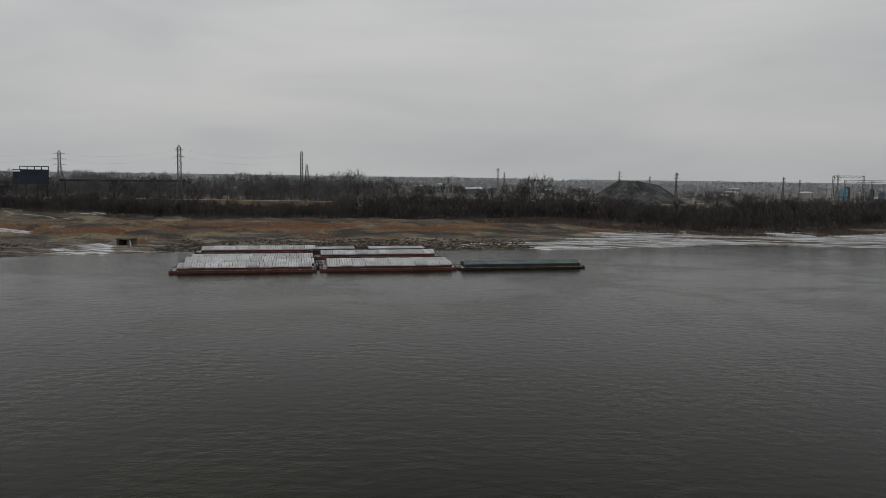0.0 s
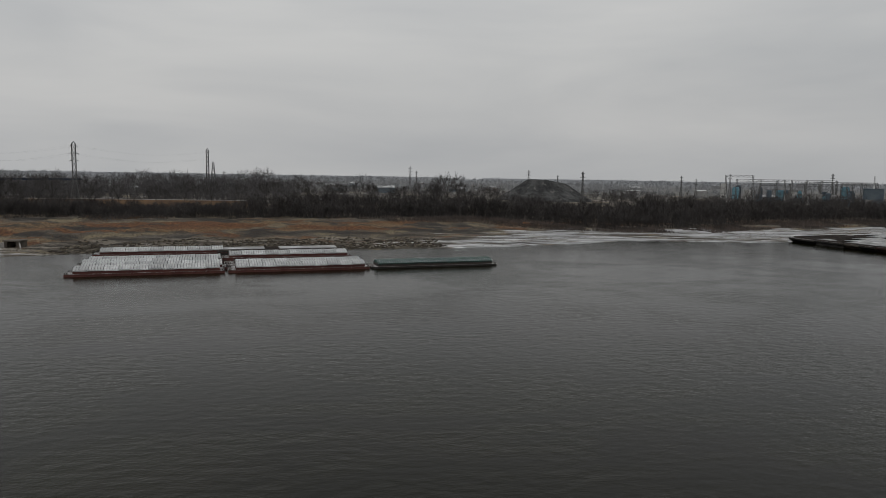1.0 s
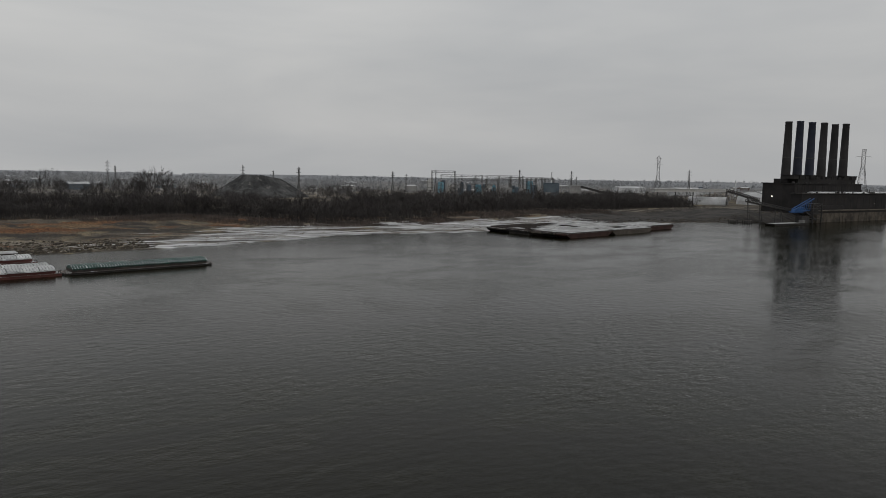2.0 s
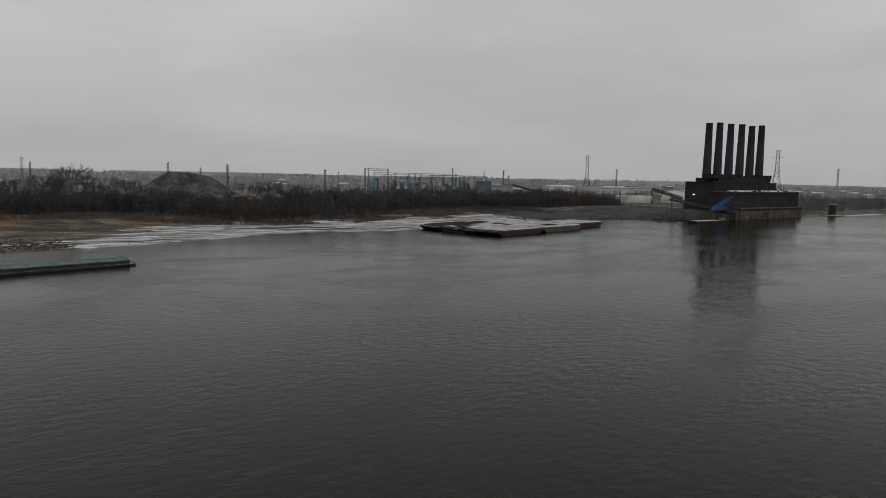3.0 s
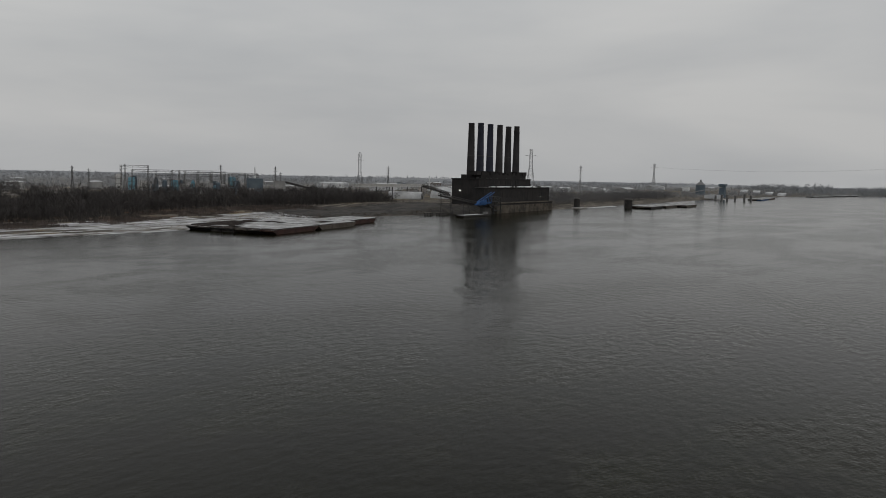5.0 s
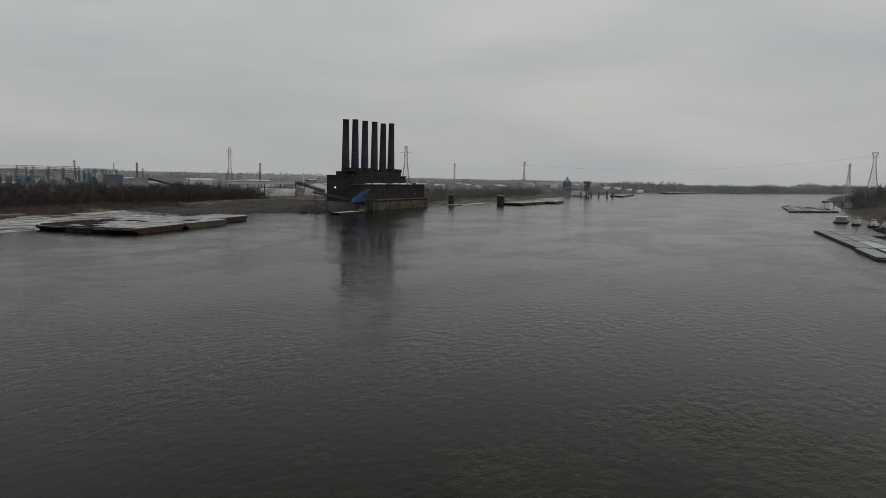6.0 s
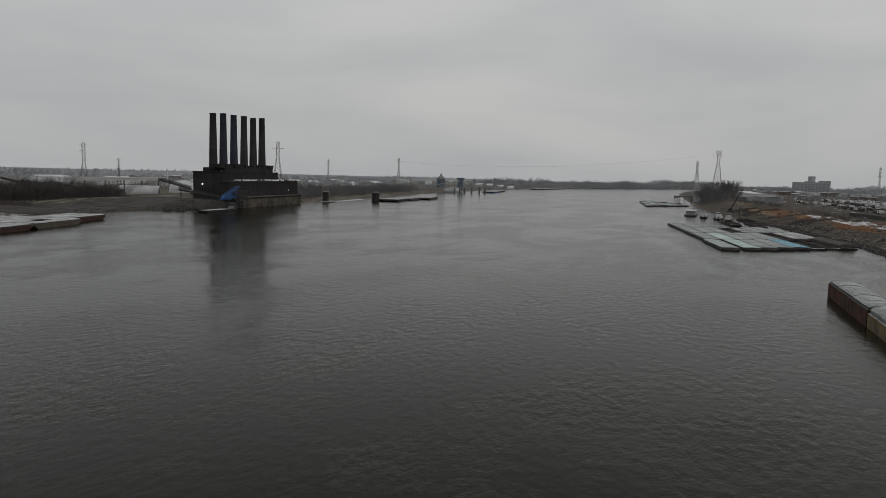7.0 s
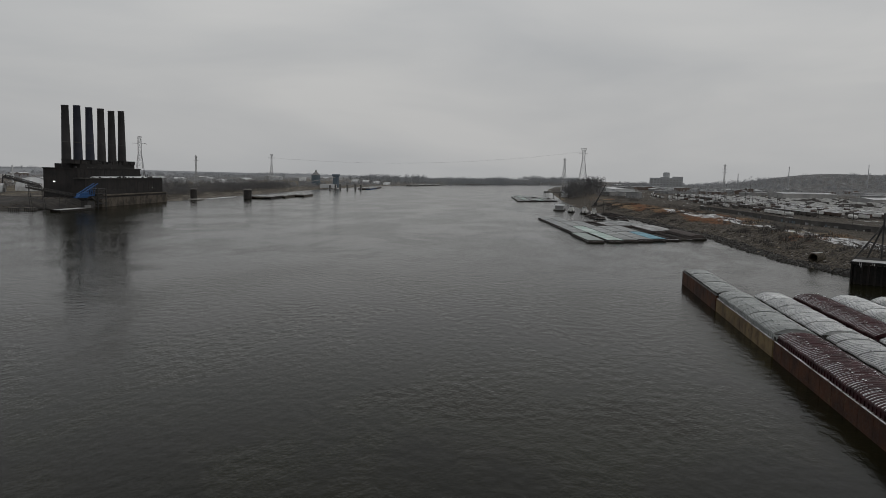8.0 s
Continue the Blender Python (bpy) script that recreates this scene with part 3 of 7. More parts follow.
tagged(water_ob, "dark grey-brown rippled river water under overcast sky", "water", kind="structure")


def ground_z(x, y):
    """The ground's height at a place on land."""
    yn = north_shore(x)
    return north_height(x, y - yn) if y > yn else south_height(x, south_shore(x) - y)

dirt_track([(-360, 548), (-335, 534), (-310, 519), (-291, 510), (-272, 497), (-252, 484)], 1.5, "pale worn dirt track across the dry grass")

# ---- barges ----
BL, BW, BD = 59.4, 10.6, 3.7  # hopper barge: length, width, hull depth
HOLDS = {"arch": (-26.6, 27.7, 4.45), "long": (-28.7, 28.9, 4.62), "hopper": (-25.4, 26.4, 4.75), "flat": (-28.3, 28.6, 4.85), "sunk": (-27.4, 27.6, 4.2)}  # the hold: ends and half width


def hull_shape(fb, box):
    lo = min(fb - BD, -0.4)
    tip = BL / 2 - 0.05
    s = Shape()
    if box:
        line = [(-tip, fb), (-tip, lo), (tip, lo), (tip, fb)]
    else:
        line = [(-tip, fb), (-tip, fb - 0.9), (-tip + 6.0, lo), (tip - 6.0, lo), (tip, fb - 0.8), (tip, fb)]
    s.extrude_xz(line, -BW / 2, BW / 2, top=False)
    # rub rails along the sides, and plate seams
    for y in (-BW / 2 - 0.06, BW / 2):
        s.box(-tip + 0.5, tip - 0.3, y, y + 0.06, fb - 0.32, fb - 0.12)
        for i in range(1, 10):
            x = -tip + 5.9 * i
            s.box(x - 0.06, x + 0.06, y + 0.02 * (y < 0), y + 0.04 + 0.02 * (y < 0), max(0.1, lo), fb - 0.32)
    return s


def deck_shape(fb, style):
    s, t = Shape(), BL / 2 - 0.05
    x0, x1, w = HOLDS[style]
    s.box(-t, x0, -BW / 2, BW / 2, fb - 0.06, fb)
    s.box(x1, t, -BW / 2, BW / 2, fb - 0.06, fb)
    s.box(x0, x1, -BW / 2, -w, fb - 0.06, fb)
    s.box(x0, x1, w, BW / 2, fb - 0.06, fb)
    return s


def coaming_shape(fb, h, style):
    s = Shape()
    x0, x1, w = HOLDS[style]
    for y in (-w, w - 0.1):
        s.box(x0, x1, y, y + 0.1, fb, fb + h)
    for x in (x0, x1 - 0.1):
        s.box(x, x + 0.1, -w + 0.1, w - 0.1, fb, fb + h)
    for i in range(int((x1 - x0) / 1.5)):
        x = x0 + 0.5 + i * 1.5
        for y in (-w - 0.22, w):
            s.box(x - 0.09, x + 0.09, y, y + 0.22, fb, fb + h * 0.92)
    for y in (-w - 0.20, w):
        s.box(x0, x1, y, y + 0.20, fb + h - 0.14, fb + h)
    return s


ARCH = 1.15


def arch_line(u):
    return ARCH * (1 - abs(u) ** 2.4)


def arch_cover_shape():
    """One lift-off arched cover, 5.44 m long, with five rounded ribs across and sharp grooves between."""
    s, nx, ny, length, w = Shape(), 30, 10, 5.40, 4.66
    for i in range(nx + 1):
        x = -length / 2 + length * i / nx
        ridge = 0.26 * abs(math.sin(5 * math.pi * i / nx)) ** 0.8
        for k in range(ny + 1):
            u = -1 + 2 * k / ny
            s.v.append((x, u * w * (1 + 0.03 * ridge), arch_line(u) + ridge * (1 - 0.4 * abs(u) ** 6)))
    s.f += [(i * (ny + 1) + k, (i + 1) * (ny + 1) + k, (i + 1) * (ny + 1) + k + 1, i * (ny + 1) + k + 1) for i in range(nx) for k in range(ny)]
    for i0 in (0, nx):  # closed ends and a hanging skirt
        ring = [i0 * (ny + 1) + k for k in range(ny + 1)]
        s.f.append(tuple(ring if i0 else ring[::-1]))
    for y in (-w - 0.03, w - 0.03):
        s.box(-length / 2, length / 2, y, y + 0.06, -0.28, 0.03)
    for x, u in ((-2.2, -0.45), (-2.2, 0.45), (2.2, -0.45), (2.2, 0.45)):  # lifting lugs
        s.box(x - 0.18, x + 0.18, u * w - 0.1, u * w + 0.1, arch_line(u) - 0.1, arch_line(u) + 0.42)
    return s


def groove_snow_shape(seed):
    """Thin snow left in the grooves of a cover, patchy along the arch, thicker towards the skirts, and on the lifting lugs."""
    s, w = Shape(), 4.66
    rs = random.Random(seed)
    for g in range(6):
        x = -2.64 + 5.28 * g / 5
        for side in (-1, 1):
            u, v, n = 0.97, rs.uniform(0.05, 0.62), 9
            t = rs.uniform(0.07, 0.13)
            base = len(s.v)
            for i in range(n + 1):
                q = u + (v - u) * i / n
                half = t * (1 - 0.75 * i / n)
                for dx in (-half, half):
                    s.v.append((x + dx, side * q * w, arch_line(q) + 0.20 - 0.1 * q ** 8))
            quads = [(base + 2 * i, base + 2 * i + 1, base + 2 * i + 3, base + 2 * i + 2) for i in range(n)]
            s.f += quads if side < 0 else [f[::-1] for f in quads]
    for x, u in ((-2.2, -0.45), (-2.2, 0.45), (2.2, -0.45), (2.2, 0.45)):
        s.box(x - 0.20, x + 0.20, u * w - 0.14, u * w + 0.14, arch_line(u) + 0.42, arch_line(u) + 0.47)
    return s


def seam_shape(wide):
    """Thin dark strips along the grooves of a cover: grime and painted groove shade in one."""
    s, w, n = Shape(), 4.66, 14
    for g in range(6):
        x, t = -2.66 + 5.32 * g / 5, wide * (1.4 if g in (0, 5) else 1.0)
        base = len(s.v)
        for i in range(n + 1):
            q = -0.985 + 1.97 * i / n
            for dx in (-t, t):
                s.v.append((x + dx, q * w, arch_line(q) + 0.165))
        s.f += [(base + 2 * i, base + 2 * i + 1, base + 2 * i + 3, base + 2 * i + 2) for i in range(n)]
    return s


def flat_cover_shape():
    """One flat rolling lid with a low crown and lips."""
    s, length, w = Shape(), 7.06, 5.08
    s.add([(-length / 2, -w, 0.10), (length / 2, -w, 0.10), (length / 2, 0, 0.38), (-length / 2, 0, 0.38), (length / 2, w, 0.10), (-length / 2, w, 0.10),
           (-length / 2, -w, -0.15), (length / 2, -w, -0.15), (length / 2, w, -0.15), (-length / 2, w, -0.15)],
          [(0, 1, 2, 3), (3, 2, 4, 5), (6, 7, 1, 0), (8, 9, 5, 4), (7, 8, 4, 2, 1), (9, 6, 0, 3, 5)])
    for x in (-length / 2, length / 2 - 0.12):
        s.add([(x, -w, 0.10), (x + 0.12, -w, 0.10), (x + 0.12, 0, 0.38), (x, 0, 0.38), (x + 0.12, w, 0.10), (x, w, 0.10),
               (x, -w, 0.18), (x + 0.12, -w, 0.18), (x + 0.12, 0, 0.47), (x, 0, 0.47), (x + 0.12, w, 0.18), (x, w, 0.18)],
              [(6, 7, 8, 9), (9, 8, 10, 11), (0, 6, 9, 3), (3, 9, 11, 5), (1, 2, 8, 7), (2, 4, 10, 8)])
    return s


def bitt_shape():
    s = Shape()
    for x in (-0.35, 0.35):
        s.bar((x, 0, 0), (x, 0, 0.75), 0.3, n=8)
    return s.box(-0.7, 0.7, -0.3, 0.3, 0, 0.06)


def gunwale_snow_shape(fb):
    """Snow left along the outer edges of the side decks, in broken strips."""
    s, rs = Shape(), random.Random(17)
    for side in (-1, 1):
        x = -BL / 2 + 0.5
        while x < BL / 2 - 2:
            ln = rs.uniform(1.5, 7.0)
            y0 = side * (BW / 2 - 0.04)
            y1 = side * (BW / 2 - rs.uniform(0.14, 0.34))
            s.box(x, min(x + ln, BL / 2 - 0.4), min(y0, y1), max(y0, y1), fb + 0.004, fb + 0.05)
            x += ln + rs.uniform(0.05, 1.6)
    return s


def barge(x, y, rz, label, hull=HULL_RED, cover=COVER_WHITE, style="arch", fb=1.0, group="moored barges", box=False, gone=(), detail=True, coaming=COAMING, high=1.25, hold=None):
    """A hopper barge. style: arch, flat or hopper (lids off). fb: how high its deck stands over the water."""
    b = thing("barge", label, "barge", x, y, 0, rz, group)
    part("hull", shared(("hull", fb, box), lambda: hull_shape(fb, box)), hull, b)
    hold = hold or ("long" if box and style == "arch" else style)
    part("deck", shared(("deck", fb, hold), lambda: deck_shape(fb, hold)), HULL_DARK if hold == "sunk" else DECK, b, "bare dark deck plating" if hold == "sunk" else "deck plating with old snow")
    h = {"arch": high, "flat": 0.8, "hopper": 1.0}[style]
    part("coaming", shared(("coaming", fb, h, hold), lambda: coaming_shape(fb, h, hold)), coaming, b)
    x0, x1, w = HOLDS[hold]
    pitch = (x1 - x0) / 10
    if style == "arch":
        for i in range(10):
            if i in gone:
                continue
            lift = 0.10 * (i % 2) if not box else (0.0, 0.16, 0.05, 0.20)[(i + int(abs(x))) % 4]
            c = part("cover", shared("arch_cover", arch_cover_shape), cover, b, at=pose(x0 + pitch * (i + 0.5), 0, fb + h + 0.02 + lift) @ Matrix.Diagonal((pitch / 5.43, w / 4.45, 0.6 if hold == "sunk" else 1, 1)))
            if cover in (COVER_MAROON, COVER_GREEN):
                part("groove_snow", shared(("groove_snow", i % 3), lambda: groove_snow_shape(9 + i % 3)), SNOW_THIN, c, "thin snow in the grooves")
            elif box or cover == COVER_WHITE:
                part("seam", shared(("cover_seam", box), lambda: seam_shape(0.12 if box else 0.045)), GROOVE_DARK, c, "dark groove strips, grime and painted shade between the ribs")
    elif style == "flat":
        for i in range(8):
            if i not in gone:
                part("cover", shared("flat_cover", flat_cover_shape), cover, b, at=pose(x0 + 3.556 + i * 7.1125, 0, fb + h + 0.02))
    if style == "hopper" or gone:
        part("cargo", shared(("cargo", fb, style), lambda: Shape().box(x0 + 0.1, x1 - 0.1, -w + 0.1, w - 0.1, max(0.1, fb - 3.3), max(0.3, fb - 0.5))), CARGO, b, "dark cargo lying in the hold")
    if box and hold != "sunk":
        part("gunwale_snow", shared(("gunwale_snow", fb), lambda: gunwale_snow_shape(fb)), SNOW_THIN, b, "thin broken snow along the deck edge")
    if detail:
        for bx in (-29.2, 29.2) if box else (-28.9, 29.1):
            for by in (-4.6, 4.6):
                part("bitt", shared("bitt", bitt_shape), STEEL_DARK, b, at=pose(bx, by, fb))
    return b


def raft(origin, rz, cells, group, size=1.0, **common):
    """Barges side by side and end to end: cells of (column along, row across, shift along, options). size: their length in that of a jumbo barge."""
    ox, oy = origin
    c, s = math.cos(radians(rz)), math.sin(radians(rz))
    for col, row, shift, options in cells:
        u, v = (col + 0.5) * 60.2 * size + shift, (row + 0.5) * 10.85
        b = barge(ox + u * c - v * s, oy + u * s + v * c, rz, group=group, **{**common, **options})
        b.scale = (size, 1, 1)


W_ = dict(label="loaded barge with white ribbed covers and rust-red hull", hull=HULL_RED, cover=COVER_WHITE, coaming=HULL_RED)
F_ = dict(label="barge with flat snowy lids", hull=HULL_DARK, cover=COVER_SNOW, style="flat")
# the tow moored along the north bank: up to six abreast
H_ = dict(label="barge with its lids off and dark cargo", hull=HULL_DARK, style="hopper")
north_raft = [(0, row, 1.2 * (row % 2), W_) for row in range(4)]
north_raft += [(0, 4, 1.5, H_), (0, 5, 3.0, {**W_, "fb": 2.6, "label": "empty barge with white ribbed covers moored against the bank"})]
north_raft += [(1, 0, 0.4, W_), (1, 1, 0.8, W_), (1, 2, -0.5, H_), (1, 3, -1.0, {**W_, "fb": 2.4, "label": "empty barge with white ribbed covers in the tow"}), (1, 4, -2.0, H_), (1, 5, -3.0, {**F_, "fb": 3.2, "gone": (3,)})]
raft((-111.6, 284.0), 11.9, north_raft, "white covered tow by the north bank")
raft((-111.6 + 120.8 * 0.9785, 284.0 + 120.8 * 0.2062), 11.9,
     [(0, 0, 0.0, dict(label="low loaded barge with dark green ribbed covers", hull=HULL_DARK, cover=COVER_GREEN))], "green barge at the tow's end", fb=0.8)

# the high-riding fleet downstream on the north bank
fleet = []
S_ = dict(label="empty barge with flat lids under snow and a rusty hull", hull=HULL_MAROON, cover=COVER_SNOW, style="flat", fb=3.0)
G_ = dict(label="empty barge with flat snowy lids and a grey hull", hull=HULL_GREY, cover=COVER_SNOW, style="flat", fb=3.0)
D_ = dict(label="empty barge with some lids off and a dark hull", hull=HULL_DARK, cover=COVER_SNOW, style="flat", fb=3.0)
fleet += [(0, 0, 0, S_), (1, 0, 1, G_), (2, 1, 0, S_)]
fleet += [(0, 1, -1, D_), (1, 1, 0, {**D_, "gone": (3, 4, 5)}), (2, 2, 0, S_)]
fleet += [(0, 2, 0, G_), (1, 2, 0, D_), (2, 3, 0, G_)]
fleet += [(0, 3, -1, {**D_, "gone": (0, 1)}), (1, 3, 6, S_), (0, 4, 0, {**D_, "gone": (1, 2, 3, 4)}), (1, 4, 10, G_)]
HOP = {**D_, "style": "hopper", "label": "empty dark barge with its lids off"}
fleet += [(0, 5, -1, HOP), (1, 5, 4, S_), (0, 6, 1, HOP), (1, 6, 6, {**D_, "gone": (0, 1, 5)})]
raft((308.5, 373.0), 13.6, fleet, "snowy fleet by the north bank", 0.9)

# the big light barges beside the camera, three and more columns wide
near = "covered barges moored near the south bank"
NEAR = dict(fb=4.1, group=near, box=True, high=1.25)
barge(262.0, -67.0, 178, "empty barge with weathered grey ribbed covers and a rust-brown box hull", HULL_RUST, COVER_GREY, coaming=HULL_DARK, **{**NEAR, "fb": 5.0, "high": 0.35, "hold": "sunk"})
barge(202.8, -65.2, 178, "empty barge with weathered grey ribbed covers and a tan hull", HULL_TAN, COVER_GREY, coaming=COVER_GREY, **NEAR)
barge(142.4, -63.1, 178, "empty barge with maroon ribbed covers and a rust-brown hull", HULL_RUST, COVER_MAROON, coaming=COVER_MAROON, **NEAR)
barge(82.0, -61.0, 178, "empty barge with maroon ribbed covers and a rust-brown hull", HULL_RUST, COVER_MAROON, coaming=COVER_MAROON, **NEAR)
barge(204.0, -76.5, 178, "empty barge with white ribbed covers", HULL_TAN, COVER_WHITE, **NEAR)
barge(143.6, -74.4, 178, "empty barge with white ribbed covers", HULL_TAN, COVER_WHITE, **NEAR)
barge(83.2, -72.3, 178, "empty barge with white ribbed covers", HULL_RUST, COVER_WHITE, **NEAR)
barge(204.8, -88.6, 178, "empty barge with maroon ribbed covers, snow in the grooves", HULL_RUST, COVER_MAROON, coaming=COVER_MAROON, **NEAR)
barge(144.4, -86.5, 178, "empty barge with white ribbed covers", HULL_RUST, COVER_WHITE, **NEAR)
barge(204.4, -99.6, 178, "empty barge with grey-white ribbed covers", HULL_RUST, COVER_WHITE, **NEAR)
barge(144.0, -97.5, 178, "empty barge with grey-white ribbed covers", HULL_RUST, COVER_GREY, **NEAR)
barge(203.4, -111.2, 178, "empty barge with white ribbed covers", HULL_RUST, COVER_WHITE, **NEAR)

# the low fleet by the south bank
L_ = dict(label="loaded barge with flat weathered grey lids", hull=HULL_DARK, cover=LID_GREY, style="flat")
M_ = dict(label="loaded barge with pale mint lids", hull=HULL_DARK, cover=COVER_MINT, style="flat")
B_ = dict(label="loaded barge with faded blue lids", hull=HULL_DARK, cover=COVER_BLUE, style="flat")
O_ = dict(label="barge with its lids off and dark cargo", hull=HULL_DARK, style="hopper")
A_ = dict(label="barge with weathered grey ribbed covers", hull=HULL_DARK, cover=COVER_GREY)
R_ = {**A_, "cover": COVER_BROWN, "label": "barge with dull brown ribbed covers"}
south_fleet = [(0, 0, 0, {**M_, "label": "loaded barge with dirty pale mint lids at the fleet's corner", "cover": LID_MINT}), (1, 0, 3, L_), (2, 0, 3, L_), (3, 0, 3, L_),
               (0, 1, 5, M_), (1, 1, 6, M_), (2, 1, 6, L_), (3, 1, 5, L_), (0, 2, 10, L_), (1, 2, 10, L_), (2, 2, 11, L_),
               (0, 3, 16, L_), (1, 3, 17, L_), (2, 3, 18, O_), (0, 4, 22, B_), (1, 4, 23, L_), (2, 4, 24, {**O_, "style": "flat", "cover": COVER_SNOW, "gone": (0, 1, 5)}),
               (0, 5, 28, O_), (1, 5, 28, O_), (2, 5, 29, L_), (0, 6, 34, O_), (1, 6, 34, {**L_, "cover": COVER_SNOW, "label": "loaded barge with flat lids under old snow"}), (2, 6, 36, L_),
               (0, 7, 40, R_), (1, 7, 42, {**L_, "cover": COVER_SNOW, "label": "loaded barge with flat lids under old snow"})]
for col, row, shift, options in south_fleet:
    u, v = (col + 0.5) * 60.3 + shift, -(row + 0.5) * 11.2 + (2.6 if (row, col) == (0, 0) else 0)
    barge(459 + u * 0.9917 - v * 0.1288, -41.5 + u * 0.1288 + v * 0.9917, 187.4, group="low fleet by the south bank", fb=0.9, **options)

# a farther fleet by the south bank
for row in range(6):
    for col in range(5 - row // 2):
        if (row, col) in ((0, 4), (3, 2), (5, 1)):
            continue
        o = (L_, L_, A_, M_)[(row + 2 * col) % 4]
        barge(1158 + (col + 0.5) * 60.5 + row * 12, 17 + (col + 0.5) * 4.1 - (row + 0.5) * 11.2, 184, group="far fleet by the south bank", fb=1.0, detail=False, **o)

# fleets on the far north side: beside the mooring cells and beyond
for row in range(4):
    for col in range(3):
        if (row, col) in ((0, 0), (0, 1)):
            continue
        o = (S_, D_, G_)[(row + col) % 3]
        barge(992 + (col + 0.5) * 61, 362 + (row + 0.5) * 11.2, 3, group="fleet at the mooring cells", detail=False, **{**o, "fb": 2.6})
for row in range(3):
    for col in range(4):
        o = {**(G_ if row else S_), "fb": 2.4}
        if row == 0 and col < 2:
            o.update(hull=STEEL_BLUE, label="barge with a blue hull and flat snowy lids")
        barge(1705 + (col + 0.5) * 62 + row * 10, 384 + (col + 0.5) * 6 + (row + 0.5) * 12, 5, group="far fleet downstream", detail=False, **o)
# two long tows far down the river
for x0, y0, rz, count in ((2345, 386, -9, 7), (2960, 238, -17, 4)):
    for col in range(count):
        for row in range(2):
            c, n = math.cos(math.radians(rz)), math.sin(math.radians(rz))
            u, v = (col + 0.5) * 61, (row + 0.5) * 11.2
            barge(x0 + u * c - v * n, y0 + u * n + v * c, rz, group="tows far down the river", detail=False, fb=2.0, **(L_ if (row + col) % 3 else A_))
# dark barges tied up by the towboats
for x, y, rz in ((752, -70, 186), (806, -94, 190), (744, -92, 184)):
    barge(x, y, rz, "dark barge with its lids off tied up by the towboats", HULL_DARK, style="hopper", fb=1.2, group="dark barges by the towboats", detail=False)

# ---- bare winter woods ----
def twig_kit(rng):
    """Vertices, triangles and the two strokes that draw limbs and twigs into them."""
    vs, fs = [], []

    def limb(p, q, r0, r1):
        ax = q - p
        a = np.cross(ax, (0.3, 0.9, 0.2))
        a /= np.linalg.norm(a) + 1e-9
        b = np.cross(ax, a)
        b /= np.linalg.norm(b) + 1e-9
        n = len(vs)
        for c, r in ((p, r0), (q, r1)):
            for k in range(3):
                vs.append(c + r * (math.cos(2.094 * k) * a + math.sin(2.094 * k) * b))
        for k in range(3):
            j = (k + 1) % 3
            fs.extend([(n + k, n + j, n + 3 + j), (n + k, n + 3 + j, n + 3 + k)])

    def twig(p, q, w):
        side = np.cross(q - p, rng.normal(size=3))
        side *= w / (np.linalg.norm(side) + 1e-9)
        n = len(vs)
        vs.extend([p - side, p + side, q])
        fs.append((n, n + 1, n + 2))

    return vs, fs, limb, twig


def finished(vs, fs, trunk_faces):
    out = np.array(vs)
    out[:, 2] /= np.percentile(out[:, 2], 99.6)
    return out, np.array(fs), trunk_faces


def scrub(rng, stems, twigs, stout, reach=1.0, fine=False):
    """A leafless willow or thicket tree of height 1: stems fanning from the base, and fine upright twigs that round off its top."""
    vs, fs, limb, twig = twig_kit(rng)
    lines = []
    for i in range(stems):
        a, lean = rng.random() * 6.283, 0.06 + 0.30 * rng.random()
        p = np.array([rng.normal() * 0.03, rng.normal() * 0.03, 0.0])
        mid = p + np.array([math.cos(a) * lean * 0.4, math.sin(a) * lean * 0.4, 0.34])
        top = p + np.array([math.cos(a) * lean, math.sin(a) * lean, 0.86 - 0.75 * lean])
        if fine:
            twig(p, top, 0.010)
        else:
            limb(p, mid, 0.010, 0.007)
            limb(mid, top, 0.007, 0.003)
        lines.append((mid, top))
    trunk_faces = 12
    for _ in range(twigs):
        mid, top = lines[int(rng.integers(stems))]
        p = mid + (top - mid) * rng.random() ** 0.8 + rng.normal(size=3) * (0.05 + 0.06 * (1 - reach))
        out = p[:2] / (np.linalg.norm(p[:2]) + 0.05)
        ln = (0.10 + 0.16 * rng.random()) * reach
        q = p + np.array([out[0] * ln * 0.55 + rng.normal() * 0.05, out[1] * ln * 0.55 + rng.normal() * 0.05, ln * (0.45 + 0.6 * rng.random())])
        twig(p, q, 0.0042 * stout)
    return finished(vs, fs, trunk_faces)


def crowned(rng, twigs, stout):
    """A leafless broad tree of height 1: a trunk, limbs opening from half its height and a rounded haze of twigs in uneven clumps."""
    vs, fs, limb, twig = twig_kit(rng)
    limb(np.zeros(3), np.array([0.0, 0.0, 0.30]), 0.010, 0.008)
    tips = []
    for i in range(6):
        a = 1.047 * i + rng.random()
        out, up = 0.08 + 0.28 * rng.random(), 0.36 + 0.50 * rng.random()
        tip = np.array([math.cos(a) * out, math.sin(a) * out, up])
        limb(np.array([0.0, 0.0, 0.10 + 0.18 * rng.random()]), tip, 0.005, 0.002)
        tips.append(tip)
    for k in range(twigs):
        c = tips[k % 6]
        d = rng.normal(size=3)
        d /= np.linalg.norm(d)
        p = c + d * 0.13 * rng.random()
        q = p + (d + np.array([0, 0, 0.35])) * (0.07 + 0.08 * rng.random())
        twig(p, q, 0.0042 * stout)
    return finished(vs, fs, 6)


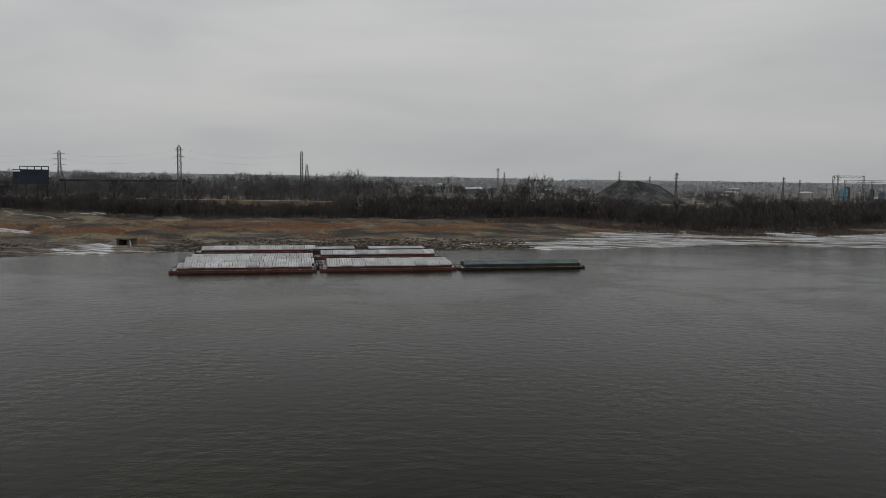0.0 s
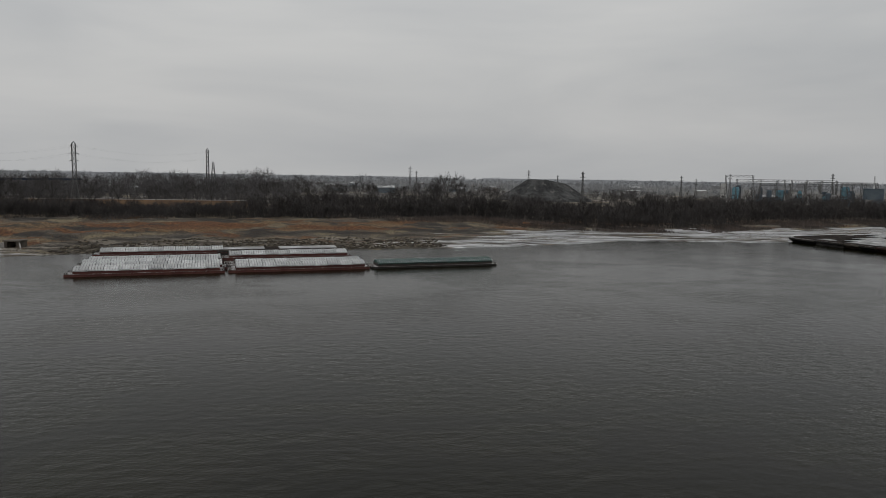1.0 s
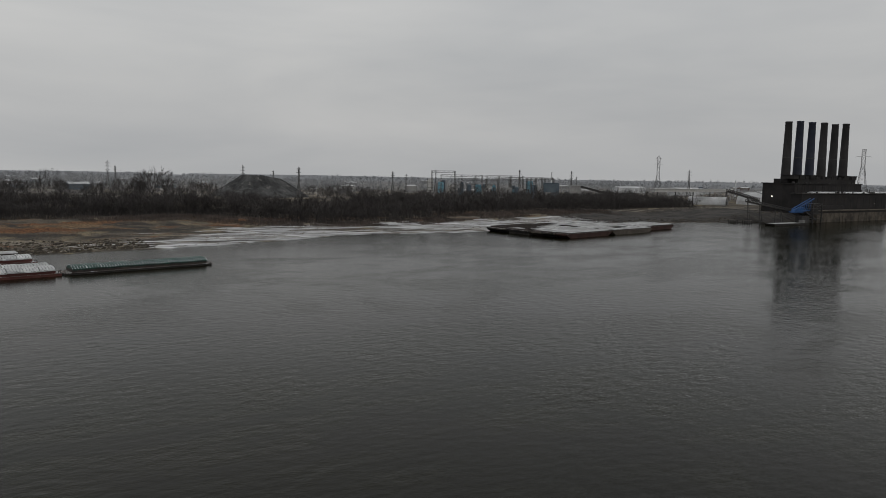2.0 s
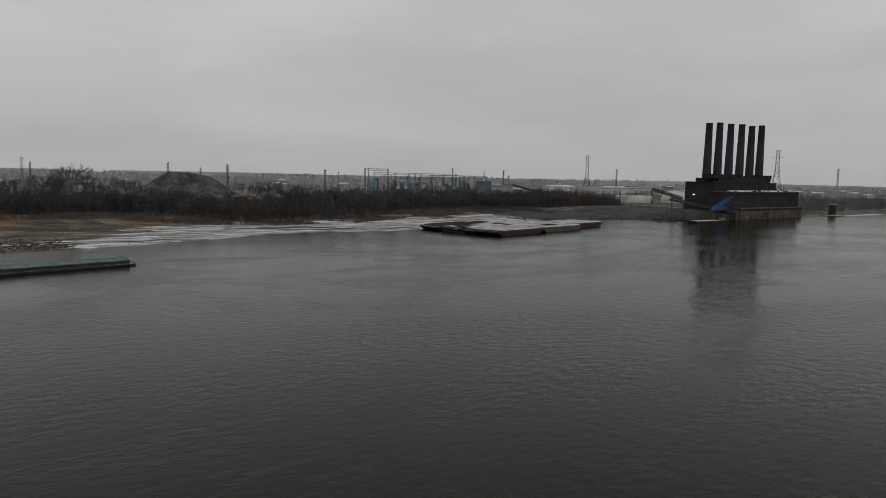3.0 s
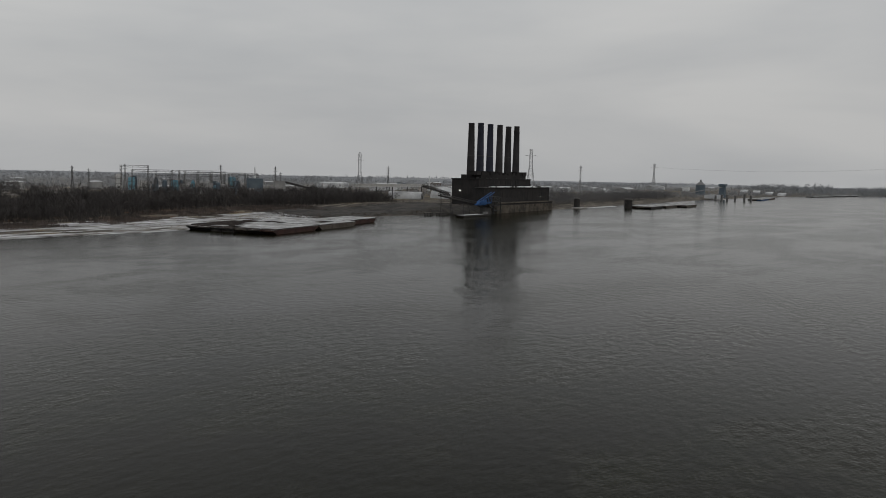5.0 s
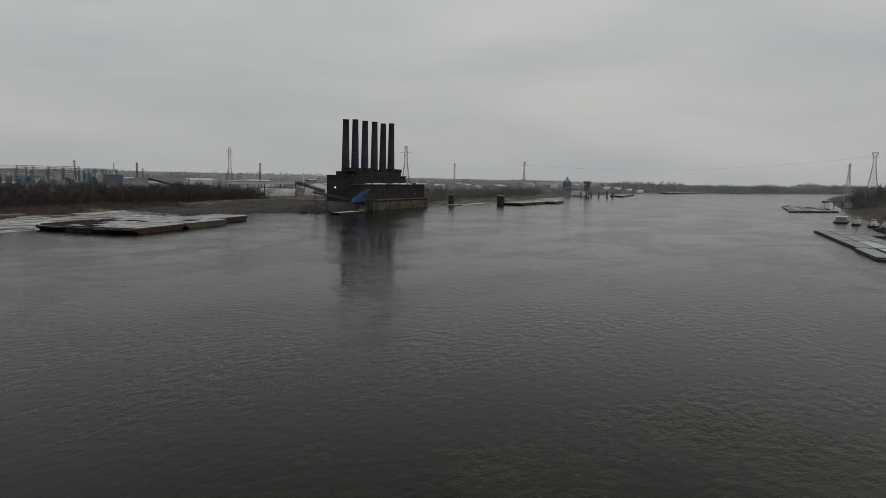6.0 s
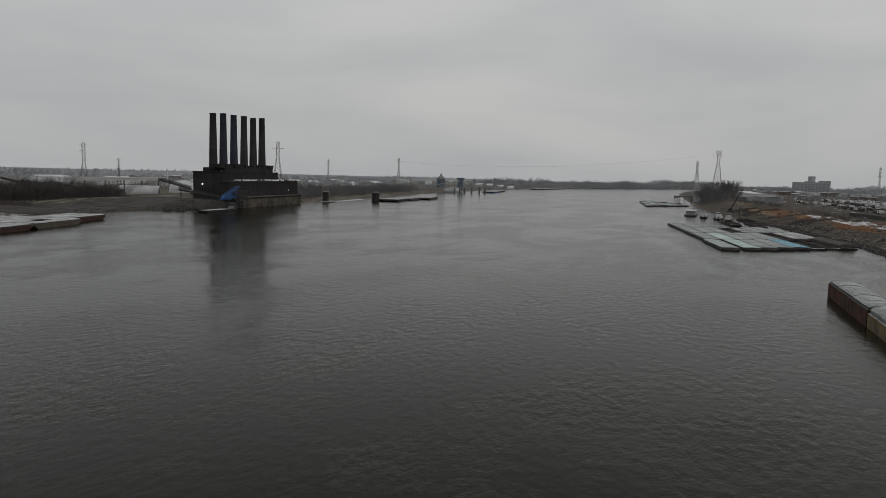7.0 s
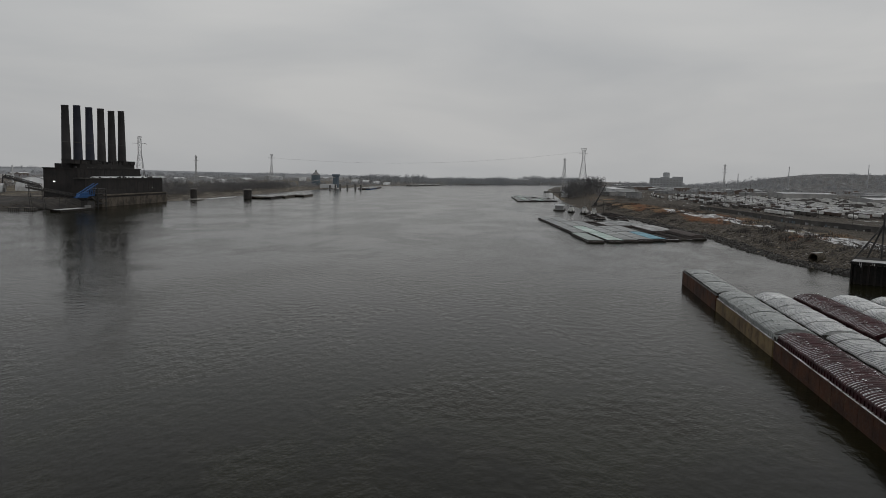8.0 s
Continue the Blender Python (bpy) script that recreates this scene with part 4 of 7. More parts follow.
def cottonwood(rng):
    """A spreading leafless cottonwood of height 1: short trunk, limbs that fork three times and fine twigs filling a fan."""
    vs, fs, limb, twig = twig_kit(rng)

    def grow(p, way, length, r, level):
        way = way / np.linalg.norm(way)
        q = p + way * length
        limb(p, q, r, r * 0.66)
        if level == 0:
            for _ in range(10):
                p2 = p + (q - p) * rng.random()
                d = way + rng.normal(size=3) * 0.55 + np.array([0, 0, 0.15])
                q2 = p2 + d / np.linalg.norm(d) * length * (0.5 + 0.5 * rng.random())
                twig(p2, q2, 0.0022)
                for _ in range(2):
                    p3 = p2 + (q2 - p2) * (0.3 + 0.6 * rng.random())
                    e = d + rng.normal(size=3) * 0.6
                    twig(p3, p3 + e / np.linalg.norm(e) * length * 0.38, 0.0017)
            return
        n = 6 if level == 3 else 3
        for i in range(n):
            a = 6.283 * (i + rng.random() * 0.8) / n
            side = np.cross(way, (math.cos(a), math.sin(a), 0.3))
            side /= np.linalg.norm(side) + 1e-9
            spread = (0.55 + 0.75 * rng.random()) if level == 3 else 0.45 + 0.45 * rng.random()
            grow(q if rng.random() < 0.7 else p + (q - p) * 0.7, way + side * spread + np.array([0, 0, 0.06]), length * ((1.5 + 0.5 * rng.random()) if level == 3 else 0.62 + 0.2 * rng.random()), r * 0.62, level - 1)

    base = np.zeros(3)
    q = np.array([rng.normal() * 0.02, rng.normal() * 0.02, 0.13])
    limb(base, q, 0.022, 0.017)
    trunk_faces = len(fs)
    grow(q, np.array([0.05 * rng.normal(), 0.05 * rng.normal(), 1.0]), 0.11, 0.013, 3)
    return finished(vs, fs, trunk_faces)


def mesh_from(name, v, f, material):
    me = bpy.data.meshes.new(name)
    me.vertices.add(len(v))
    me.vertices.foreach_set("co", np.asarray(v, np.float32).ravel())
    me.loops.add(3 * len(f))
    me.loops.foreach_set("vertex_index", np.asarray(f, np.int32).ravel())
    me.polygons.add(len(f))
    me.polygons.foreach_set("loop_start", np.arange(0, 3 * len(f), 3, dtype=np.int32))
    me.update(calc_edges=True)
    me.materials.append(material)
    return me


RNG = np.random.default_rng(7)
BUSHY = [scrub(RNG, 5, 200, 1.45) for _ in range(8)]
MID = [crowned(RNG, 145, 1.7) for _ in range(8)]
FAR = [scrub(RNG, 3, 44, 6.2, 0.6, True) for _ in range(6)]
TALL = [cottonwood(RNG) for _ in range(6)]
TREE_FRONT = np.array([(-700, 600), (-400, 590), (-340, 562), (-285, 550), (-215, 522), (-142, 531), (0, 552), (100, 572), (200, 534), (270, 540), (350, 580), (450, 602), (528, 600), (594, 592), (663, 580), (700, 575)], float)


def planted(spots, templates):
    """One mesh of many trees: spots of x, y, z, height, width."""
    vs, fs, n = [], [], 0
    for x, y, z, h, w in spots:
        v, f, _ = templates[int(RNG.integers(len(templates)))]
        a = RNG.random() * 6.283
        c, s = math.cos(a), math.sin(a)
        p = np.stack([x + (v[:, 0] * c - v[:, 1] * s) * w, y + (v[:, 0] * s + v[:, 1] * c) * w, z + v[:, 2] * h], 1)
        vs.append(p)
        fs.append(f + n)
        n += len(v)
    return np.concatenate(vs), np.concatenate(fs)


def tree_thing(x, y, height, width, label, group, k=0, wood=BARK):
    v, f, t = TALL[k % len(TALL)]
    z = ground_z(x, y)
    tree = thing("tree", label, "tree", x, y, z - 0.2, RNG.random() * 360, group)
    for nm, ff in (("trunk", f[:t]), ("crown", f[t:])):
        key = f"{wood.name}_{nm}_{k % len(TALL)}"
        if key not in SHARED:
            SHARED[key] = mesh_from(key, v, ff, wood)
        part(nm, SHARED[key], wood, tree, at=Matrix.Diagonal((width, width, height, 1)))
    return tree


# the dense belt behind the north bank
spots = []
for i in range(2150):
    x = -640 + 1320 * RNG.random()
    front = np.interp(x, TREE_FRONT[:, 0], TREE_FRONT[:, 1])
    deep = (85 if x > -90 else 45) * RNG.random() ** 1.3
    y = front + deep + 4 * RNG.normal()
    h = (10.0 + 8.5 * RNG.random()) * (0.88 + 0.55 * wave(x, y, 0.014, 51)) + 0.035 * deep
    if x > -90:
        h = min(h * 0.95, 17.0) * (0.95 if x < 420 else 0.92) + 6 * RNG.random() ** 4 + 2.0 * wave(x, y, 0.03, 69)
    if x < -90:
        h = min(h * (0.72 + 0.45 * max(0, wave(x, y, 0.02, 67))), 19.0)
    spots.append((x, y, ground_z(x, y) - 0.3, h, h * 1.15))
v, f = planted(spots, BUSHY)
tagged(new("woods", mesh_from("woods", v, f, BARK)), "dense belt of dark leafless willow and cottonwood scrub", "woods", kind="stuff")

# undergrowth between the trunks
def thicket(name, count, x0, x1, front, deep, hmin, hmax, w, material, label, category, power=1.0, clump=-9.0):
    xs = x0 + (x1 - x0) * RNG.random(count)
    ys = np.array([front(x) for x in xs]) + deep * RNG.random(count) ** power
    keep = np.array([wave(x, y, 0.022, 57) + 0.6 * wave(x, y, 0.08, 59) for x, y in zip(xs, ys)]) > clump
    xs, ys = xs[keep], ys[keep]
    count = len(xs)
    zs = np.array([ground_z(x, y) for x, y in zip(xs, ys)]) - 0.2
    hs = hmin + (hmax - hmin) * RNG.random(count) ** 1.6
    an = RNG.random(count) * 6.283
    lean = RNG.normal(size=(count, 2)) * 0.22 * hs[:, None]
    dx, dy = np.cos(an) * w * (0.5 + RNG.random(count)), np.sin(an) * w
    a = np.stack([xs - dx, ys - dy, zs], 1)
    b = np.stack([xs + dx, ys + dy, zs], 1)
    c = np.stack([xs + lean[:, 0], ys + lean[:, 1], zs + hs], 1)
    v = np.concatenate([a, b, c])
    f = np.stack([np.arange(count), np.arange(count) + count, np.arange(count) + 2 * count], 1)
    return tagged(new(name, mesh_from(name, v, f, material)), label, category, kind="stuff")


def front_line(x):
    return float(np.interp(x, TREE_FRONT[:, 0], TREE_FRONT[:, 1])) - 2


thicket("undergrowth", 70000, -650, 680, front_line, 80, 1.5, 7.0, 0.16, BARK, "tangled leafless undergrowth in the belt of woods", "undergrowth")
thicket("dry_brush", 9000, -650, 560, lambda x: front_line(x) - 26, 26, 0.5, 2.0, 0.25, STRAW, "tawny dry brush along the wood's edge", "brush", 1.0, 0.05)

# single trees that stand over the belt
for i in range(74):
    az = -33 + 76 * RNG.random()
    r = 630 + 260 * RNG.random() + (120 if az > 34 else 0)
    x, y = r * math.sin(radians(az)), r * math.cos(radians(az))
    if y < np.interp(x, TREE_FRONT[:, 0], TREE_FRONT[:, 1]) + 30 or 12 < az < 19.5:
        continue
    if az < 2 and r < 720:
        continue
    h = 15 + 13 * RNG.random() if az < 12 else 12 + 6 * RNG.random()
    tree_thing(x, y, h, h * (0.8 + 0.3 * RNG.random()), "bare grey-brown tree in the belt of woods", "bare trees in the belt", i)
for i, (az, r, top) in enumerate([(-24, 640, 34), (-22.7, 650, 39), (-21.8, 660, 37), (-19.5, 660, 33), (-15, 650, 31), (-13, 640, 36), (-12.0, 630, 39), (-11.1, 650, 36), (-9, 650, 32), (-7.1, 660, 35),
                                  (-6.4, 655, 36), (-4.4, 650, 39), (-3.6, 670, 36), (-2.2, 660, 32), (-1.6, 650, 35), (0.1, 650, 41), (1.2, 680, 34), (3.5, 640, 32), (5.2, 640, 35), (6.3, 640, 36), (7.3, 640, 44),
                                  (9.0, 660, 34), (10.4, 650, 34), (11.5, 660, 33), (20, 660, 31), (21.6, 665, 33), (24, 650, 30), (26, 660, 32), (28, 650, 29), (30.6, 690, 35), (32.5, 700, 33),
                                  (34, 720, 32), (36, 720, 30), (43.6, 830, 33), (44.2, 850, 30), (48, 860, 25), (-26.5, 700, 35), (-17.6, 660, 32)]):
    x, y = r * math.sin(radians(az)), r * math.cos(radians(az))
    h = top - ground_z(x, y)
    tree_thing(x, y, h, h * (0.85 + 0.3 * RNG.random()), "bare spreading cottonwood standing over the scrub", "bare trees over the scrub", i, BARK_HAZE_TALL)

# dry grass tufts and low shrubs scattered over the north bank
thicket("dry_grass", 26000, -420, 520, lambda x: north_shore(x) + 18, 120, 0.3, 1.1, 0.18, STRAW, "dry grass tufts scattered over the north bank", "grass", 1.0, 0.0)
thicket("low_shrubs", 14000, -560, 560, lambda x: front_line(x) - 22, 24, 0.6, 3.2, 0.18, BARK, "low dark shrubs along the wood's edge", "shrub", 0.7, 0.02)
thicket("dead_brush", 60000, 20, 540, lambda x: front_line(x) - 34 - 8 * wave(x, 0, 0.02, 107), 36, 0.5, 2.6, 0.17, BRUSH_GREY, "grey-brown dead brush at the foot of the woods", "brush", 0.8, -0.30)
thicket("dead_brush", 16000, -600, 20, lambda x: front_line(x) - 14, 16, 0.4, 2.0, 0.17, BRUSH_GREY, "grey-brown dead brush at the foot of the woods", "brush", 0.8, -0.05)

# ---- pylons ----
def pylon(x, y, top, label="tall grey lattice power pylon", arms=3, thick=0.34, base=None, mat_=None, group="power pylons", waist=0.52, head=0.0, cage=0.24, wide=1.0):
    """A lattice pylon: legs drawn in to a slim cage above the waist, thin crossarms; head: one wide arm below a top flared by that much."""
    mat_ = mat_ or STEEL
    z = ground_z(x, y) - 0.3
    h = top - z
    b = base or h * 0.075
    t = max(0.6, b * cage)
    p = thing("pylon", label, "pylon", x, y, z, -math.degrees(math.atan2(x, y)) + 40 * wave(x, y, 0.01, 61), group)
    body = h * (0.90 if head else 0.96)

    def half(u):
        return b + (t - b) * min(1.0, u / waist) if u < waist else t

    leg = Shape().bar((b, b, 0), (t, t, body * waist), thick).bar((t, t, body * waist), (t, t, body), thick * 0.8)
    me = leg.mesh("leg")
    for k in range(4):
        part("leg", me, mat_, p, at=pose(0, 0, 0, 0, 0, 90 * k))
    s, n = Shape(), 11
    for i in range(n):
        u0, u1 = i / n, (i + 1) / n
        for k in range(4):
            m = pose(0, 0, 0, 0, 0, 90 * k)
            a, c = half(u0), half(u1)
            s.bar(m @ Vector((a, a, u0 * body)), m @ Vector((-c, c, u1 * body)), thick * 0.5)
            s.bar(m @ Vector((-a, a, u0 * body)), m @ Vector((c, c, u1 * body)), thick * 0.5)
            s.bar(m @ Vector((-c, c, u1 * body)), m @ Vector((c, c, u1 * body)), thick * 0.5)
    part("bracing", s, mat_, p)
    peak = Shape()
    for sx, sy in ((1, 1), (1, -1), (-1, 1), (-1, -1)):
        if head:
            peak.bar((sx * t, sy * t, body), (sx * t * head, sy * t, h), thick * 0.7)
            peak.bar((sx * t * head, sy * t, h), (0, sy * t, h), thick * 0.9).bar((sx * t, sy * t, body), (0, sy * t, h), thick * 0.6)
            peak.bar((0, sy * t, body), (sx * t * head, sy * t, h), thick * 0.6)
        else:
            peak.bar((sx * t, sy * t, body), (0, 0, h), thick * 0.7)
    part("peak", peak, mat_, p)
    for i in range(1 if head else arms):
        za = body * (0.985 if head else 0.97 - 0.115 * i)
        reach = wide * max(2.4, h * (0.105 if head else 0.062)) * (1.0, 1.25, 1.1, 1.0)[i % 4]
        for sgn in (-1, 1):
            arm = Shape()
            arm.bar((sgn * t, 0, za + 0.55), (sgn * reach, 0, za), thick * 0.6).bar((sgn * t, 0, za - 0.3), (sgn * reach, 0, za), thick * 0.7)
            arm.bar((sgn * reach, 0, za), (sgn * reach, 0, za - 1.4), thick * 0.4)
            part("crossarm", arm, mat_, p)
    return p


for x, y, top, arms, th in [(-176, 984, 41.9, 3, 0.34), (83, 1097, 53.7, 3, 0.40),
                            (101, 1196, 47.4, 2, 0.34), (251, 1019, 50.5, 3, 0.36), (417, 1441, 44.9, 3, 0.45), (264, 808, 48.3, 4, 0.36), (474, 993, 45.8, 3, 0.36), (537, 1073, 42.2, 3, 0.36),
                            (557, 1006, 50.1, 2, 0.36), (817, 1137, 54.6, 2, 0.40), (768, 922, 51.7, 3, 0.36), (839, 993, 42.6, 2, 0.36), (976, 859, 57.6, 3, 0.36)]:
    pylon(x, y, top, "grey lattice power pylon behind the bare woods", arms, th)
pylon(-428, 792, 62.6, "lattice power pylon with three wide arms and a flared top", 3, 0.36, 5.5, waist=0.70, wide=1.75)
pylon(-244, 656, 65.2, "lattice power pylon with a broad ladder-like cage", 3, 0.46, 4.2, waist=0.36, cage=0.36, wide=0.85)
pylon(-157, 784, 65.6, "straight slender lattice mast behind the woods", 1, 0.42, 1.5, waist=0.9, cage=0.8, wide=0.6)
pylon(-161, 835, 52.2, "tapering lattice mast behind the woods", 1, 0.36, 4.4, waist=0.95, cage=0.2, wide=0.6)
pylon(724, 690, 72.7, "tall slender lattice pylon near the power station", 2, 0.24, 7.0, waist=0.6)
pylon(910, 524, 83.1, "tall lattice river-crossing pylon beside the power station", 1, 0.30, 8.5, waist=0.80, head=1.0)
# the far pylons take the steel with haze in its colour
pylon(1348, 658, 69.1, "lattice pylon on the far north plain", 2, 0.45, mat_=STEEL_HAZE)
pylon(1640, 611, 79.8, "lattice river-crossing pylon with wide arms", 2, 0.50, mat_=STEEL_HAZE, waist=0.75, head=1.6)
pylon(1898, -92, 93.1, "lattice river-crossing pylon on the south bank", 1, 0.55, mat_=STEEL_HAZE, waist=0.8)
pylon(1795, -133, 113.4, "tall lattice river-crossing pylon with a broad head", 2, 0.62, 13.0, STEEL_HAZE, waist=0.80, head=2.0)
pylon(1838, -482, 84.0, "lattice pylon standing in the rail yard", 3, 0.60, mat_=STEEL_HAZE)


def cable(p, q, sag, label, thick=0.07):
    s, n = Shape(), 14
    pts = [Vector(p).lerp(Vector(q), i / n) - Vector((0, 0, 4 * sag * (i / n) * (1 - i / n))) for i in range(n + 1)]
    for a, b in zip(pts, pts[1:]):
        s.bar(a, b, thick, n=3)
    return solo("power_cable", s, STEEL, label, "cable", group="power cables")


for off in (-8, 0, 8):
    cable((1640, 611 + off, 72), (1795, -133 + off, 106), 20, "thin power cable slung across the river")

for (x0, y0, z0), (x1, y1, z1) in (((-700, 900, 62), (-428, 792, 60)), ((-428, 792, 60), (-244, 656, 62)), ((-244, 656, 62), (-157, 784, 62))):
    for off, drop in ((-4, 0), (4, 0), (-4.5, 7), (4.5, 7)):
        cable((x0 + off * 0.5, y0 + off, z0 - drop), (x1 + off * 0.5, y1 + off, z1 - drop), 6, "thin power cable strung between the pylons", 0.035)

# ---- coal heap ----
heap = Shape()
na, nr = 96, 18
for i in range(nr + 1):
    u = i / nr
    for k in range(na):
        a = 2 * math.pi * k / na
        r = 22 + 34 * u
        w = 1 + 0.10 * wave(math.cos(a) * 3, math.sin(a) * 3 + u, 0.7, 71) + 0.05 * wave(k, i, 0.5, 73)
        gully = 4.4 * abs(wave(math.cos(a) * 9, math.sin(a) * 9 + 2 * u, 0.8, 75)) * math.sin(math.pi * min(1.0, u * 1.15)) + 1.7 * wave(math.cos(a) * 14, math.sin(a) * 14 + 6 * u, 0.9, 77)
        heap.v.append((r * 1.12 * math.cos(a) * w, r * math.sin(a) * w, (1 - u) ** 0.9 * (27.5 - 4.0 * smooth(math.cos(a), -0.3, 0.9)) - gully))
heap.f += [(i * na + k, (i + 1) * na + k, (i + 1) * na + (k + 1) % na, i * na + (k + 1) % na) for i in range(nr) for k in range(na)]
top_i = len(heap.v)
heap.v.append((0, 0, 27.0))
heap.f += [(k, (k + 1) % na, top_i) for k in range(na)]
solo("coal_mound", heap, COAL, "large dark grey mound of coal with gullied slopes", "mound", 249, 917, 9.2, 0)


# ---- buildings ----
def shed(x, y, w, d, h, rz, label, wall=None, roof=None, pitch=0.12, z=None, group="", doors=0, category="building", name="warehouse"):
    """A shed with walls, a low gabled roof with eaves, and doors."""
    z = ground_z(x, y) - 0.2 if z is None else z
    b = thing(name, label, category, x, y, z, rz, group)
    wall, roof = wall or WALL_GREY, roof or ROOF_SNOW
    r = d * pitch
    s = Shape().add([(-w / 2, -d / 2, 0), (w / 2, -d / 2, 0), (w / 2, d / 2, 0), (-w / 2, d / 2, 0), (-w / 2, -d / 2, h), (w / 2, -d / 2, h), (w / 2, d / 2, h), (-w / 2, d / 2, h),
                     (-w / 2, 0, h + r), (w / 2, 0, h + r)], [(0, 1, 5, 4), (1, 2, 6, 9, 5), (2, 3, 7, 6), (3, 0, 4, 8, 7)])
    part("wall", s, wall, b)
    e, t = 0.6, 0.35
    ro = Shape()
    for sg in (-1, 1):
        y0 = sg * (d / 2 + e)
        z0 = h - r * e / (d / 2)
        ro.add([(-w / 2 - e, y0, z0), (w / 2 + e, y0, z0), (w / 2 + e, 0, h + r), (-w / 2 - e, 0, h + r),
                (-w / 2 - e, y0, z0 + t), (w / 2 + e, y0, z0 + t), (w / 2 + e, 0, h + r + t), (-w / 2 - e, 0, h + r + t)],
               [(0, 1, 2, 3), (4, 7, 6, 5), (0, 4, 5, 1), (1, 5, 6, 2), (3, 7, 4, 0)])
    part("roof", ro, roof, b)
    for i in range(doors):
        dx = -w / 2 + w * (i + 0.5) / doors
        part("door", Shape().box(dx - 2, dx + 2, -d / 2 - 0.06, -d / 2 + 0.05, 0, min(4.2, h * 0.7)), STEEL_DARK, b)
    return b


# ---- the old power station ----
def power_station():
    p = thing("power_station", "old soot-dark brick power station with six tall stacks", "power station", 0, 0, 0)
    base = 8.0
    part("boiler_house", Shape().box(683, 802, 462, 500, 0, 38.6), BRICK_DARK, p)
    for i in range(11):
        x = 684 + i * 11.7
        part("pilaster", Shape().box(x - 0.9, x + 0.9, 461.75, 462, base, 37.6), BRICK_DARK, p)
    for i in range(4):
        y = 463 + i * 12
        part("pilaster", Shape().box(682.75, 683, y - 0.9, y + 0.9, base, 37.6), BRICK_DARK, p)
    part("parapet", Shape().box(682, 803, 461, 463, 38.6, 39.6).box(682, 684, 463, 501, 38.6, 39.6), BRICK_DARK, p)
    part("turbine_hall", Shape().box(676, 830, 449, 461.2, 0, 28.8), BRICK_DARK, p)
    part("annex", Shape().box(802.2, 832, 461.4, 500, 0, 29.4), BRICK_DARK, p)
    part("hall_roof", Shape().box(674.5, 831, 448, 461.2, 28.8, 29.5), WALL_SOOT, p)
    for i in range(4):
        x = 698 + i * 25.5
        part("monitor_roof", Shape().add([(x, 449.5, 29.5), (x + 24, 449.5, 29.5), (x + 24, 460.5, 29.5), (x, 460.5, 29.5), (x, 455, 31.0), (x + 24, 455, 31.0)],
                                         [(0, 1, 5, 4), (3, 4, 5, 2), (0, 4, 3), (1, 2, 5)]), ROOF_SNOW, p)
    mesh_w = Shape().box(-2.6, 2.6, -0.12, 0.05, 0, 10.5).mesh("window")
    for i in range(13):
        part("window", mesh_w, BRICK_DARK, p, at=pose(682 + i * 11.8, 448.95, 14.0))
    mesh_v = Shape().box(-2.4, 2.4, -0.12, 0.05, 0, 5.5).mesh("window")
    for i in range(10):
        part("window", mesh_v, BRICK_DARK, p, at=pose(689.8 + i * 11.7, 461.95, 31.6))
    # rooftop plant between the stacks
    rr = random.Random(3)
    part("penthouse", Shape().box(694, 797, 466, 495, 38.6, 44.0), BRICK_DARK, p)
    for i in range(10):
        x = 696 + i * 9.9
        h = 1.5 + 3.0 * rr.random()
        part("roof_housing", Shape().box(x, x + 5 + 3 * rr.random(), 467, 474 + 8 * rr.random(), 44.0, 44.0 + h).box(x + 1, x + 3, 466.4, 467, 43.0, 43.5 + h), BRICK_DARK, p)
    for i in range(34):
        x, y = 695 + rr.random() * 100, 465.6 + rr.random() * 4
        h = 44.0 + 0.8 + 3.2 * rr.random() ** 2
        if i % 3:
            part("vent_pipe", Shape().bar((x, y, 43.9), (x, y, h + 1.0), 0.7, n=7).bar((x, y, h + 1.0), (x, y, h + 1.4), 1.1, n=7), STEEL_DARK, p)
        else:
            part("duct", Shape().box(x, x + 2 + 3 * rr.random(), y, y + 2, 44.0, h), BRICK_DARK, p)
    for i in range(26):
        x, y = 684 + rr.random() * 116, 463.4 + rr.random() * 2
        part("roof_clutter", Shape().box(x, x + 0.8 + 2.4 * rr.random(), y, y + 1.2, 38.6, 39.4 + 1.8 * rr.random() ** 2), STEEL_DARK, p)
    for i in range(22):
        x = 682 + rr.random() * 146
        part("roof_clutter", Shape().box(x, x + 0.6 + 2.0 * rr.random(), 448.4, 449.6, 29.5, 30.1 + 1.5 * rr.random() ** 2), STEEL_DARK, p)
    for x0, x1 in ((684.5, 692.5), (695, 703), (713, 721), (774, 782), (788, 797)):
        part("roof_housing", Shape().box(x0, x1, 465, 480, 44.0, 47.6).box(x0 - 0.4, x1 + 0.4, 464.6, 480.4, 47.6, 48.2), BRICK_DARK, p)
    for x, top, m in ((689.3, 103.9, STACK), (708.7, 105.4, STACK_BLUE), (729.6, 105.3, STACK_BLUE), (751.0, 105.9, STACK), (771.2, 105.2, STACK), (791.3, 106.8, STACK)):
        st = part("chimney_shaft", Shape().lathe([(4.9, 38.0), (4.6, 50.0), (3.95, 80.0), (3.45, top - 1.4), (3.65, top - 1.2), (3.65, top - 0.2), (3.3, top), (3.1, top - 1.0)], 20), m, p, at=pose(x, 478, 0))
        for pl in st.data.polygons:
            pl.use_smooth = len(pl.vertices) == 4
        part("band", Shape().lathe([(4.27, 66.0), (4.35, 66.2), (4.33, 66.8), (4.24, 67.0)], 20, False), STEEL_DARK, st)
    part("floodlight", Shape().box(681.9, 682.2, 486.6, 488.4, 24.8, 25.6), LAMP_GLOW, p, "lit white floodlight on the wall")
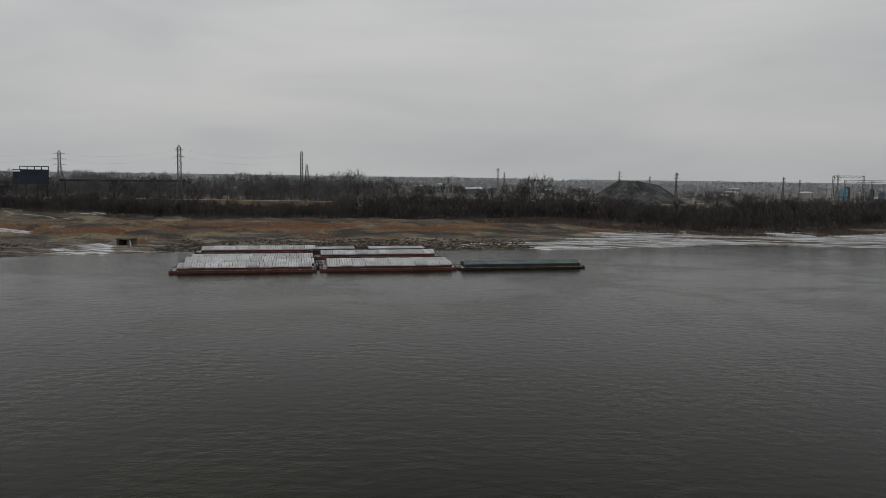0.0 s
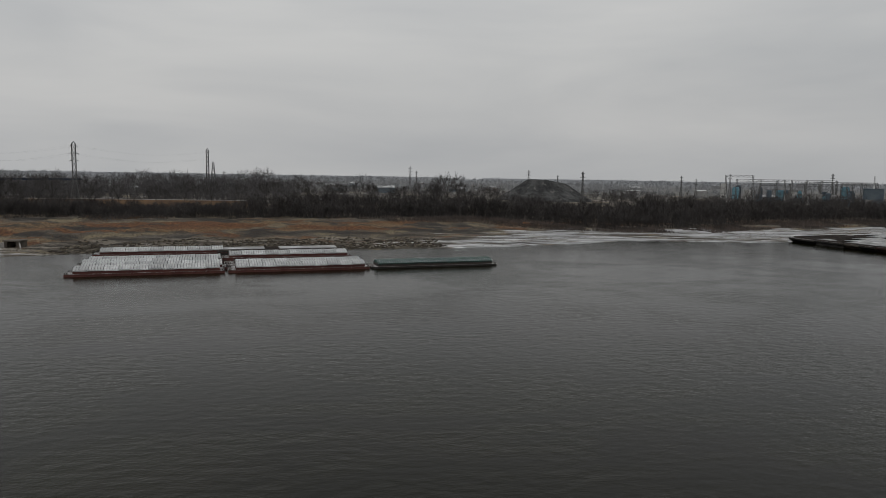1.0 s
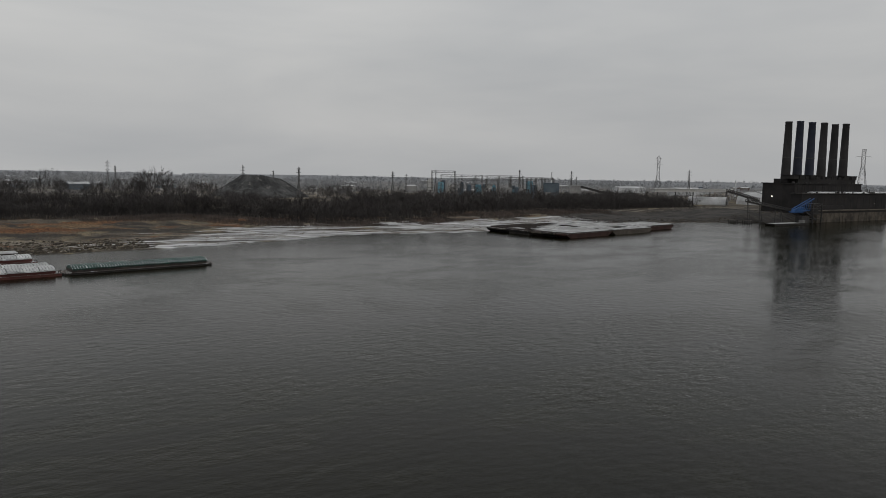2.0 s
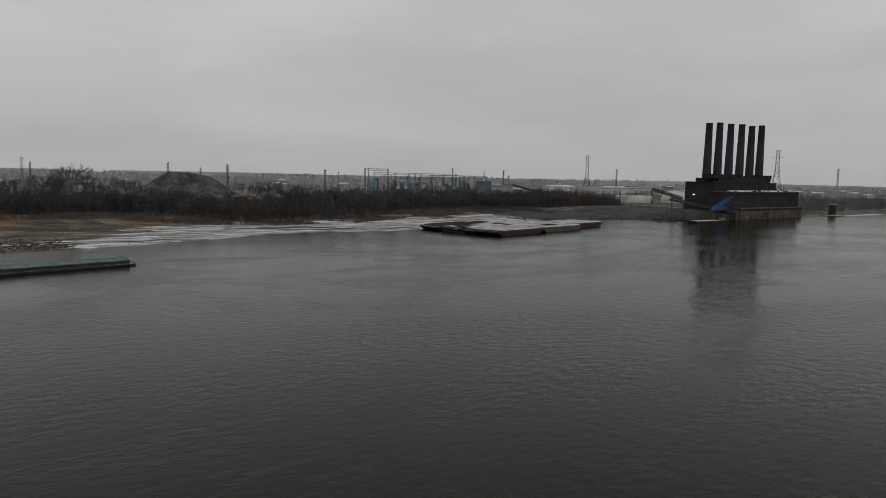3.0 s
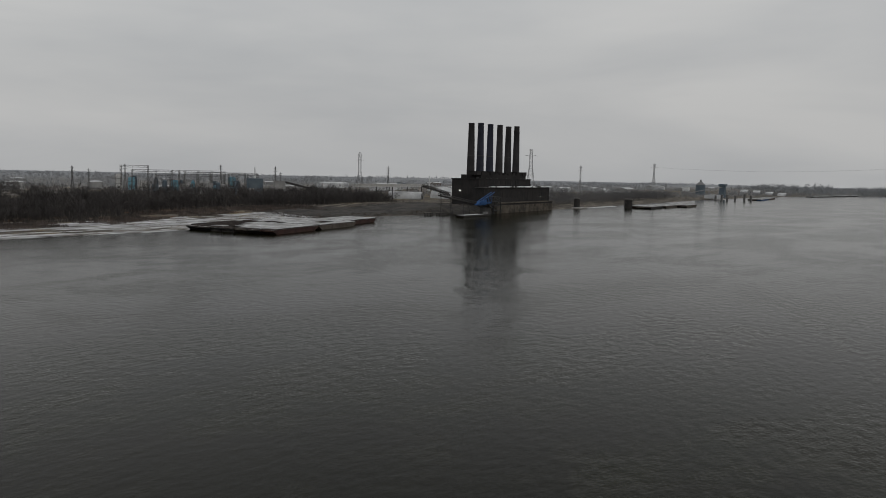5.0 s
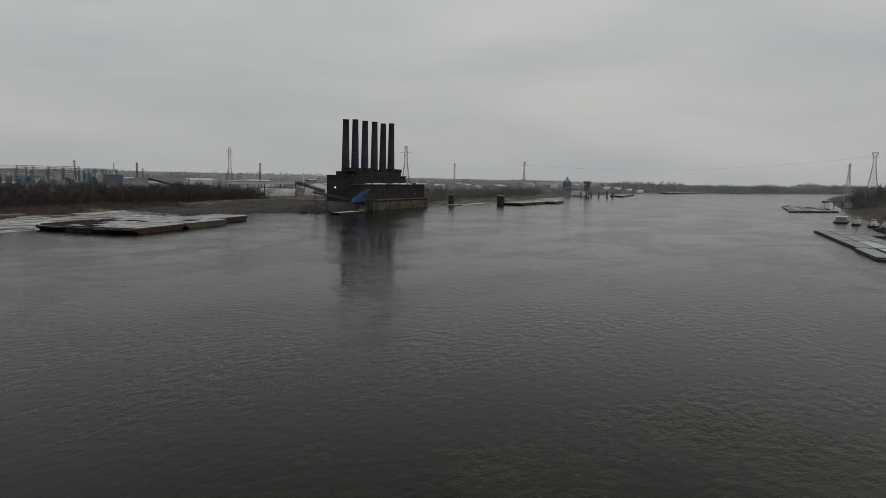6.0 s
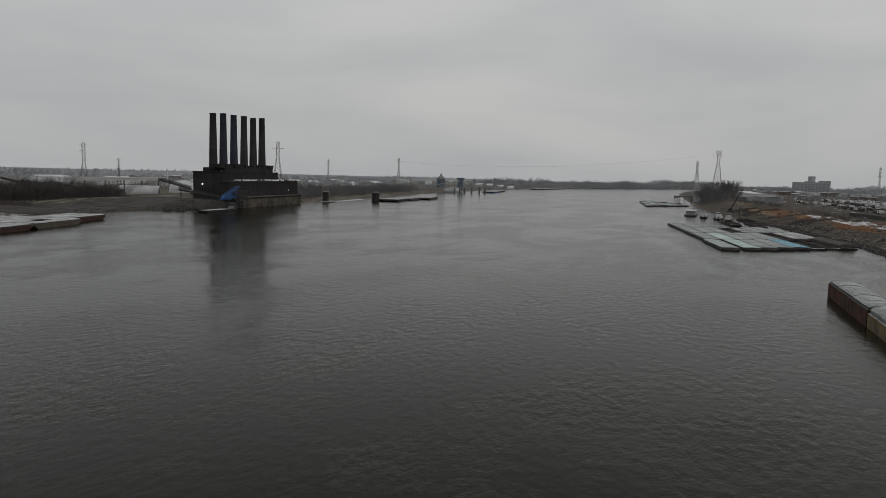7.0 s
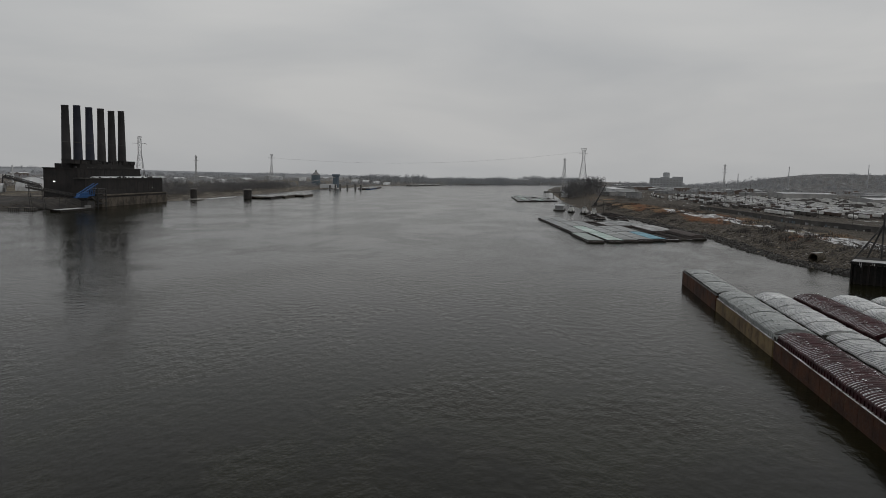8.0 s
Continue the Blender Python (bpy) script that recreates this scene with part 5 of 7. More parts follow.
    part("floodlight", Shape().box(806.0, 806.8, 448.7, 448.92, 17.6, 18.2), LAMP_GLOW, p, "small lit lamp on the wall")
    part("roof_plant", Shape().box(812, 819, 470, 478, 29.4, 33.2).bar((822, 466, 29.4), (822, 466, 34.0), 0.5).bar((826, 466, 29.4), (826, 466, 33.5), 0.5).box(815, 829, 464, 465, 29.4, 30.6), STEEL_DARK, p)
    return p


power_station()

# river wall below the station
wharf = thing("river_wall", "stained concrete river wall below the power station", "wharf", 684.5, 437.0, 0, 3.4, kind="structure")
part("wall", Shape().box(0, 150, 0, 14, -6, 9.2), CONCRETE, wharf)
part("upper_wall", Shape().box(0.2, 149.8, 0.3, 14, 9.2, 11.2), BRICK_DARK, wharf, "sooty upper course of the wall")
part("coping", Shape().box(-0.4, 150.4, -0.5, 14, 11.2, 12.2), CONCRETE, wharf)
for i in range(10):
    part("buttress", Shape().box(i * 16.3 + 1.0, i * 16.3 + 2.0, -0.25, 0, -4, 9.2), CONCRETE, wharf)
for i in range(12):
    part("fender", Shape().bar((6 + i * 12.4, -0.5, -3), (6 + i * 12.4, -0.5, 5.5), 0.35, n=6), STEEL_DARK, wharf)
part("gallery", Shape().box(-2, 152, 8, 13, 12.2, 17.0), BRICK_DARK, wharf, "dark lean-to along the top of the wall")
slope = Shape()
for i in range(19):
    u = -78 + 78 * i / 18
    for k in range(7):
        v = k / 6
        lift = 0.9 * wave(u, 9 * v, 0.17, 103) * math.sin(math.pi * v)
        slope.v.append((u, -2 + 26 * v, -2.5 + 11.5 * v ** 0.8 + lift))
slope.f += [(i * 7 + k, (i + 1) * 7 + k, (i + 1) * 7 + k + 1, i * 7 + k + 1) for i in range(18) for k in range(6)]
part("rubble_slope", slope, CINDER, wharf, "dark slope of cinders and rubble beside the wall")

# coal unloader: conveyor gallery, blue boom and tower
conv = thing("conveyor", "long dark inclined conveyor gallery running down to the river", "conveyor", 0, 0, 0)
for p0, p1, nm in (((582, 442, 21.0), (676, 438, 7.2), "gallery"), ((577, 460, 30.0), (606, 447, 21.5), "gallery")):
    s = Shape()
    a, b = Vector(p0), Vector(p1)
    n = 16
    for i in range(n):
        q0, q1 = a.lerp(b, i / n), a.lerp(b, (i + 1) / n)
        for dy in (-1.5, 1.5):
            o = Vector((0, dy, 0))
            s.bar(q0 + o, q1 + o, 0.4).bar(q0 + o + Vector((0, 0, 2.6)), q1 + o + Vector((0, 0, 2.6)), 0.4)
            s.bar(q0 + o, q1 + o + Vector((0, 0, 2.6)), 0.28).bar(q0 + o, q0 + o + Vector((0, 0, 2.6)), 0.28)
    part("truss", s, STEEL_DARK, conv)
    deck = Shape()
    deck.add([a + Vector((0, -1.4, 0.3)), a + Vector((0, 1.4, 0.3)), b + Vector((0, 1.4, 0.3)), b + Vector((0, -1.4, 0.3)),
              a + Vector((0, -1.4, 1.3)), a + Vector((0, 1.4, 1.3)), b + Vector((0, 1.4, 1.3)), b + Vector((0, -1.4, 1.3))],
             [(3, 2, 1, 0), (4, 5, 6, 7), (0, 1, 5, 4), (1, 2, 6, 5), (2, 3, 7, 6), (3, 0, 4, 7)])
    part("belt_housing", deck, STEEL_DARK, conv)
for x, zt in ((600, 18.2), (632, 13.4), (582, 26)):
    part("trestle", Shape().bar((x - 2, 438, -4), (x - 0.5, 441, zt), 0.4).bar((x + 2, 438, -4), (x + 0.5, 441, zt), 0.4), STEEL_DARK, conv)

boom = thing("unloader", "bright blue steel coal unloader boom on a dark dock tower", "crane", 0, 0, 0)
bm_ = Shape()
for dy in (-2, 2):
    bm_.bar((638, 431 + dy, 14.2), (666, 431 + dy, 24.6), 0.9).bar((634, 431 + dy, 11.6), (660, 431 + dy, 13.2), 1.1)
    for i in range(7):
        u = i / 6
        bm_.bar((640 + 22 * u, 431 + dy, 14.9 + 7.7 * u), (638 + 22 * u, 431 + dy, 12 + 1.2 * u), 0.35)
part("boom", bm_, STEEL_BLUE, boom, "bright blue boom")
part("hopper", Shape().add([(635, 429, 10.8), (650, 429, 10.8), (650, 433, 10.8), (635, 433, 10.8), (638, 429, 14.0), (652, 429, 16.5), (652, 433, 16.5), (638, 433, 14.0)],
                           [(3, 2, 1, 0), (4, 5, 6, 7), (0, 1, 5, 4), (1, 2, 6, 5), (2, 3, 7, 6), (3, 0, 4, 7)]), STEEL_BLUE, boom, "blue hopper")
for x in (664, 678):
    for y in (428, 438):
        part("tower_leg", Shape().bar((x, y, -4), (x, y, 20), 0.8), STEEL_DARK, boom)
for z in (4, 9, 14, 19):
    part("tower_platform", Shape().box(663.6, 678.4, 427.6, 438.4, z, z + 0.5), STEEL_DARK, boom)
for z in (4, 9, 14):
    part("tower_brace", Shape().bar((664, 427.7, z), (678, 427.7, z + 5), 0.4), STEEL_DARK, boom)
    part("tower_brace", Shape().bar((678, 427.2, z), (664, 427.2, z + 5), 0.4), STEEL_DARK, boom)
part("machine_house", Shape().box(665, 676, 430, 437, 9.5, 13.5).box(664.6, 676.4, 429.6, 437.4, 13.5, 13.9), STEEL_DARK, boom)
part("machine_house", Shape().box(650, 662, 430, 437, 1.0, 7.0).box(649.6, 662.4, 429.6, 437.4, 7.0, 7.3), STEEL_DARK, boom)
part("chute", Shape().bar((656, 431, 12), (672, 430, 3.5), 1.6, 1.2), STEEL_DARK, boom)
for x in (600, 640):
    part("mast", Shape().bar((x, 424, -4), (x, 424, 14 if x == 600 else 9), 0.7, n=8), STEEL_DARK, boom)
dock_b = thing("work_barge", "small low work barge with snowy deck at the unloader", "barge", 618, 423, 0, 2)
part("hull", Shape().extrude_xz([(-28, 1.6), (-27, 0.2), (-24, -1), (24, -1), (27, 0.2), (28, 1.6)], -5, 5), HULL_DARK, dock_b)
part("deckhouse", Shape().box(21, 25, -2, 2, 1.6, 3.8).box(20.7, 25.3, -2.3, 2.3, 3.8, 4.0), WALL_GREY, dock_b)
part("deck_snow", Shape().box(-25, 14, -4, 4, 1.6, 1.9), COVER_SNOW, dock_b, "snow lying on the deck")
for x, y in ((582, 461), (591, 452)):
    pr = thing("old_pier", "dark old timber pier stub at the water's edge", "pier", x, y, 0, -48, "old pier stubs")
    for k in range(6):
        part("pile", Shape().bar((k * 1.6, -1.5, -3), (k * 1.6, -1.5, 3.0 + 0.6 * wave(x, k, 0.9, 81)), 0.6, n=6), STEEL_DARK, pr)
        part("pile", Shape().bar((k * 1.6, 2.0, -3), (k * 1.6, 2.0, 3.0 + 0.6 * wave(x, k + 3, 0.9, 83)), 0.6, n=6), STEEL_DARK, pr)
    part("cap_beam", Shape().box(-0.5, 8.6, -1.9, -1.1, 2.2, 2.9).box(-0.5, 8.6, 1.6, 2.4, 2.2, 2.9), STEEL_DARK, pr)
    part("planking", Shape().box(-0.4, 8.4, -1.7, 2.2, 2.9, 3.1), WOOD, pr, "weathered planking with snow")

# sheds and the white gallery west of the station
gal = thing("conveyor", "long white roofed conveyor gallery on dark legs", "conveyor", 0, 0, 0)
part("gallery_roof", Shape().box(664, 806, 636, 644, 25.4, 28.6).box(663, 807, 635, 645, 28.6, 29.4), PAINT_WHITE, gal)
for i in range(5):
    part("leg", Shape().bar((672 + i * 32, 640, 6), (672 + i * 32, 640, 25.4), 0.9), STEEL_DARK, gal)


def quonset(x, y, length, width, rise, rz, label, material=None, z=None):
    z = ground_z(x, y) - 0.2 if z is None else z
    q = thing("storage_shed", label, "shed", x, y, z, rz, "round-roofed storage sheds")
    s, n, m = Shape(), 14, 12
    for i in range(m + 1):
        for k in range(n + 1):
            a = math.pi * k / n
            r = 1 + (0.012 if i % 2 else 0)
            s.v.append((-length / 2 + length * i / m, -math.cos(a) * width / 2 * r, math.sin(a) * rise * r))
    s.f += [(i * (n + 1) + k, (i + 1) * (n + 1) + k, (i + 1) * (n + 1) + k + 1, i * (n + 1) + k + 1) for i in range(m) for k in range(n)]
    part("shell", s, material or WALL_PALE, q)
    for sg in (-1, 1):
        e = Shape().add([(sg * (length / 2 - 0.3), -math.cos(math.pi * k / n) * width / 2 * 0.98, math.sin(math.pi * k / n) * rise * 0.98) for k in range(n + 1)], [tuple(range(n + 1))])
        part("end_wall", e, WALL_GREY, q)
    part("door", Shape().box(length / 2 - 0.28, length / 2 - 0.1, -3, 3, 0, 5), STEEL_DARK, q)
    return q


quonset(767, 642, 48, 22, 10.5, -62, "pale round-roofed storage shed with a dark door", ROOF_SNOW)
dome = thing("storage_tank", "white snowy storage dome", "tank", 852, 640, 7)
part("shell", Shape().lathe([(19, 0), (19, 7), (17.5, 12), (12, 16.5), (5, 18.6), (0.4, 19)], 28), ROOF_SNOW, dome)
shed(905, 600, 50, 24, 9, 5, "low pale shed with a snowed roof behind the station", WALL_PALE, group="industrial sheds", doors=3)
shed(985, 560, 70, 30, 8, 3, "long low grey shed with a snowed roof", WALL_GREY, group="industrial sheds", doors=4)


# ---- gantries and process plant behind the woods ----
def gantry(x, y, length, top, rz, bays, label):
    z = ground_z(x, y) - 0.2
    g = thing("steel_gantry", label, "gantry", x, y, z, rz, "steel gantries of the switchyard")
    h = top - z
    col = Shape()
    for dx in (-0.9, 0.9):
        col.bar((dx, -0.9, 0), (dx, -0.9, h), 0.42).bar((dx, 0.9, 0), (dx, 0.9, h), 0.42)
    for i in range(8):
        col.bar((-0.9, -0.9, h * i / 8), (0.9, -0.9, h * (i + 1) / 8), 0.28).bar((0.9, 0.9, h * i / 8), (-0.9, 0.9, h * (i + 1) / 8), 0.28)
    me = col.mesh("column")
    for i in range(bays + 1):
        part("column", me, STEEL, g, at=pose(-length / 2 + length * i / bays, 0, 0))
    beam = Shape()
    for zz in (h - 0.3, h - 2.8):
        for yy in (-0.9, 0.9):
            beam.bar((-length / 2, yy, zz), (length / 2, yy, zz), 0.42)
    n = bays * 5
    for i in range(n):
        beam.bar((-length / 2 + length * i / n, -0.9, h - 2.8), (-length / 2 + length * (i + 1) / n, -0.9, h - 0.3), 0.28)
    part("beam", beam, STEEL, g)
    return g


gantry(520, 915, 34, 48.0, -35, 1, "tall dark steel switchyard gantry")
gantry(545, 905, 60, 42.5, -32, 2, "dark steel switchyard gantry")
gantry(590, 872, 70, 42.5, -34, 4, "dark steel switchyard gantry with many bays")
gantry(622, 850, 80, 40.5, -34, 5, "dark steel switchyard gantry with many bays")
gantry(600, 890, 110, 37.0, -34, 6, "dark steel switchyard gantry")
gantry(640, 838, 40, 39.5, -34, 3, "dark steel switchyard gantry")
rr = random.Random(12)
for i in range(16):
    x, y = 545 + 105 * i / 16 + rr.uniform(-4, 4), 896 - 70 * i / 16 + rr.uniform(-6, 18)
    h = rr.uniform(8, 22)
    w = rr.uniform(3, 8)
    t = thing("process_tower", "grey-blue process vessel with platforms in the works", "industrial plant", x, y, ground_z(x, y) - 0.2, rr.uniform(-40, -20), "process vessels of the works")
    if i % 3:
        part("vessel", Shape().lathe([(w * 0.5, 0), (w * 0.5, h * 0.9), (w * 0.35, h * 0.97), (0.3, h)], 14), (WALL_PALE, BLUE_DULL, WALL_GREY)[i % 3], t)
    else:
        part("block", Shape().box(-w, w, -w * 0.7, w * 0.7, 0, h * 0.7).box(-w - 0.3, w + 0.3, -w * 0.7 - 0.3, w * 0.7 + 0.3, h * 0.7, h * 0.7 + 0.5), (BLUE_DULL, WALL_PALE)[i % 2], t)
    part("platform", Shape().box(-w * 0.7, w * 0.7, -w * 0.7, w * 0.7, h * 0.45, h * 0.45 + 0.3).bar((w * 0.65, w * 0.65, 0), (w * 0.65, w * 0.65, h), 0.3).bar((-w * 0.65, -w * 0.65, 0), (-w * 0.65, -w * 0.65, h), 0.3), STEEL_DARK, t)
rr = random.Random(14)
for i in range(18):
    x, y = 520 + 130 * i / 18 + rr.uniform(-5, 5), 930 - 88 * i / 18 + rr.uniform(0, 26)
    w, h = rr.uniform(4, 11), rr.uniform(10, 25)
    t = thing("process_block", ("pale", "blue", "grey-blue")[i % 3] + " clad process building with steel platforms in the works", "industrial plant", x, y, ground_z(x, y) - 0.2, -34, "process buildings of the works")
    part("cladding", Shape().box(-w / 2, w / 2, -3, 3, h * 0.25, h).box(-w / 2 + 1, w / 2 - 1, -2, 2, h, h + 2), (CAR_WHITE, COVER_BLUE, BLUE_DULL)[i % 3], t)
    part("frame", Shape().bar((-w / 2, -3.3, 0), (-w / 2, -3.3, h + 3), 0.35).bar((w / 2, -3.3, 0), (w / 2, -3.3, h + 3), 0.35).box(-w / 2, w / 2, -3.5, -3.1, h * 0.5, h * 0.5 + 0.4).box(-w / 2, w / 2, -3.5, -3.1, h * 0.8, h * 0.8 + 0.4), STEEL, t)
    part("door", Shape().box(-1, 1, -3.04, -2.98, h * 0.25, h * 0.25 + 3), STEEL_DARK, t)
shed(652, 828, 22, 16, 24, -34, "tall dull blue steel process building", BLUE_DULL, BLUE_DULL, 0.02, group="works buildings")
shed(745, 885, 16, 14, 20, -30, "narrow pale tower building of the works", WALL_PALE, WALL_GREY, 0.02, group="works buildings")
lean = thing("conveyor", "dark sloping conveyor from the tower building", "conveyor", 0, 0, 0)
part("gallery", Shape().bar((752, 880, 27), (795, 850, 14), 3.2), STEEL_DARK, lean)
part("leg", Shape().bar((785, 857, 7), (785, 857, 17), 1.0), STEEL_DARK, lean)

# dark works far upstream
wk = thing("ore_bridge", "dark blue-black steel works building on stilts", "industrial plant", -402, 692, ground_z(-402, 692), 30)
part("body", Shape().box(-15, 15, -8, 8, 17, 28.5).box(-9, 15.4, -8.4, 8.4, 28.5, 30.2), NAVY, wk)
part("roof", Shape().box(-15.5, 15.5, -8.5, 8.5, 30.2, 30.9), STEEL_DARK, wk)
for x in (-9, -3, 3, 9, 15):
    part("roof_post", Shape().box(x - 0.4, x + 0.4, -8, -7.2, 30.9, 33.4), NAVY, wk)
part("roof_beam", Shape().box(-9.4, 15.4, -8, -7.2, 33.4, 34.2), NAVY, wk)
for x in (-13, -5, 5, 13):
    part("leg", Shape().bar((x, -6, 0), (x, -6, 17), 1.0).bar((x, 6, 0), (x, 6, 17), 1.0), STEEL_DARK, wk)
shed(-432, 672, 26, 18, 16, 30, "dark navy works shed", NAVY, NAVY, 0.05, group="works buildings")
br = thing("pipe_bridge", "long dark pipe bridge on legs behind the woods", "pipe bridge", -330, 735, ground_z(-330, 735), 30)
part("girder", Shape().box(-60, 60, -1.5, 1.5, 19, 21), NAVY, br)
for i in range(6):
    part("leg", Shape().bar((-55 + i * 22, 0, 0), (-55 + i * 22, 0, 20), 1.0), STEEL_DARK, br)

# levee with a pale track along its top
lev = thing("levee", "grassy levee with a pale snowy track along its top", "levee", 0, 650, 0, kind="structure")
part("bank", Shape().add([(-640, -34, 2), (-60, -34, 2), (-95, -5, 15.6), (-640, -5, 15.6), (-95, 6, 15.6), (-640, 6, 15.6), (-60, 34, 2), (-640, 34, 2)], [(0, 1, 2, 3), (3, 2, 4, 5), (5, 4, 6, 7), (1, 6, 4, 2), (0, 3, 5, 7)]), STRAW, lev)
part("track", Shape().box(-640, -96, -3.2, 3.0, 15.62, 15.9), CONCRETE_PALE, lev, "pale snowy gravel track")

# sheds, tanks and roofs scattered over the plain, many under snow
rr = random.Random(5)
for i in range(46):
    az = rr.uniform(-34, 56)
    r = rr.uniform(1000, 2300)
    if 10 < az < 20 and r < 1150:
        continue
    x, y = r * math.sin(radians(az)), r * math.cos(radians(az))
    if y < north_shore(x) + 320:
        continue
    k = i % 5
    w, d, h = rr.uniform(16, 46), rr.uniform(12, 24), rr.uniform(5, 9)
    wall = (WALL_PALE, WALL_GREY, BLUE_DULL, WALL_BROWN, WALL_GREY)[k]
    lab = ("pale", "grey", "blue-grey", "brown brick", "grey")[k] + " industrial shed with a snow-covered roof on the plain"
    shed(x, y, w, d, h, rr.uniform(-30, 30), lab, wall, ROOF_SNOW, 0.10, group="industrial sheds")
for i, (az, r) in enumerate(((-14.5, 1000), (-5, 1150), (-2, 1250), (22, 1200), (27, 1300), (41, 1250))):
    x, y = r * math.sin(radians(az)), r * math.cos(radians(az))
    tk = thing("storage_tank", "pale round storage tank with a snowy top", "tank", x, y, ground_z(x, y) - 0.2, 0, "storage tanks")
    part("shell", Shape().lathe([(12, 0), (12, 11), (11.6, 11.2)], 24), WALL_PALE, tk)
    part("roof", Shape().lathe([(12.2, 11.2), (6, 12.6), (0.3, 13)], 24), ROOF_SNOW, tk)
for i, (x, y, top) in enumerate(((930, 1180, 48), (1290, 800, 44), (1150, 900, 38))):
    c = thing("chimney", "slim works chimney paled by haze", "chimney", x, y, ground_z(x, y) - 0.2, 0, "works chimneys")
    part("shaft", Shape().lathe([(1.8, 0), (1.1, top - 8), (1.3, top - 7.8), (1.3, top - 7)], 12), WALL_HAZE, c)

rr = random.Random(8)
for i in range(26):
    x, y = rr.uniform(960, 2500), rr.uniform(620, 1150)
    if y < north_shore(x) + 110:
        continue
    shed(x, y, rr.uniform(25, 80), rr.uniform(16, 34), rr.uniform(6, 12), rr.uniform(-25, 25), ("pale", "pale grey")[i % 2] + " riverside shed with a snow-covered roof on the plain", (WALL_HAZE, WALL_PALE)[i % 2], ROOF_SNOW, 0.12, group="industrial sheds")

# far woods on the north plain, line behind line
def band(x0, y0, x1, y1, count, deep, hmin, hmax, w, material, label):
    """A strip of bare woodland between two places; w: how stout its twigs are drawn from afar."""
    spots = []
    nx, ny = -(y1 - y0), x1 - x0
    ln = math.hypot(nx, ny)
    for _ in range(count):
        u, v = RNG.random(), RNG.random() * deep
        x, y = x0 + (x1 - x0) * u + nx / ln * v, y0 + (y1 - y0) * u + ny / ln * v
        lift = 0.85 + 0.55 * wave(x, y, 0.010, 91)
        if wave(x, y, 0.006, 93) < -0.42:
            continue
        h = (hmin + (hmax - hmin) * RNG.random() ** 1.3) * lift
        spots.append((x, y, ground_z(x, y) - 0.4, h, h * (0.8 + 0.4 * RNG.random())))
    v, f = planted(spots, FAR if w > 1.2 else MID)
    return tagged(new("woods", mesh_from("woods", v, f, material)), label, "woods", kind="stuff")


# the woods pale with distance through the haze painted into their bark
band(-900, 700, -60, 700, 1500, 150, 17, 32, 1.0, BARK_HAZE_MID, "tall bare scattered woodland behind the belt")
band(-200, 760, 200, 860, 220, 130, 12, 28, 1.0, BARK_HAZE_MID, "bare scattered woodland on the plain")
band(-1200, 1050, 500, 1250, 1300, 200, 12, 26, 2.0, BARK_HAZE_FAR, "distant line of haze-grey bare woodland")
band(300, 1180, 960, 960, 520, 160, 8, 17, 2.0, BARK_HAZE_FAR, "haze-grey bare woodland round the works")
band(300, 960, 640, 790, 260, 90, 8, 18, 1.0, BARK_HAZE_MID, "bare scrub round the switchyard")
band(640, 830, 900, 690, 240, 60, 9, 18, 1.0, BARK_HAZE_MID, "bare scrub west of the power station")
band(-1500, 1700, 1500, 1500, 1700, 300, 12, 26, 3.0, BARK_HAZE_FAR, "distant line of haze-grey bare woodland")
band(-1900, 2600, 2400, 1900, 1700, 400, 12, 22, 4.5, BARK_HAZE_PALEST, "distant line of haze-grey bare woodland")
band(-2600, 3500, 3600, 2500, 1600, 300, 12, 22, 7.0, BARK_HAZE_PALEST, "distant line of hazy woodland")
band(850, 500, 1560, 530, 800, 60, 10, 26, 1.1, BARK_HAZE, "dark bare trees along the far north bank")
band(900, 640, 2300, 760, 1000, 120, 7, 15, 1.8, BARK_HAZE_FAR, "haze-grey bare woodland beyond the power station")
band(900, 900, 3000, 1000, 1300, 260, 8, 18, 3.0, BARK_HAZE_FAR, "distant haze-grey woodland beyond the power station")
band(1200, 1500, 4000, 1100, 1400, 300, 10, 22, 5.0, BARK_HAZE_PALEST, "hazy distant woodland beyond the power station")
band(836, 468, 905, 474, 80, 34, 4, 11, 0.9, BARK, "dark scrub on the bank beside the river wall")
band(830, 520, 960, 520, 60, 60, 5, 12, 0.9, BARK, "low bare scrub beside the station")
band(640, 606, 715, 612, 70, 22, 8, 15, 0.9, BARK, "dark bare trees below the conveyor gallery")
band(480, 560, 676, 530, 130, 40, 2, 7, 0.9, BARK, "low bare scrub on the open bank")
band(1560, 545, 2500, 470, 600, 90, 8, 17, 2.4, BARK_HAZE_FAR, "haze-grey bare trees along the far north bank")
band(2500, 470, 4300, -450, 2600, 260, 17, 33, 4.0, BARK_HAZE_PALEST, "hazy bare woods where the river bends")

# ---- mooring cells and docks downstream ----
def cell(x, y, r, top, label="dark round sheet-pile mooring cell", material=None):
    c = thing("mooring_cell", label, "mooring cell", x, y, 0, 0, "mooring cells")
    s = Shape()
    n = 40
    for z in (-4, top):
        for i in range(n):
            a = 2 * math.pi * i / n
            q = r * (1 + (0.02 if i % 2 else 0))
            s.v.append((q * math.cos(a), q * math.sin(a), z))
    s.f += [(i, (i + 1) % n, n + (i + 1) % n, n + i) for i in range(n)]
    part("pile_wall", s, material or HULL_DARK, c)
    part("cap", Shape().lathe([(r * 1.03, top - 0.2), (r * 1.03, top + 0.35), (r * 0.9, top + 0.5)], 24), CONCRETE_PALE, c)
    return c


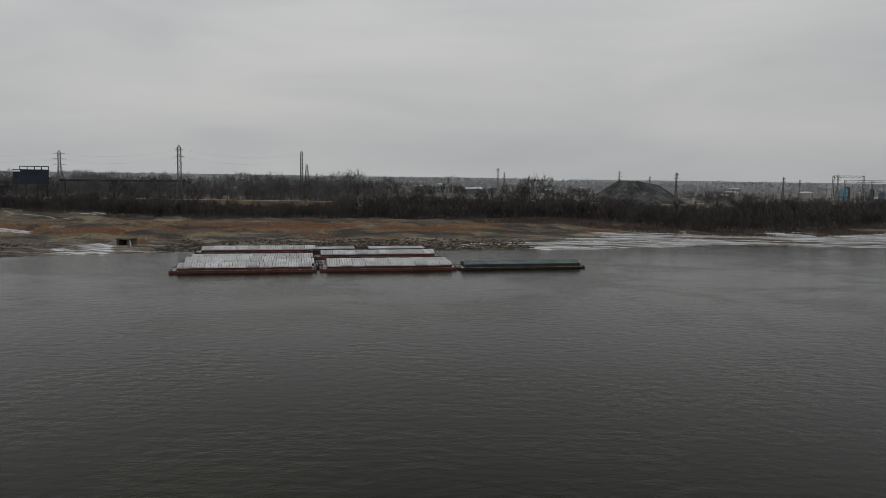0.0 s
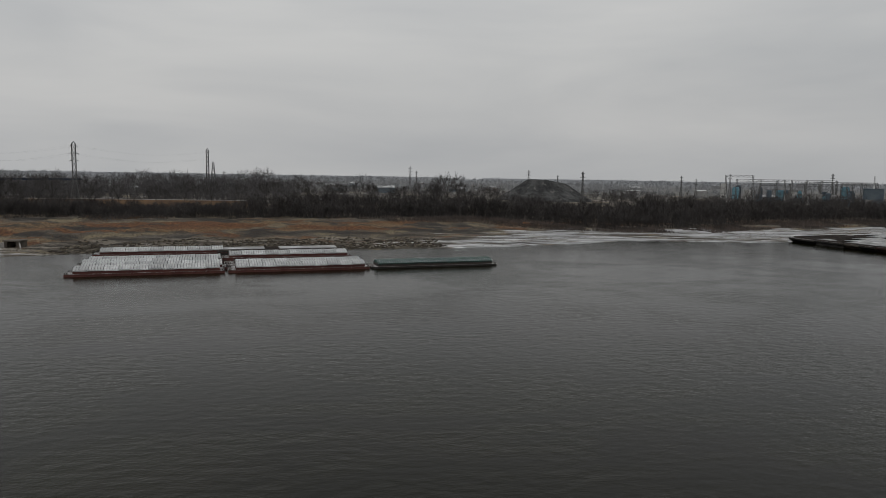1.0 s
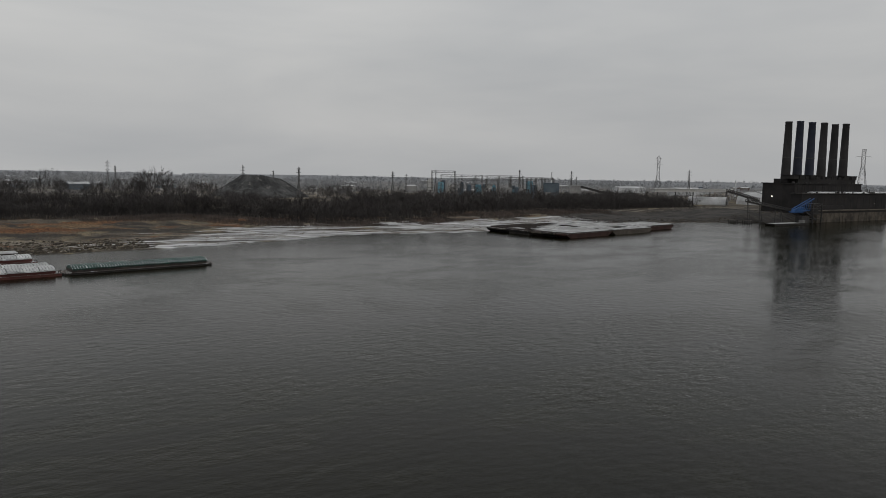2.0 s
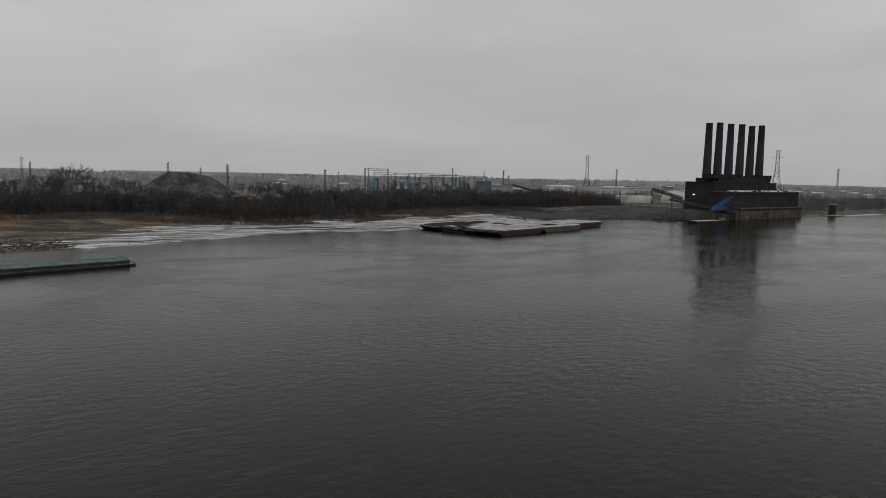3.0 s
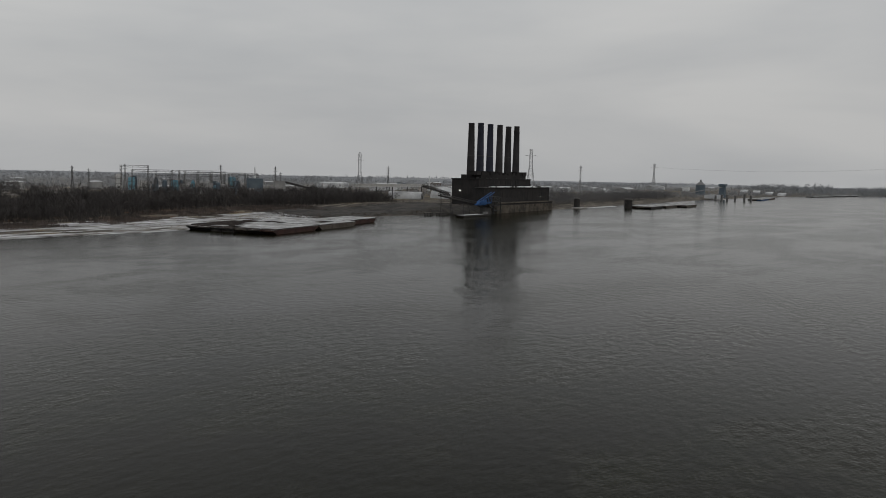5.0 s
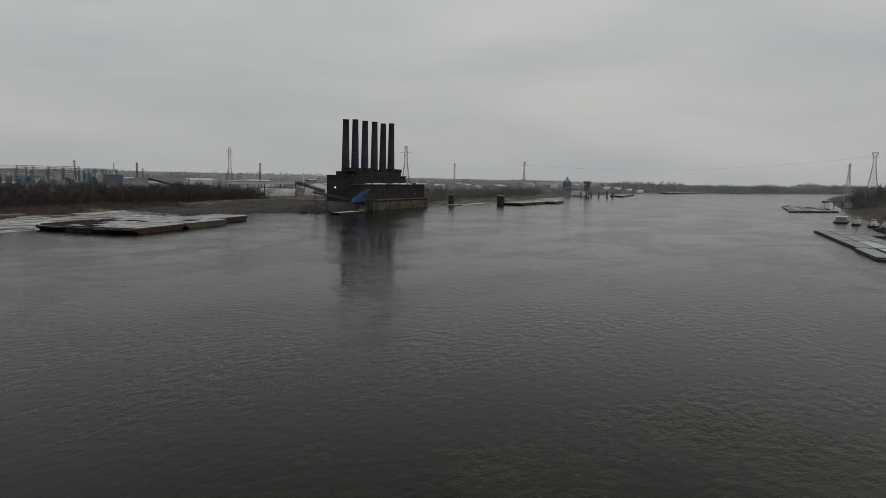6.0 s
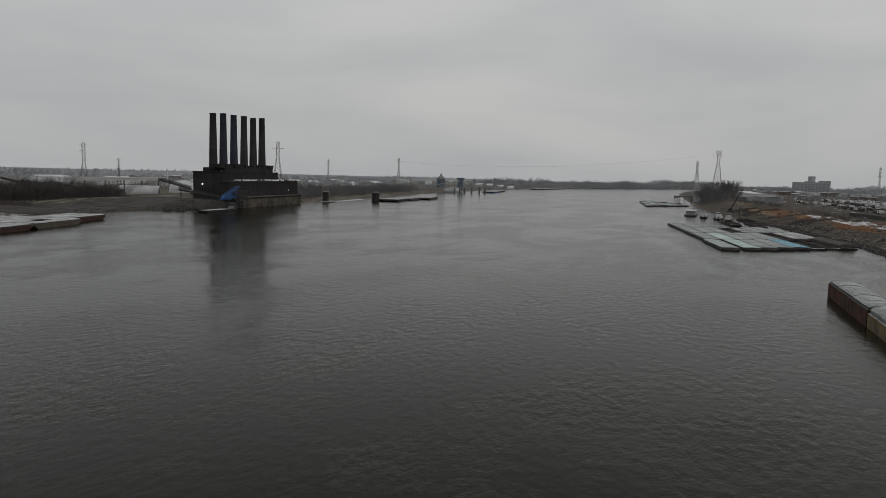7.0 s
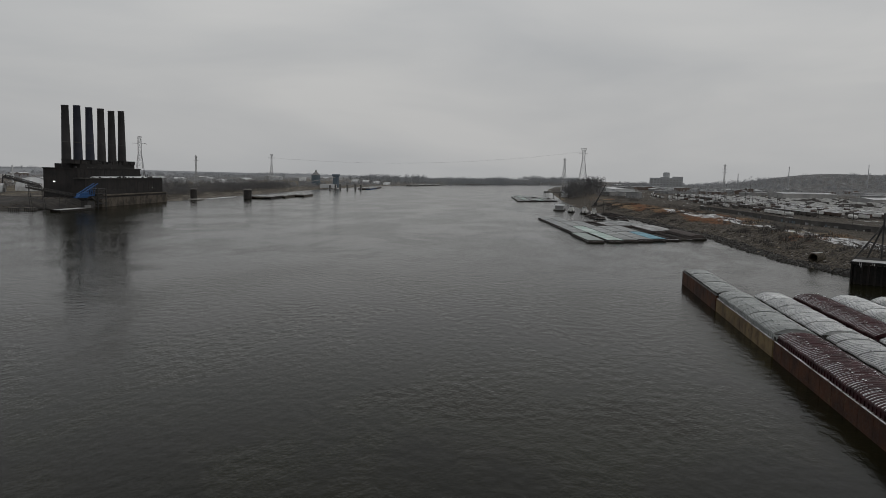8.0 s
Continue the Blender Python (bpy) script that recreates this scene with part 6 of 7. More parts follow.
cell(906, 446, 4.2, 14.4)
cell(985, 403, 5.6, 13.5)
cell(1010, 412, 3.2, 11.5)
# far cells: haze is in their steel colour
for x, y, top in ((1625, 463, 14.5), (1629, 451, 16), (1632, 440, 17), (1636, 424, 15.5), (1641, 406, 19), (1650, 395, 16)):
    cell(x, y, 2.2, top - 3.5, "round sheet-pile mooring cell paled by haze", CELL_HAZE)
pl = thing("dock_platform", "low concrete dock platform at the water", "dock", 902, 440, 0, 3)
part("slab", Shape().box(-14, 14, -6, 6, 0.6, 1.7), CONCRETE_PALE, pl)
for i in range(5):
    part("pile", Shape().bar((-12 + i * 6, -4, -4), (-12 + i * 6, -4, 0.6), 0.8, n=8).bar((-12 + i * 6, 4, -4), (-12 + i * 6, 4, 0.6), 0.8, n=8), WOOD, pl)
ice = Shape()
for i in range(24):
    a = 2 * math.pi * i / 24
    ice.v.append((70 * math.cos(a) * (1 + 0.15 * wave(i, 0, 0.7, 5)), 7 * math.sin(a), 0.12))
ice.f.append(tuple(range(24)))
solo("ice_shelf", ice, ICE, "snowy ice shelf along the shore", "ice", 985, 448, 0.0, 2)
silo = thing("grain_silo", "round grey-blue silo with a conical roof", "silo", 1817, 556, 7)
part("shell", Shape().lathe([(11.5, 0), (11.5, 25)], 28), BLUE_DULL, silo)
part("roof", Shape().lathe([(12, 25), (5, 32), (2.5, 33), (2.5, 37.5), (0.5, 39)], 28), WALL_GREY, silo)
elev = thing("grain_elevator", "riverside grain elevator with a tower and sloping gallery", "elevator", 1720, 475, 3)
part("tower", Shape().box(-6, 6, -6, 6, 0, 28).box(-8, 8, -8, 8, 28, 33), BLUE_DULL, elev)
part("gallery", Shape().bar((-6, 0, 26), (-90, 50, 12), 1.6), WALL_GREY, elev)
part("shed", Shape().box(-70, -20, -8, 20, 0, 8), WALL_HAZE, elev)
for i in range(4):
    quonset(2400, 592 - i * 37, 24, 26, 10, 80, "white round-roofed shed on the far bank", ROOF_SNOW)

# ---- on the north bank ----
out_x, out_y = -176, 388
of = thing("outfall", "concrete box outfall with a dark mouth in the bank", "culvert", out_x, out_y, 0.4, -8)
of.scale = (0.82, 0.82, 0.82)
part("headwall", Shape().box(-4.6, -3.0, -1, 8, -1, 4.0).box(3.0, 4.6, -1, 8, -1, 4.0).box(-5.4, 5.4, -1.6, 8, 4.0, 4.7).box(-3, 3, 7.2, 8, -1, 4.0), CONCRETE, of)
part("wing_wall", Shape().add([(-4.6, -1, -1), (-9.5, -7, -1), (-9.5, -7, 0.6), (-4.6, -1, 3.6), (-5.2, -0.6, -1), (-10.1, -6.6, -1), (-10.1, -6.6, 0.6), (-5.2, -0.6, 3.6)],
                              [(0, 1, 2, 3), (7, 6, 5, 4), (3, 2, 6, 7), (1, 5, 6, 2)]), CONCRETE_PALE, of)
part("wing_wall", Shape().add([(4.6, -1, -1), (8.5, -6, -1), (8.5, -6, 0.6), (4.6, -1, 3.6), (5.2, -0.6, -1), (9.1, -5.6, -1), (9.1, -5.6, 0.6), (5.2, -0.6, 3.6)],
                              [(3, 2, 1, 0), (4, 5, 6, 7), (7, 6, 2, 3), (2, 6, 5, 1)]), CONCRETE_PALE, of)

rr = random.Random(21)
stub = Shape().bar((0, 0, -1), (0, 0, 1.5), 0.6, 0.45, n=7)
me = stub.mesh("pile")
for i in range(26):
    x = 38 + i * 2.8 + rr.uniform(-3.5, 3.5)
    y = north_shore(x) + 1.2 + rr.uniform(-1.2, 2.0)
    o = solo("pile_stump", me, STEEL_DARK, "short black rotten pile stump at the waterline", "pile", x, y, 0.1, 0, "pile stumps along the flats")
    o.scale = (rr.uniform(0.8, 2.6), rr.uniform(0.8, 1.8), rr.uniform(0.25, 0.55))
for i in range(4):
    x = 10 + i * 7.5
    fr = thing("timber_frame", "weathered standing timber frame on the mud bank", "posts", x, north_shore(x) + 22, 1.0, rr.uniform(-10, 10), "timber posts on the bank")
    part("post", Shape().bar((0, 0, -0.5), (0, 0, 3.0), 0.5, n=6), WOOD, fr)
    part("rail", Shape().bar((0, 0, 2.6), (6.8, 0.4, 2.3), 0.35, n=6), WOOD, fr)
log = thing("fallen_tree", "bleached fallen tree lying on the bank", "log", -40, 425, 1.6, 6)
part("trunk", Shape().bar((-9, 0, 0.4), (6, 1, 0.6), 0.5, 0.9, n=7), WOOD, log)
part("branch", Shape().bar((-5, 0, 0.5), (-9, -1, 3.2), 0.25, 0.1, n=5).bar((-7, 0, 0.5), (-4, 0.5, 3.0), 0.22, 0.1, n=5).bar((5, 1, 0.6), (9, 1.5, 2.6), 0.3, 0.1, n=5).bar((4, 1, 0.6), (8, 0, 1.6), 0.25, 0.1, n=5), WOOD, log)


def litter(name, count, spots, size, material, label, category, flat=0.55):
    """Loose angular stones or timbers as one heap of small solids."""
    s = Shape()
    for _ in range(count):
        x, y = spots()
        z = ground_z(x, y)
        r = size * (0.4 + 1.2 * RNG.random() ** 2)
        a = RNG.random() * 6.283
        ex, ey = r * (1 + RNG.random()), r * (0.6 + 0.4 * RNG.random())
        c, sn = math.cos(a), math.sin(a)
        pts = [(-ex, -ey * 0.7, 0), (ex * 0.8, -ey, 0), (ex, ey * 0.8, 0), (-ex * 0.7, ey, 0), (-ex * 0.5, -ey * 0.4, r * flat * 1.6), (ex * 0.5, -ey * 0.3, r * flat * 1.2), (ex * 0.3, ey * 0.5, r * flat * 1.7)]
        s.add([(x + px * c - py * sn, y + px * sn + py * c, z - 0.1 + pz) for px, py, pz in pts],
              [(0, 1, 5, 4), (1, 2, 6, 5), (2, 3, 6), (3, 4, 6), (3, 0, 4), (4, 5, 6)])
    return solo(name, s, material, label, category, kind="stuff")


def north_spot():
    x = -330 + 380 * RNG.random()
    while -222 < x < -150:
        x = -330 + 380 * RNG.random()
    return x, north_shore(x) + 2 + 55 * RNG.random() ** 1.6


litter("rubble", 3400, north_spot, 0.62, ROCK, "loose grey rubble on the north bank", "rubble")
litter("rubble", 1500, north_spot, 0.42, ROCK_TAN, "pale tan stones strewn over the north bank", "rubble")
snags = Shape()
for _ in range(150):
    x, y = north_spot()
    a, ln = RNG.normal() * 0.5, 2 + 6 * RNG.random() ** 2
    x2, y2 = x + ln * math.cos(a), y + ln * math.sin(a)
    snags.bar((x, y, ground_z(x, y) + 0.25), (x2, y2, ground_z(x2, y2) + 0.5), 0.45, 0.2, n=4)
solo("driftwood", snags, WOOD_DARK, "dark wet driftwood stranded along the north bank", "driftwood", kind="stuff")


# cinders and coal dust spread over the bank beside the station
cinder = Shape()
nx, ny = 56, 26
for i in range(nx + 1):
    for k in range(ny + 1):
        x = 452 + 238 * i / nx
        d = 2.5 + (112 + 14 * wave(x, 0, 0.03, 97)) * k / ny
        edge = smooth(i, 0, 8) * smooth(nx - i, 0, 3) * smooth(ny - k, 0, 4)
        y = north_shore(x) + d
        cinder.v.append((x, y, ground_z(x, y) - 0.35 + 0.7 * edge + 0.25 * wave(x, y, 0.15, 99)))
cinder.f += [(i * (ny + 1) + k, (i + 1) * (ny + 1) + k, (i + 1) * (ny + 1) + k + 1, i * (ny + 1) + k + 1) for i in range(nx) for k in range(ny)]
solo("coal_yard", cinder, CINDER, "dark cinder and coal-dust ground beside the power station", "ground", kind="structure")


def plant_spot():
    x = 470 + 215 * RNG.random()
    return x, north_shore(x) + 1 + 34 * RNG.random()


litter("rubble", 900, plant_spot, 0.7, ROCK, "dark rubble on the bank below the power station", "rubble")
thicket("bank_scrub", 42000, 440, 690, lambda x: north_shore(x) + 14, 95, 0.3, 1.1, 0.20, BARK, "dark low scrub on the bank below the power station", "scrub", 1.0, -0.15)
band(480, 476, 680, 470, 110, 14, 1.5, 4.5, 0.6, BARK, "low dark scrub on the bank by the power station")

# ---- south bank: rubble slope, wall, rail yard ----
def south_spot():
    x = 250 + 560 * RNG.random() ** 1.5
    return x, south_shore(x) - 1 - 42 * RNG.random() ** 1.2


litter("riprap", 2500, south_spot, 0.5, ROCK, "broken concrete and riprap strewn down the south bank", "rubble")
def edge_spot():
    x = 250 + 560 * RNG.random() ** 1.4
    return x, south_shore(x) + 0.8 - 9 * RNG.random() ** 1.4


def slab_spot():
    x = 280 + 480 * RNG.random() ** 1.3
    return x, south_shore(x) - 2 - 30 * RNG.random()


litter("wet_stones", 3200, edge_spot, 0.9, ROCK_WET, "dark wet stones along the waterline of the south bank", "rubble")
litter("concrete_slabs", 420, slab_spot, 0.55, CONCRETE_PALE, "broken pale concrete slabs with snow on the south bank", "rubble", 0.25)
drift = Shape()
for _ in range(900):
    x, y = south_spot()
    z = ground_z(x, y)
    a, ln = RNG.random() * 6.283, 1.5 + 4.5 * RNG.random() ** 2
    drift.bar((x, y, z + 0.2), (x + ln * math.cos(a), y + ln * math.sin(a), ground_z(x + ln * math.cos(a), y + ln * math.sin(a)) + 0.35), 0.28, 0.16, n=4)
solo("driftwood", drift, WOOD, "pale driftwood littering the south bank", "driftwood", kind="stuff")

pipe = thing("outfall_pipe", "large dark concrete pipe mouth jutting from the bank", "pipe", 379, -145.5, 1.2, 0)
tube = Shape()
n = 24
for y, r in ((0, 2.5), (0, 2.0), (-9, 2.0), (-9, 2.5)):
    for i in range(n):
        a = 2 * math.pi * i / n
        tube.v.append((r * math.cos(a), y, 2.2 + r * math.sin(a)))
tube.f += [(0 + i, (i + 1) % n, n + (i + 1) % n, n + i) for i in range(n)] + [(n + i, n + (i + 1) % n, 2 * n + (i + 1) % n, 2 * n + i) for i in range(n)]
tube.f += [(3 * n + i, 3 * n + (i + 1) % n, (i + 1) % n, i) for i in range(n)]
part("barrel", tube, ROCK, pipe, at=pose(0, 0, 0, 0, 0, 46))
part("plug", Shape().box(-2.0, 2.0, -8.8, -8.4, 0.2, 4.2), HULL_DARK, pipe, "dark inside of the pipe", at=pose(0, 0, 0, 0, 0, 46))
part("snow_cap", Shape().box(-1.1, 1.1, -8.5, -0.4, 4.62, 4.78), COVER_SNOW, pipe, "snow lying on the pipe", at=pose(0, 0, 0, 0, 0, 46))

# the derrick dock
dk = thing("derrick_dock", "black timber and steel crane dock with snowy deck", "dock", 319, -153, 0, -27)
part("deck", Shape().box(-15, -4, -9, 13, 9.1, 9.4), TIMBER_BLACK, dk)
part("rear_deck", Shape().box(-3.9, 18, -9, 13, 8.1, 8.5), TIMBER_BLACK, dk)
part("deck_snow", Shape().box(-14.6, -4.6, -8.6, 12.6, 9.404, 9.48), COVER_SNOW, dk, "snow lying on the dock deck")
part("fascia", Shape().box(-15.4, -4, 13, 13.4, 8.4, 9.2).box(-15.4, -15, -9, 13, 8.4, 9.2), TIMBER_BLACK, dk)
for i in range(14):
    part("pile", Shape().bar((-14.6 + i * 2.3, 12.6, -5), (-14.6 + i * 2.3, 12.6, 8.4), 0.75, n=8), TIMBER_BLACK, dk)
for i in range(9):
    part("pile", Shape().bar((-14.6, -8 + i * 2.4, -5), (-14.6, -8 + i * 2.4, 8.6), 0.75, n=8), TIMBER_BLACK, dk)
part("bulkhead", Shape().box(-13.8, 15.8, 11.6, 12.0, -5, 8.1).box(-14.0, -13.6, -9, 11.6, -5, 8.1), TIMBER_BLACK, dk)
for i, (u, l) in enumerate(((-3.0, 1.0), (4.4, 0.8), (9.1, 1.8))):
    part("icicles", Shape().box(-15.46, -15.41, u, u + 0.22, 9.0 - l, 9.15).box(-15.46, -15.41, u + 0.6, u + 0.75, 9.0 - l * 0.6, 9.15), SNOW_THIN, dk, "frozen runs of ice down the dock face")
crane = thing("derrick", "dark steel stiff-leg derrick crane standing on the dock", "crane", 333, -156.5, 8.5, 0)
part("mast", Shape().bar((0, 0, 0), (0, 0, 20.5), 0.8, n=8), STEEL_DARK, crane)
for q in ((2.6, 10.0, -0.2), (4.2, 4.0, -0.2), (-9, -4, 0)):
    part("stay_leg", Shape().bar(q, (0, 0, 15.5), 0.65), STEEL_DARK, crane)
part("cross_brace", Shape().bar((1.3, 5.0, 7.4), (2.1, 2.0, 7.4), 0.4).bar((1.3, 5.0, 7.4), (0, 0, 6.0), 0.35), STEEL_DARK, crane)
part("boom", Shape().bar((0, -0.8, 1.5), (-6, -20, 12), 0.8, 0.4).bar((0, -0.8, 3.0), (-6, -20, 12), 0.4), STEEL_DARK, crane)
part("winch_house", Shape().box(-4, 0, -7, -3, 0, 3.2).box(-4.3, 0.3, -7.3, -2.7, 3.2, 3.5), WALL_GREY, crane)

# floodwall with painted patches
wall = thing("floodwall", "long dark concrete floodwall with faded painted patches", "wall", 0, 0, 0, kind="structure")
rr = random.Random(33)
pts = [(330, -246), (420, -243), (500, -238), (540, -226), (580, -212), (640, -208), (700, -206), (760, -201), (834, -194)]
for (x0, y0), (x1, y1) in zip(pts, pts[1:]):
    z = 8.2
    ln, a = math.hypot(x1 - x0, y1 - y0), math.degrees(math.atan2(y1 - y0, x1 - x0))
    seg = part("panel", Shape().box(0, ln - 0.05, -0.4, 0.4, 0, 4.4).box(0, ln - 0.05, -0.55, 0.55, 4.4, 4.7), WALL_SOOT, wall, at=pose(x0, y0, z, 0, 0, a))
    for _ in range(int(ln / 6)):
        u, w, h = rr.uniform(1, ln - 7), rr.uniform(1.0, 4.5), rr.uniform(0.6, 2.6)
        part("painted_patch", Shape().box(u, u + w, 0.4, 0.412, 0.6, 0.6 + h), rr.choice((PAINT_PATCH, HULL_DARK, PAINT_PATCH, BLUE_DULL)), seg)


def track(x0, y0, x1, y1):
    ln, a = math.hypot(x1 - x0, y1 - y0), math.degrees(math.atan2(y1 - y0, x1 - x0))
    t = thing("railway_track", "railway track on snowy grey ballast", "railway", x0, y0, 8.75, a, "yard tracks")
    part("ballast", Shape().extrude_xz([(0, 0), (ln, 0), (ln, 0.45), (0, 0.45)], -2.0, 2.0), BALLAST, t)
    for y in (-0.75, 0.75):
        part("rail", Shape().box(0, ln, y - 0.06, y + 0.06, 0.45, 0.68), RAIL, t)


def railcar_shapes():
    side = [(-8.2, -1.5)]
    for i in range(12):
        x = -7.8 + i * 1.42
        side += [(x - 0.07, -1.5), (x - 0.07, -1.6), (x + 0.07, -1.6), (x + 0.07, -1.5)]
    side.append((8.2, -1.5))
    plan = side + [(-px, -py) for px, py in side]
    n = len(plan)
    body = Shape().add([(px, py, pz) for pz in (1.15, 4.1) for px, py in plan], [tuple(range(n - 1, -1, -1)), tuple(range(n, 2 * n))] + [(i, (i + 1) % n, n + (i + 1) % n, n + i) for i in range(n)])
    roof = Shape().add([(-8.3, -1.55, 4.1), (8.3, -1.55, 4.1), (8.3, 0, 4.45), (-8.3, 0, 4.45), (8.3, 1.55, 4.1), (-8.3, 1.55, 4.1)], [(0, 1, 2, 3), (3, 2, 4, 5), (1, 4, 2), (0, 3, 5)])
    tank = Shape()
    ring = 14
    for x, r in ((-8.0, 0.3), (-7.8, 1.1), (-7.0, 1.5), (7.0, 1.5), (7.8, 1.1), (8.0, 0.3)):
        for i in range(ring):
            tank.v.append((x, r * math.cos(6.2832 * i / ring), 2.75 + r * math.sin(6.2832 * i / ring)))
    tank.f += [(k * ring + i, k * ring + (i + 1) % ring, (k + 1) * ring + (i + 1) % ring, (k + 1) * ring + i) for k in range(5) for i in range(ring)]
    tank.box(-8.2, 8.2, -0.5, 0.5, 0.95, 1.3).box(-0.6, 0.6, -0.6, 0.6, 4.1, 4.7)
    bogie = Shape().box(-1.3, 1.3, -1.1, 1.1, 0.55, 1.1)
    for x in (-0.85, 0.85):
        bogie.box(x - 0.42, x + 0.42, -0.85, -0.7, 0.1, 0.95).box(x - 0.42, x + 0.42, 0.7, 0.85, 0.1, 0.95)
    return body.mesh("car_body"), roof.mesh("car_roof"), tank.mesh("car_tank"), bogie.mesh("bogie")


CAR_BODY, CAR_ROOF, CAR_TANK, CAR_BOGIE = railcar_shapes()


def railcar(x, y, rz, kind_, material, label, z=9.35):
    c = thing("railcar", label, "railcar", x, y, z, rz, "railcars standing in the yard")
    if kind_ == "tank":
        part("tank", CAR_TANK, material, c)
    else:
        part("body", CAR_BODY, material, c)
        part("roof", CAR_ROOF, ROOF_SNOW if kind_ == "snowy" else WALL_GREY, c, "snow on the roof" if kind_ == "snowy" else "")
    for sx in (-5.6, 5.6):
        part("bogie", CAR_BOGIE, RUBBER, c, at=pose(sx, 0, 0))


KINDS = ((CAR_WHITE, "white"), (CAR_WHITE, "white"), (CAR_DARK, "dark"), (CAR_WHITE, "white"), (CAR_WHITE, "white"), (CAR_RUST, "rust-brown"))
rr = random.Random(44)
LINES = [((700, -248), (1240, -232), 0.5), ((690, -272), (1330, -246), 0.8)]
LINES += [((680 + 6 * i, -296 - 12 * i - 0.25 * i * i), (1500, -300 - 13 * i - 0.5 * i * i), 0.86) for i in range(15)]
count = 0
rest = {"white": Shape(), "dark": Shape()}
for line, ((x0, y0), (x1, y1), fill) in enumerate(LINES):
    track(x0, y0, x1, y1)
    n = int((x1 - x0) / 17.6)
    a = math.degrees(math.atan2(y1 - y0, x1 - x0))
    for i in range(n):
        if rr.random() > fill:
            continue
        u = (i + 0.5) / n
        m, word = rr.choice(KINDS)
        if line == 1 and i < 18:
            m, word = CAR_DARK, "dark"
        kind_ = rr.choice(("tank", "plain", "snowy", "snowy", "snowy"))
        x, y = x0 + (x1 - x0) * u, y0 + (y1 - y0) * u
        if count < 280:
            lab = {"tank": f"{word} tank railcar on the yard track", "plain": f"{word} boxcar on the yard track", "snowy": f"{word} boxcar with snow on its roof"}[kind_]
            railcar(x, y, a, kind_, m, lab)
            count += 1
        else:  # the farther rows
            s = rest["white" if m == CAR_WHITE else "dark"]
            c, sn = math.cos(radians(a)), math.sin(radians(a))
            k = len(s.v)
            s.box(-8.2, 8.2, -1.5, 1.5, 1.0, 4.1).box(-7, -4, -1.1, 1.1, 0.1, 1.0).box(4, 7, -1.1, 1.1, 0.1, 1.0).box(-8.3, 8.3, -0.8, 0.8, 4.1, 4.45)
            s.v[k:] = [(x + px * c - py * sn, y + px * sn + py * c, pz + 9.35) for px, py, pz in s.v[k:]]
for word, s in rest.items():
    solo("railcars", s, CAR_WHITE if word == "white" else CAR_DARK, f"far rows of {word} boxcars filling the rail yard", "railcar", kind="stuff")
# a train leading away along the curve
for i in range(16):
    u = i / 15
    x, y = 1250 + 330 * u, -228 - 42 * u * u
    railcar(x, y, -12 * u, "tank" if i % 3 else "plain", (CAR_WHITE, CAR_DARK)[i % 2], ("pale tank railcar on the curving track", "dark railcar on the curving track")[i % 2], z=9.2)


def utility_pole(x, y, h, label="dark wooden utility pole with a crossarm"):
    p = thing("utility_pole", label, "utility pole", x, y, ground_z(x, y) - 0.3, rr.uniform(-15, 15), "utility poles by the rail yard")
    part("post", Shape().bar((0, 0, 0), (0, 0, h), 0.45, 0.3, n=6), BARK, p)
    part("crossarm", Shape().box(-0.12, 0.12, -1.5, 1.5, h - 1.3, h - 1.0), BARK, p)
    return p


for i in range(13):
    utility_pole(470 + i * 62, -224 - 6 * math.sin(i), rr.uniform(13, 17))
for i in range(9):
    utility_pole(640 + i * 95, -310 + rr.uniform(-4, 4), rr.uniform(13, 18))
for x, y, h in ((1054, -313, 39), (900, -262, 24), (1130, -300, 28)):
    lp = thing("light_mast", "tall slim yard light mast", "light mast", x, y, ground_z(x, y) - 0.3, 0, "yard light masts")
    part("mast", Shape().bar((0, 0, 0), (0, 0, h), 0.6, 0.4, n=6), STEEL, lp)
    part("lamp_head", Shape().box(-1.6, 1.6, -0.6, 0.6, h, h + 0.7), STEEL_DARK, lp)

# yard sheds and the town beyond
shed(1408, -512, 118, 40, 12, -70, "long white yard warehouse with a snowed roof", WALL_PALE, ROOF_SNOW, 0.05, group="yard buildings", doors=6)
shed(1210, -560, 90, 40, 9, -60, "white yard warehouse with a snowed roof", WALL_PALE, ROOF_SNOW, 0.06, group="yard buildings", doors=4)
shed(1380, -160, 60, 30, 7, 10, "grey riverside shed with a grey roof", WALL_GREY, WALL_GREY, 0.05, group="yard buildings", doors=3)
shed(1600, -200, 110, 40, 10, 5, "haze-grey riverside warehouse with a snowed roof", WALL_HAZE, ROOF_SNOW, 0.05, group="yard buildings", doors=3)
shed(1250, -180, 50, 26, 10, -8, "dark grey riverside shed", WALL_GREY, WALL_GREY, 0.04, group="yard buildings")
rr = random.Random(55)
for i in range(52):
    r, az = rr.uniform(1700, 2800), rr.uniform(94.5, 121)
    x, y = r * math.sin(radians(az)), r * math.cos(radians(az))
    w, d, h = rr.uniform(25, 90), rr.uniform(16, 36), rr.uniform(5, 9)
    k = i % 4
    shed(x, y, w, d, h, rr.uniform(-40, 40), ("grey town building with a grey roof", "haze-pale grey town building with a grey roof", "grey town building with a snowy roof", "brown town building with a grey roof")[k], (WALL_GREY, WALL_HAZE, WALL_GREY, WALL_BROWN)[k], (ROOF_GREY, ROOF_GREY, ROOF_SNOW, ROOF_GREY)[k], 0.08, group="town buildings")
# haze is put into the mill's colours; its windows stay faint
mill = thing("mill_building", "large haze-grey multi-storey mill building on the skyline", "building", 2556, -476, ground_z(2556, -476), 78)
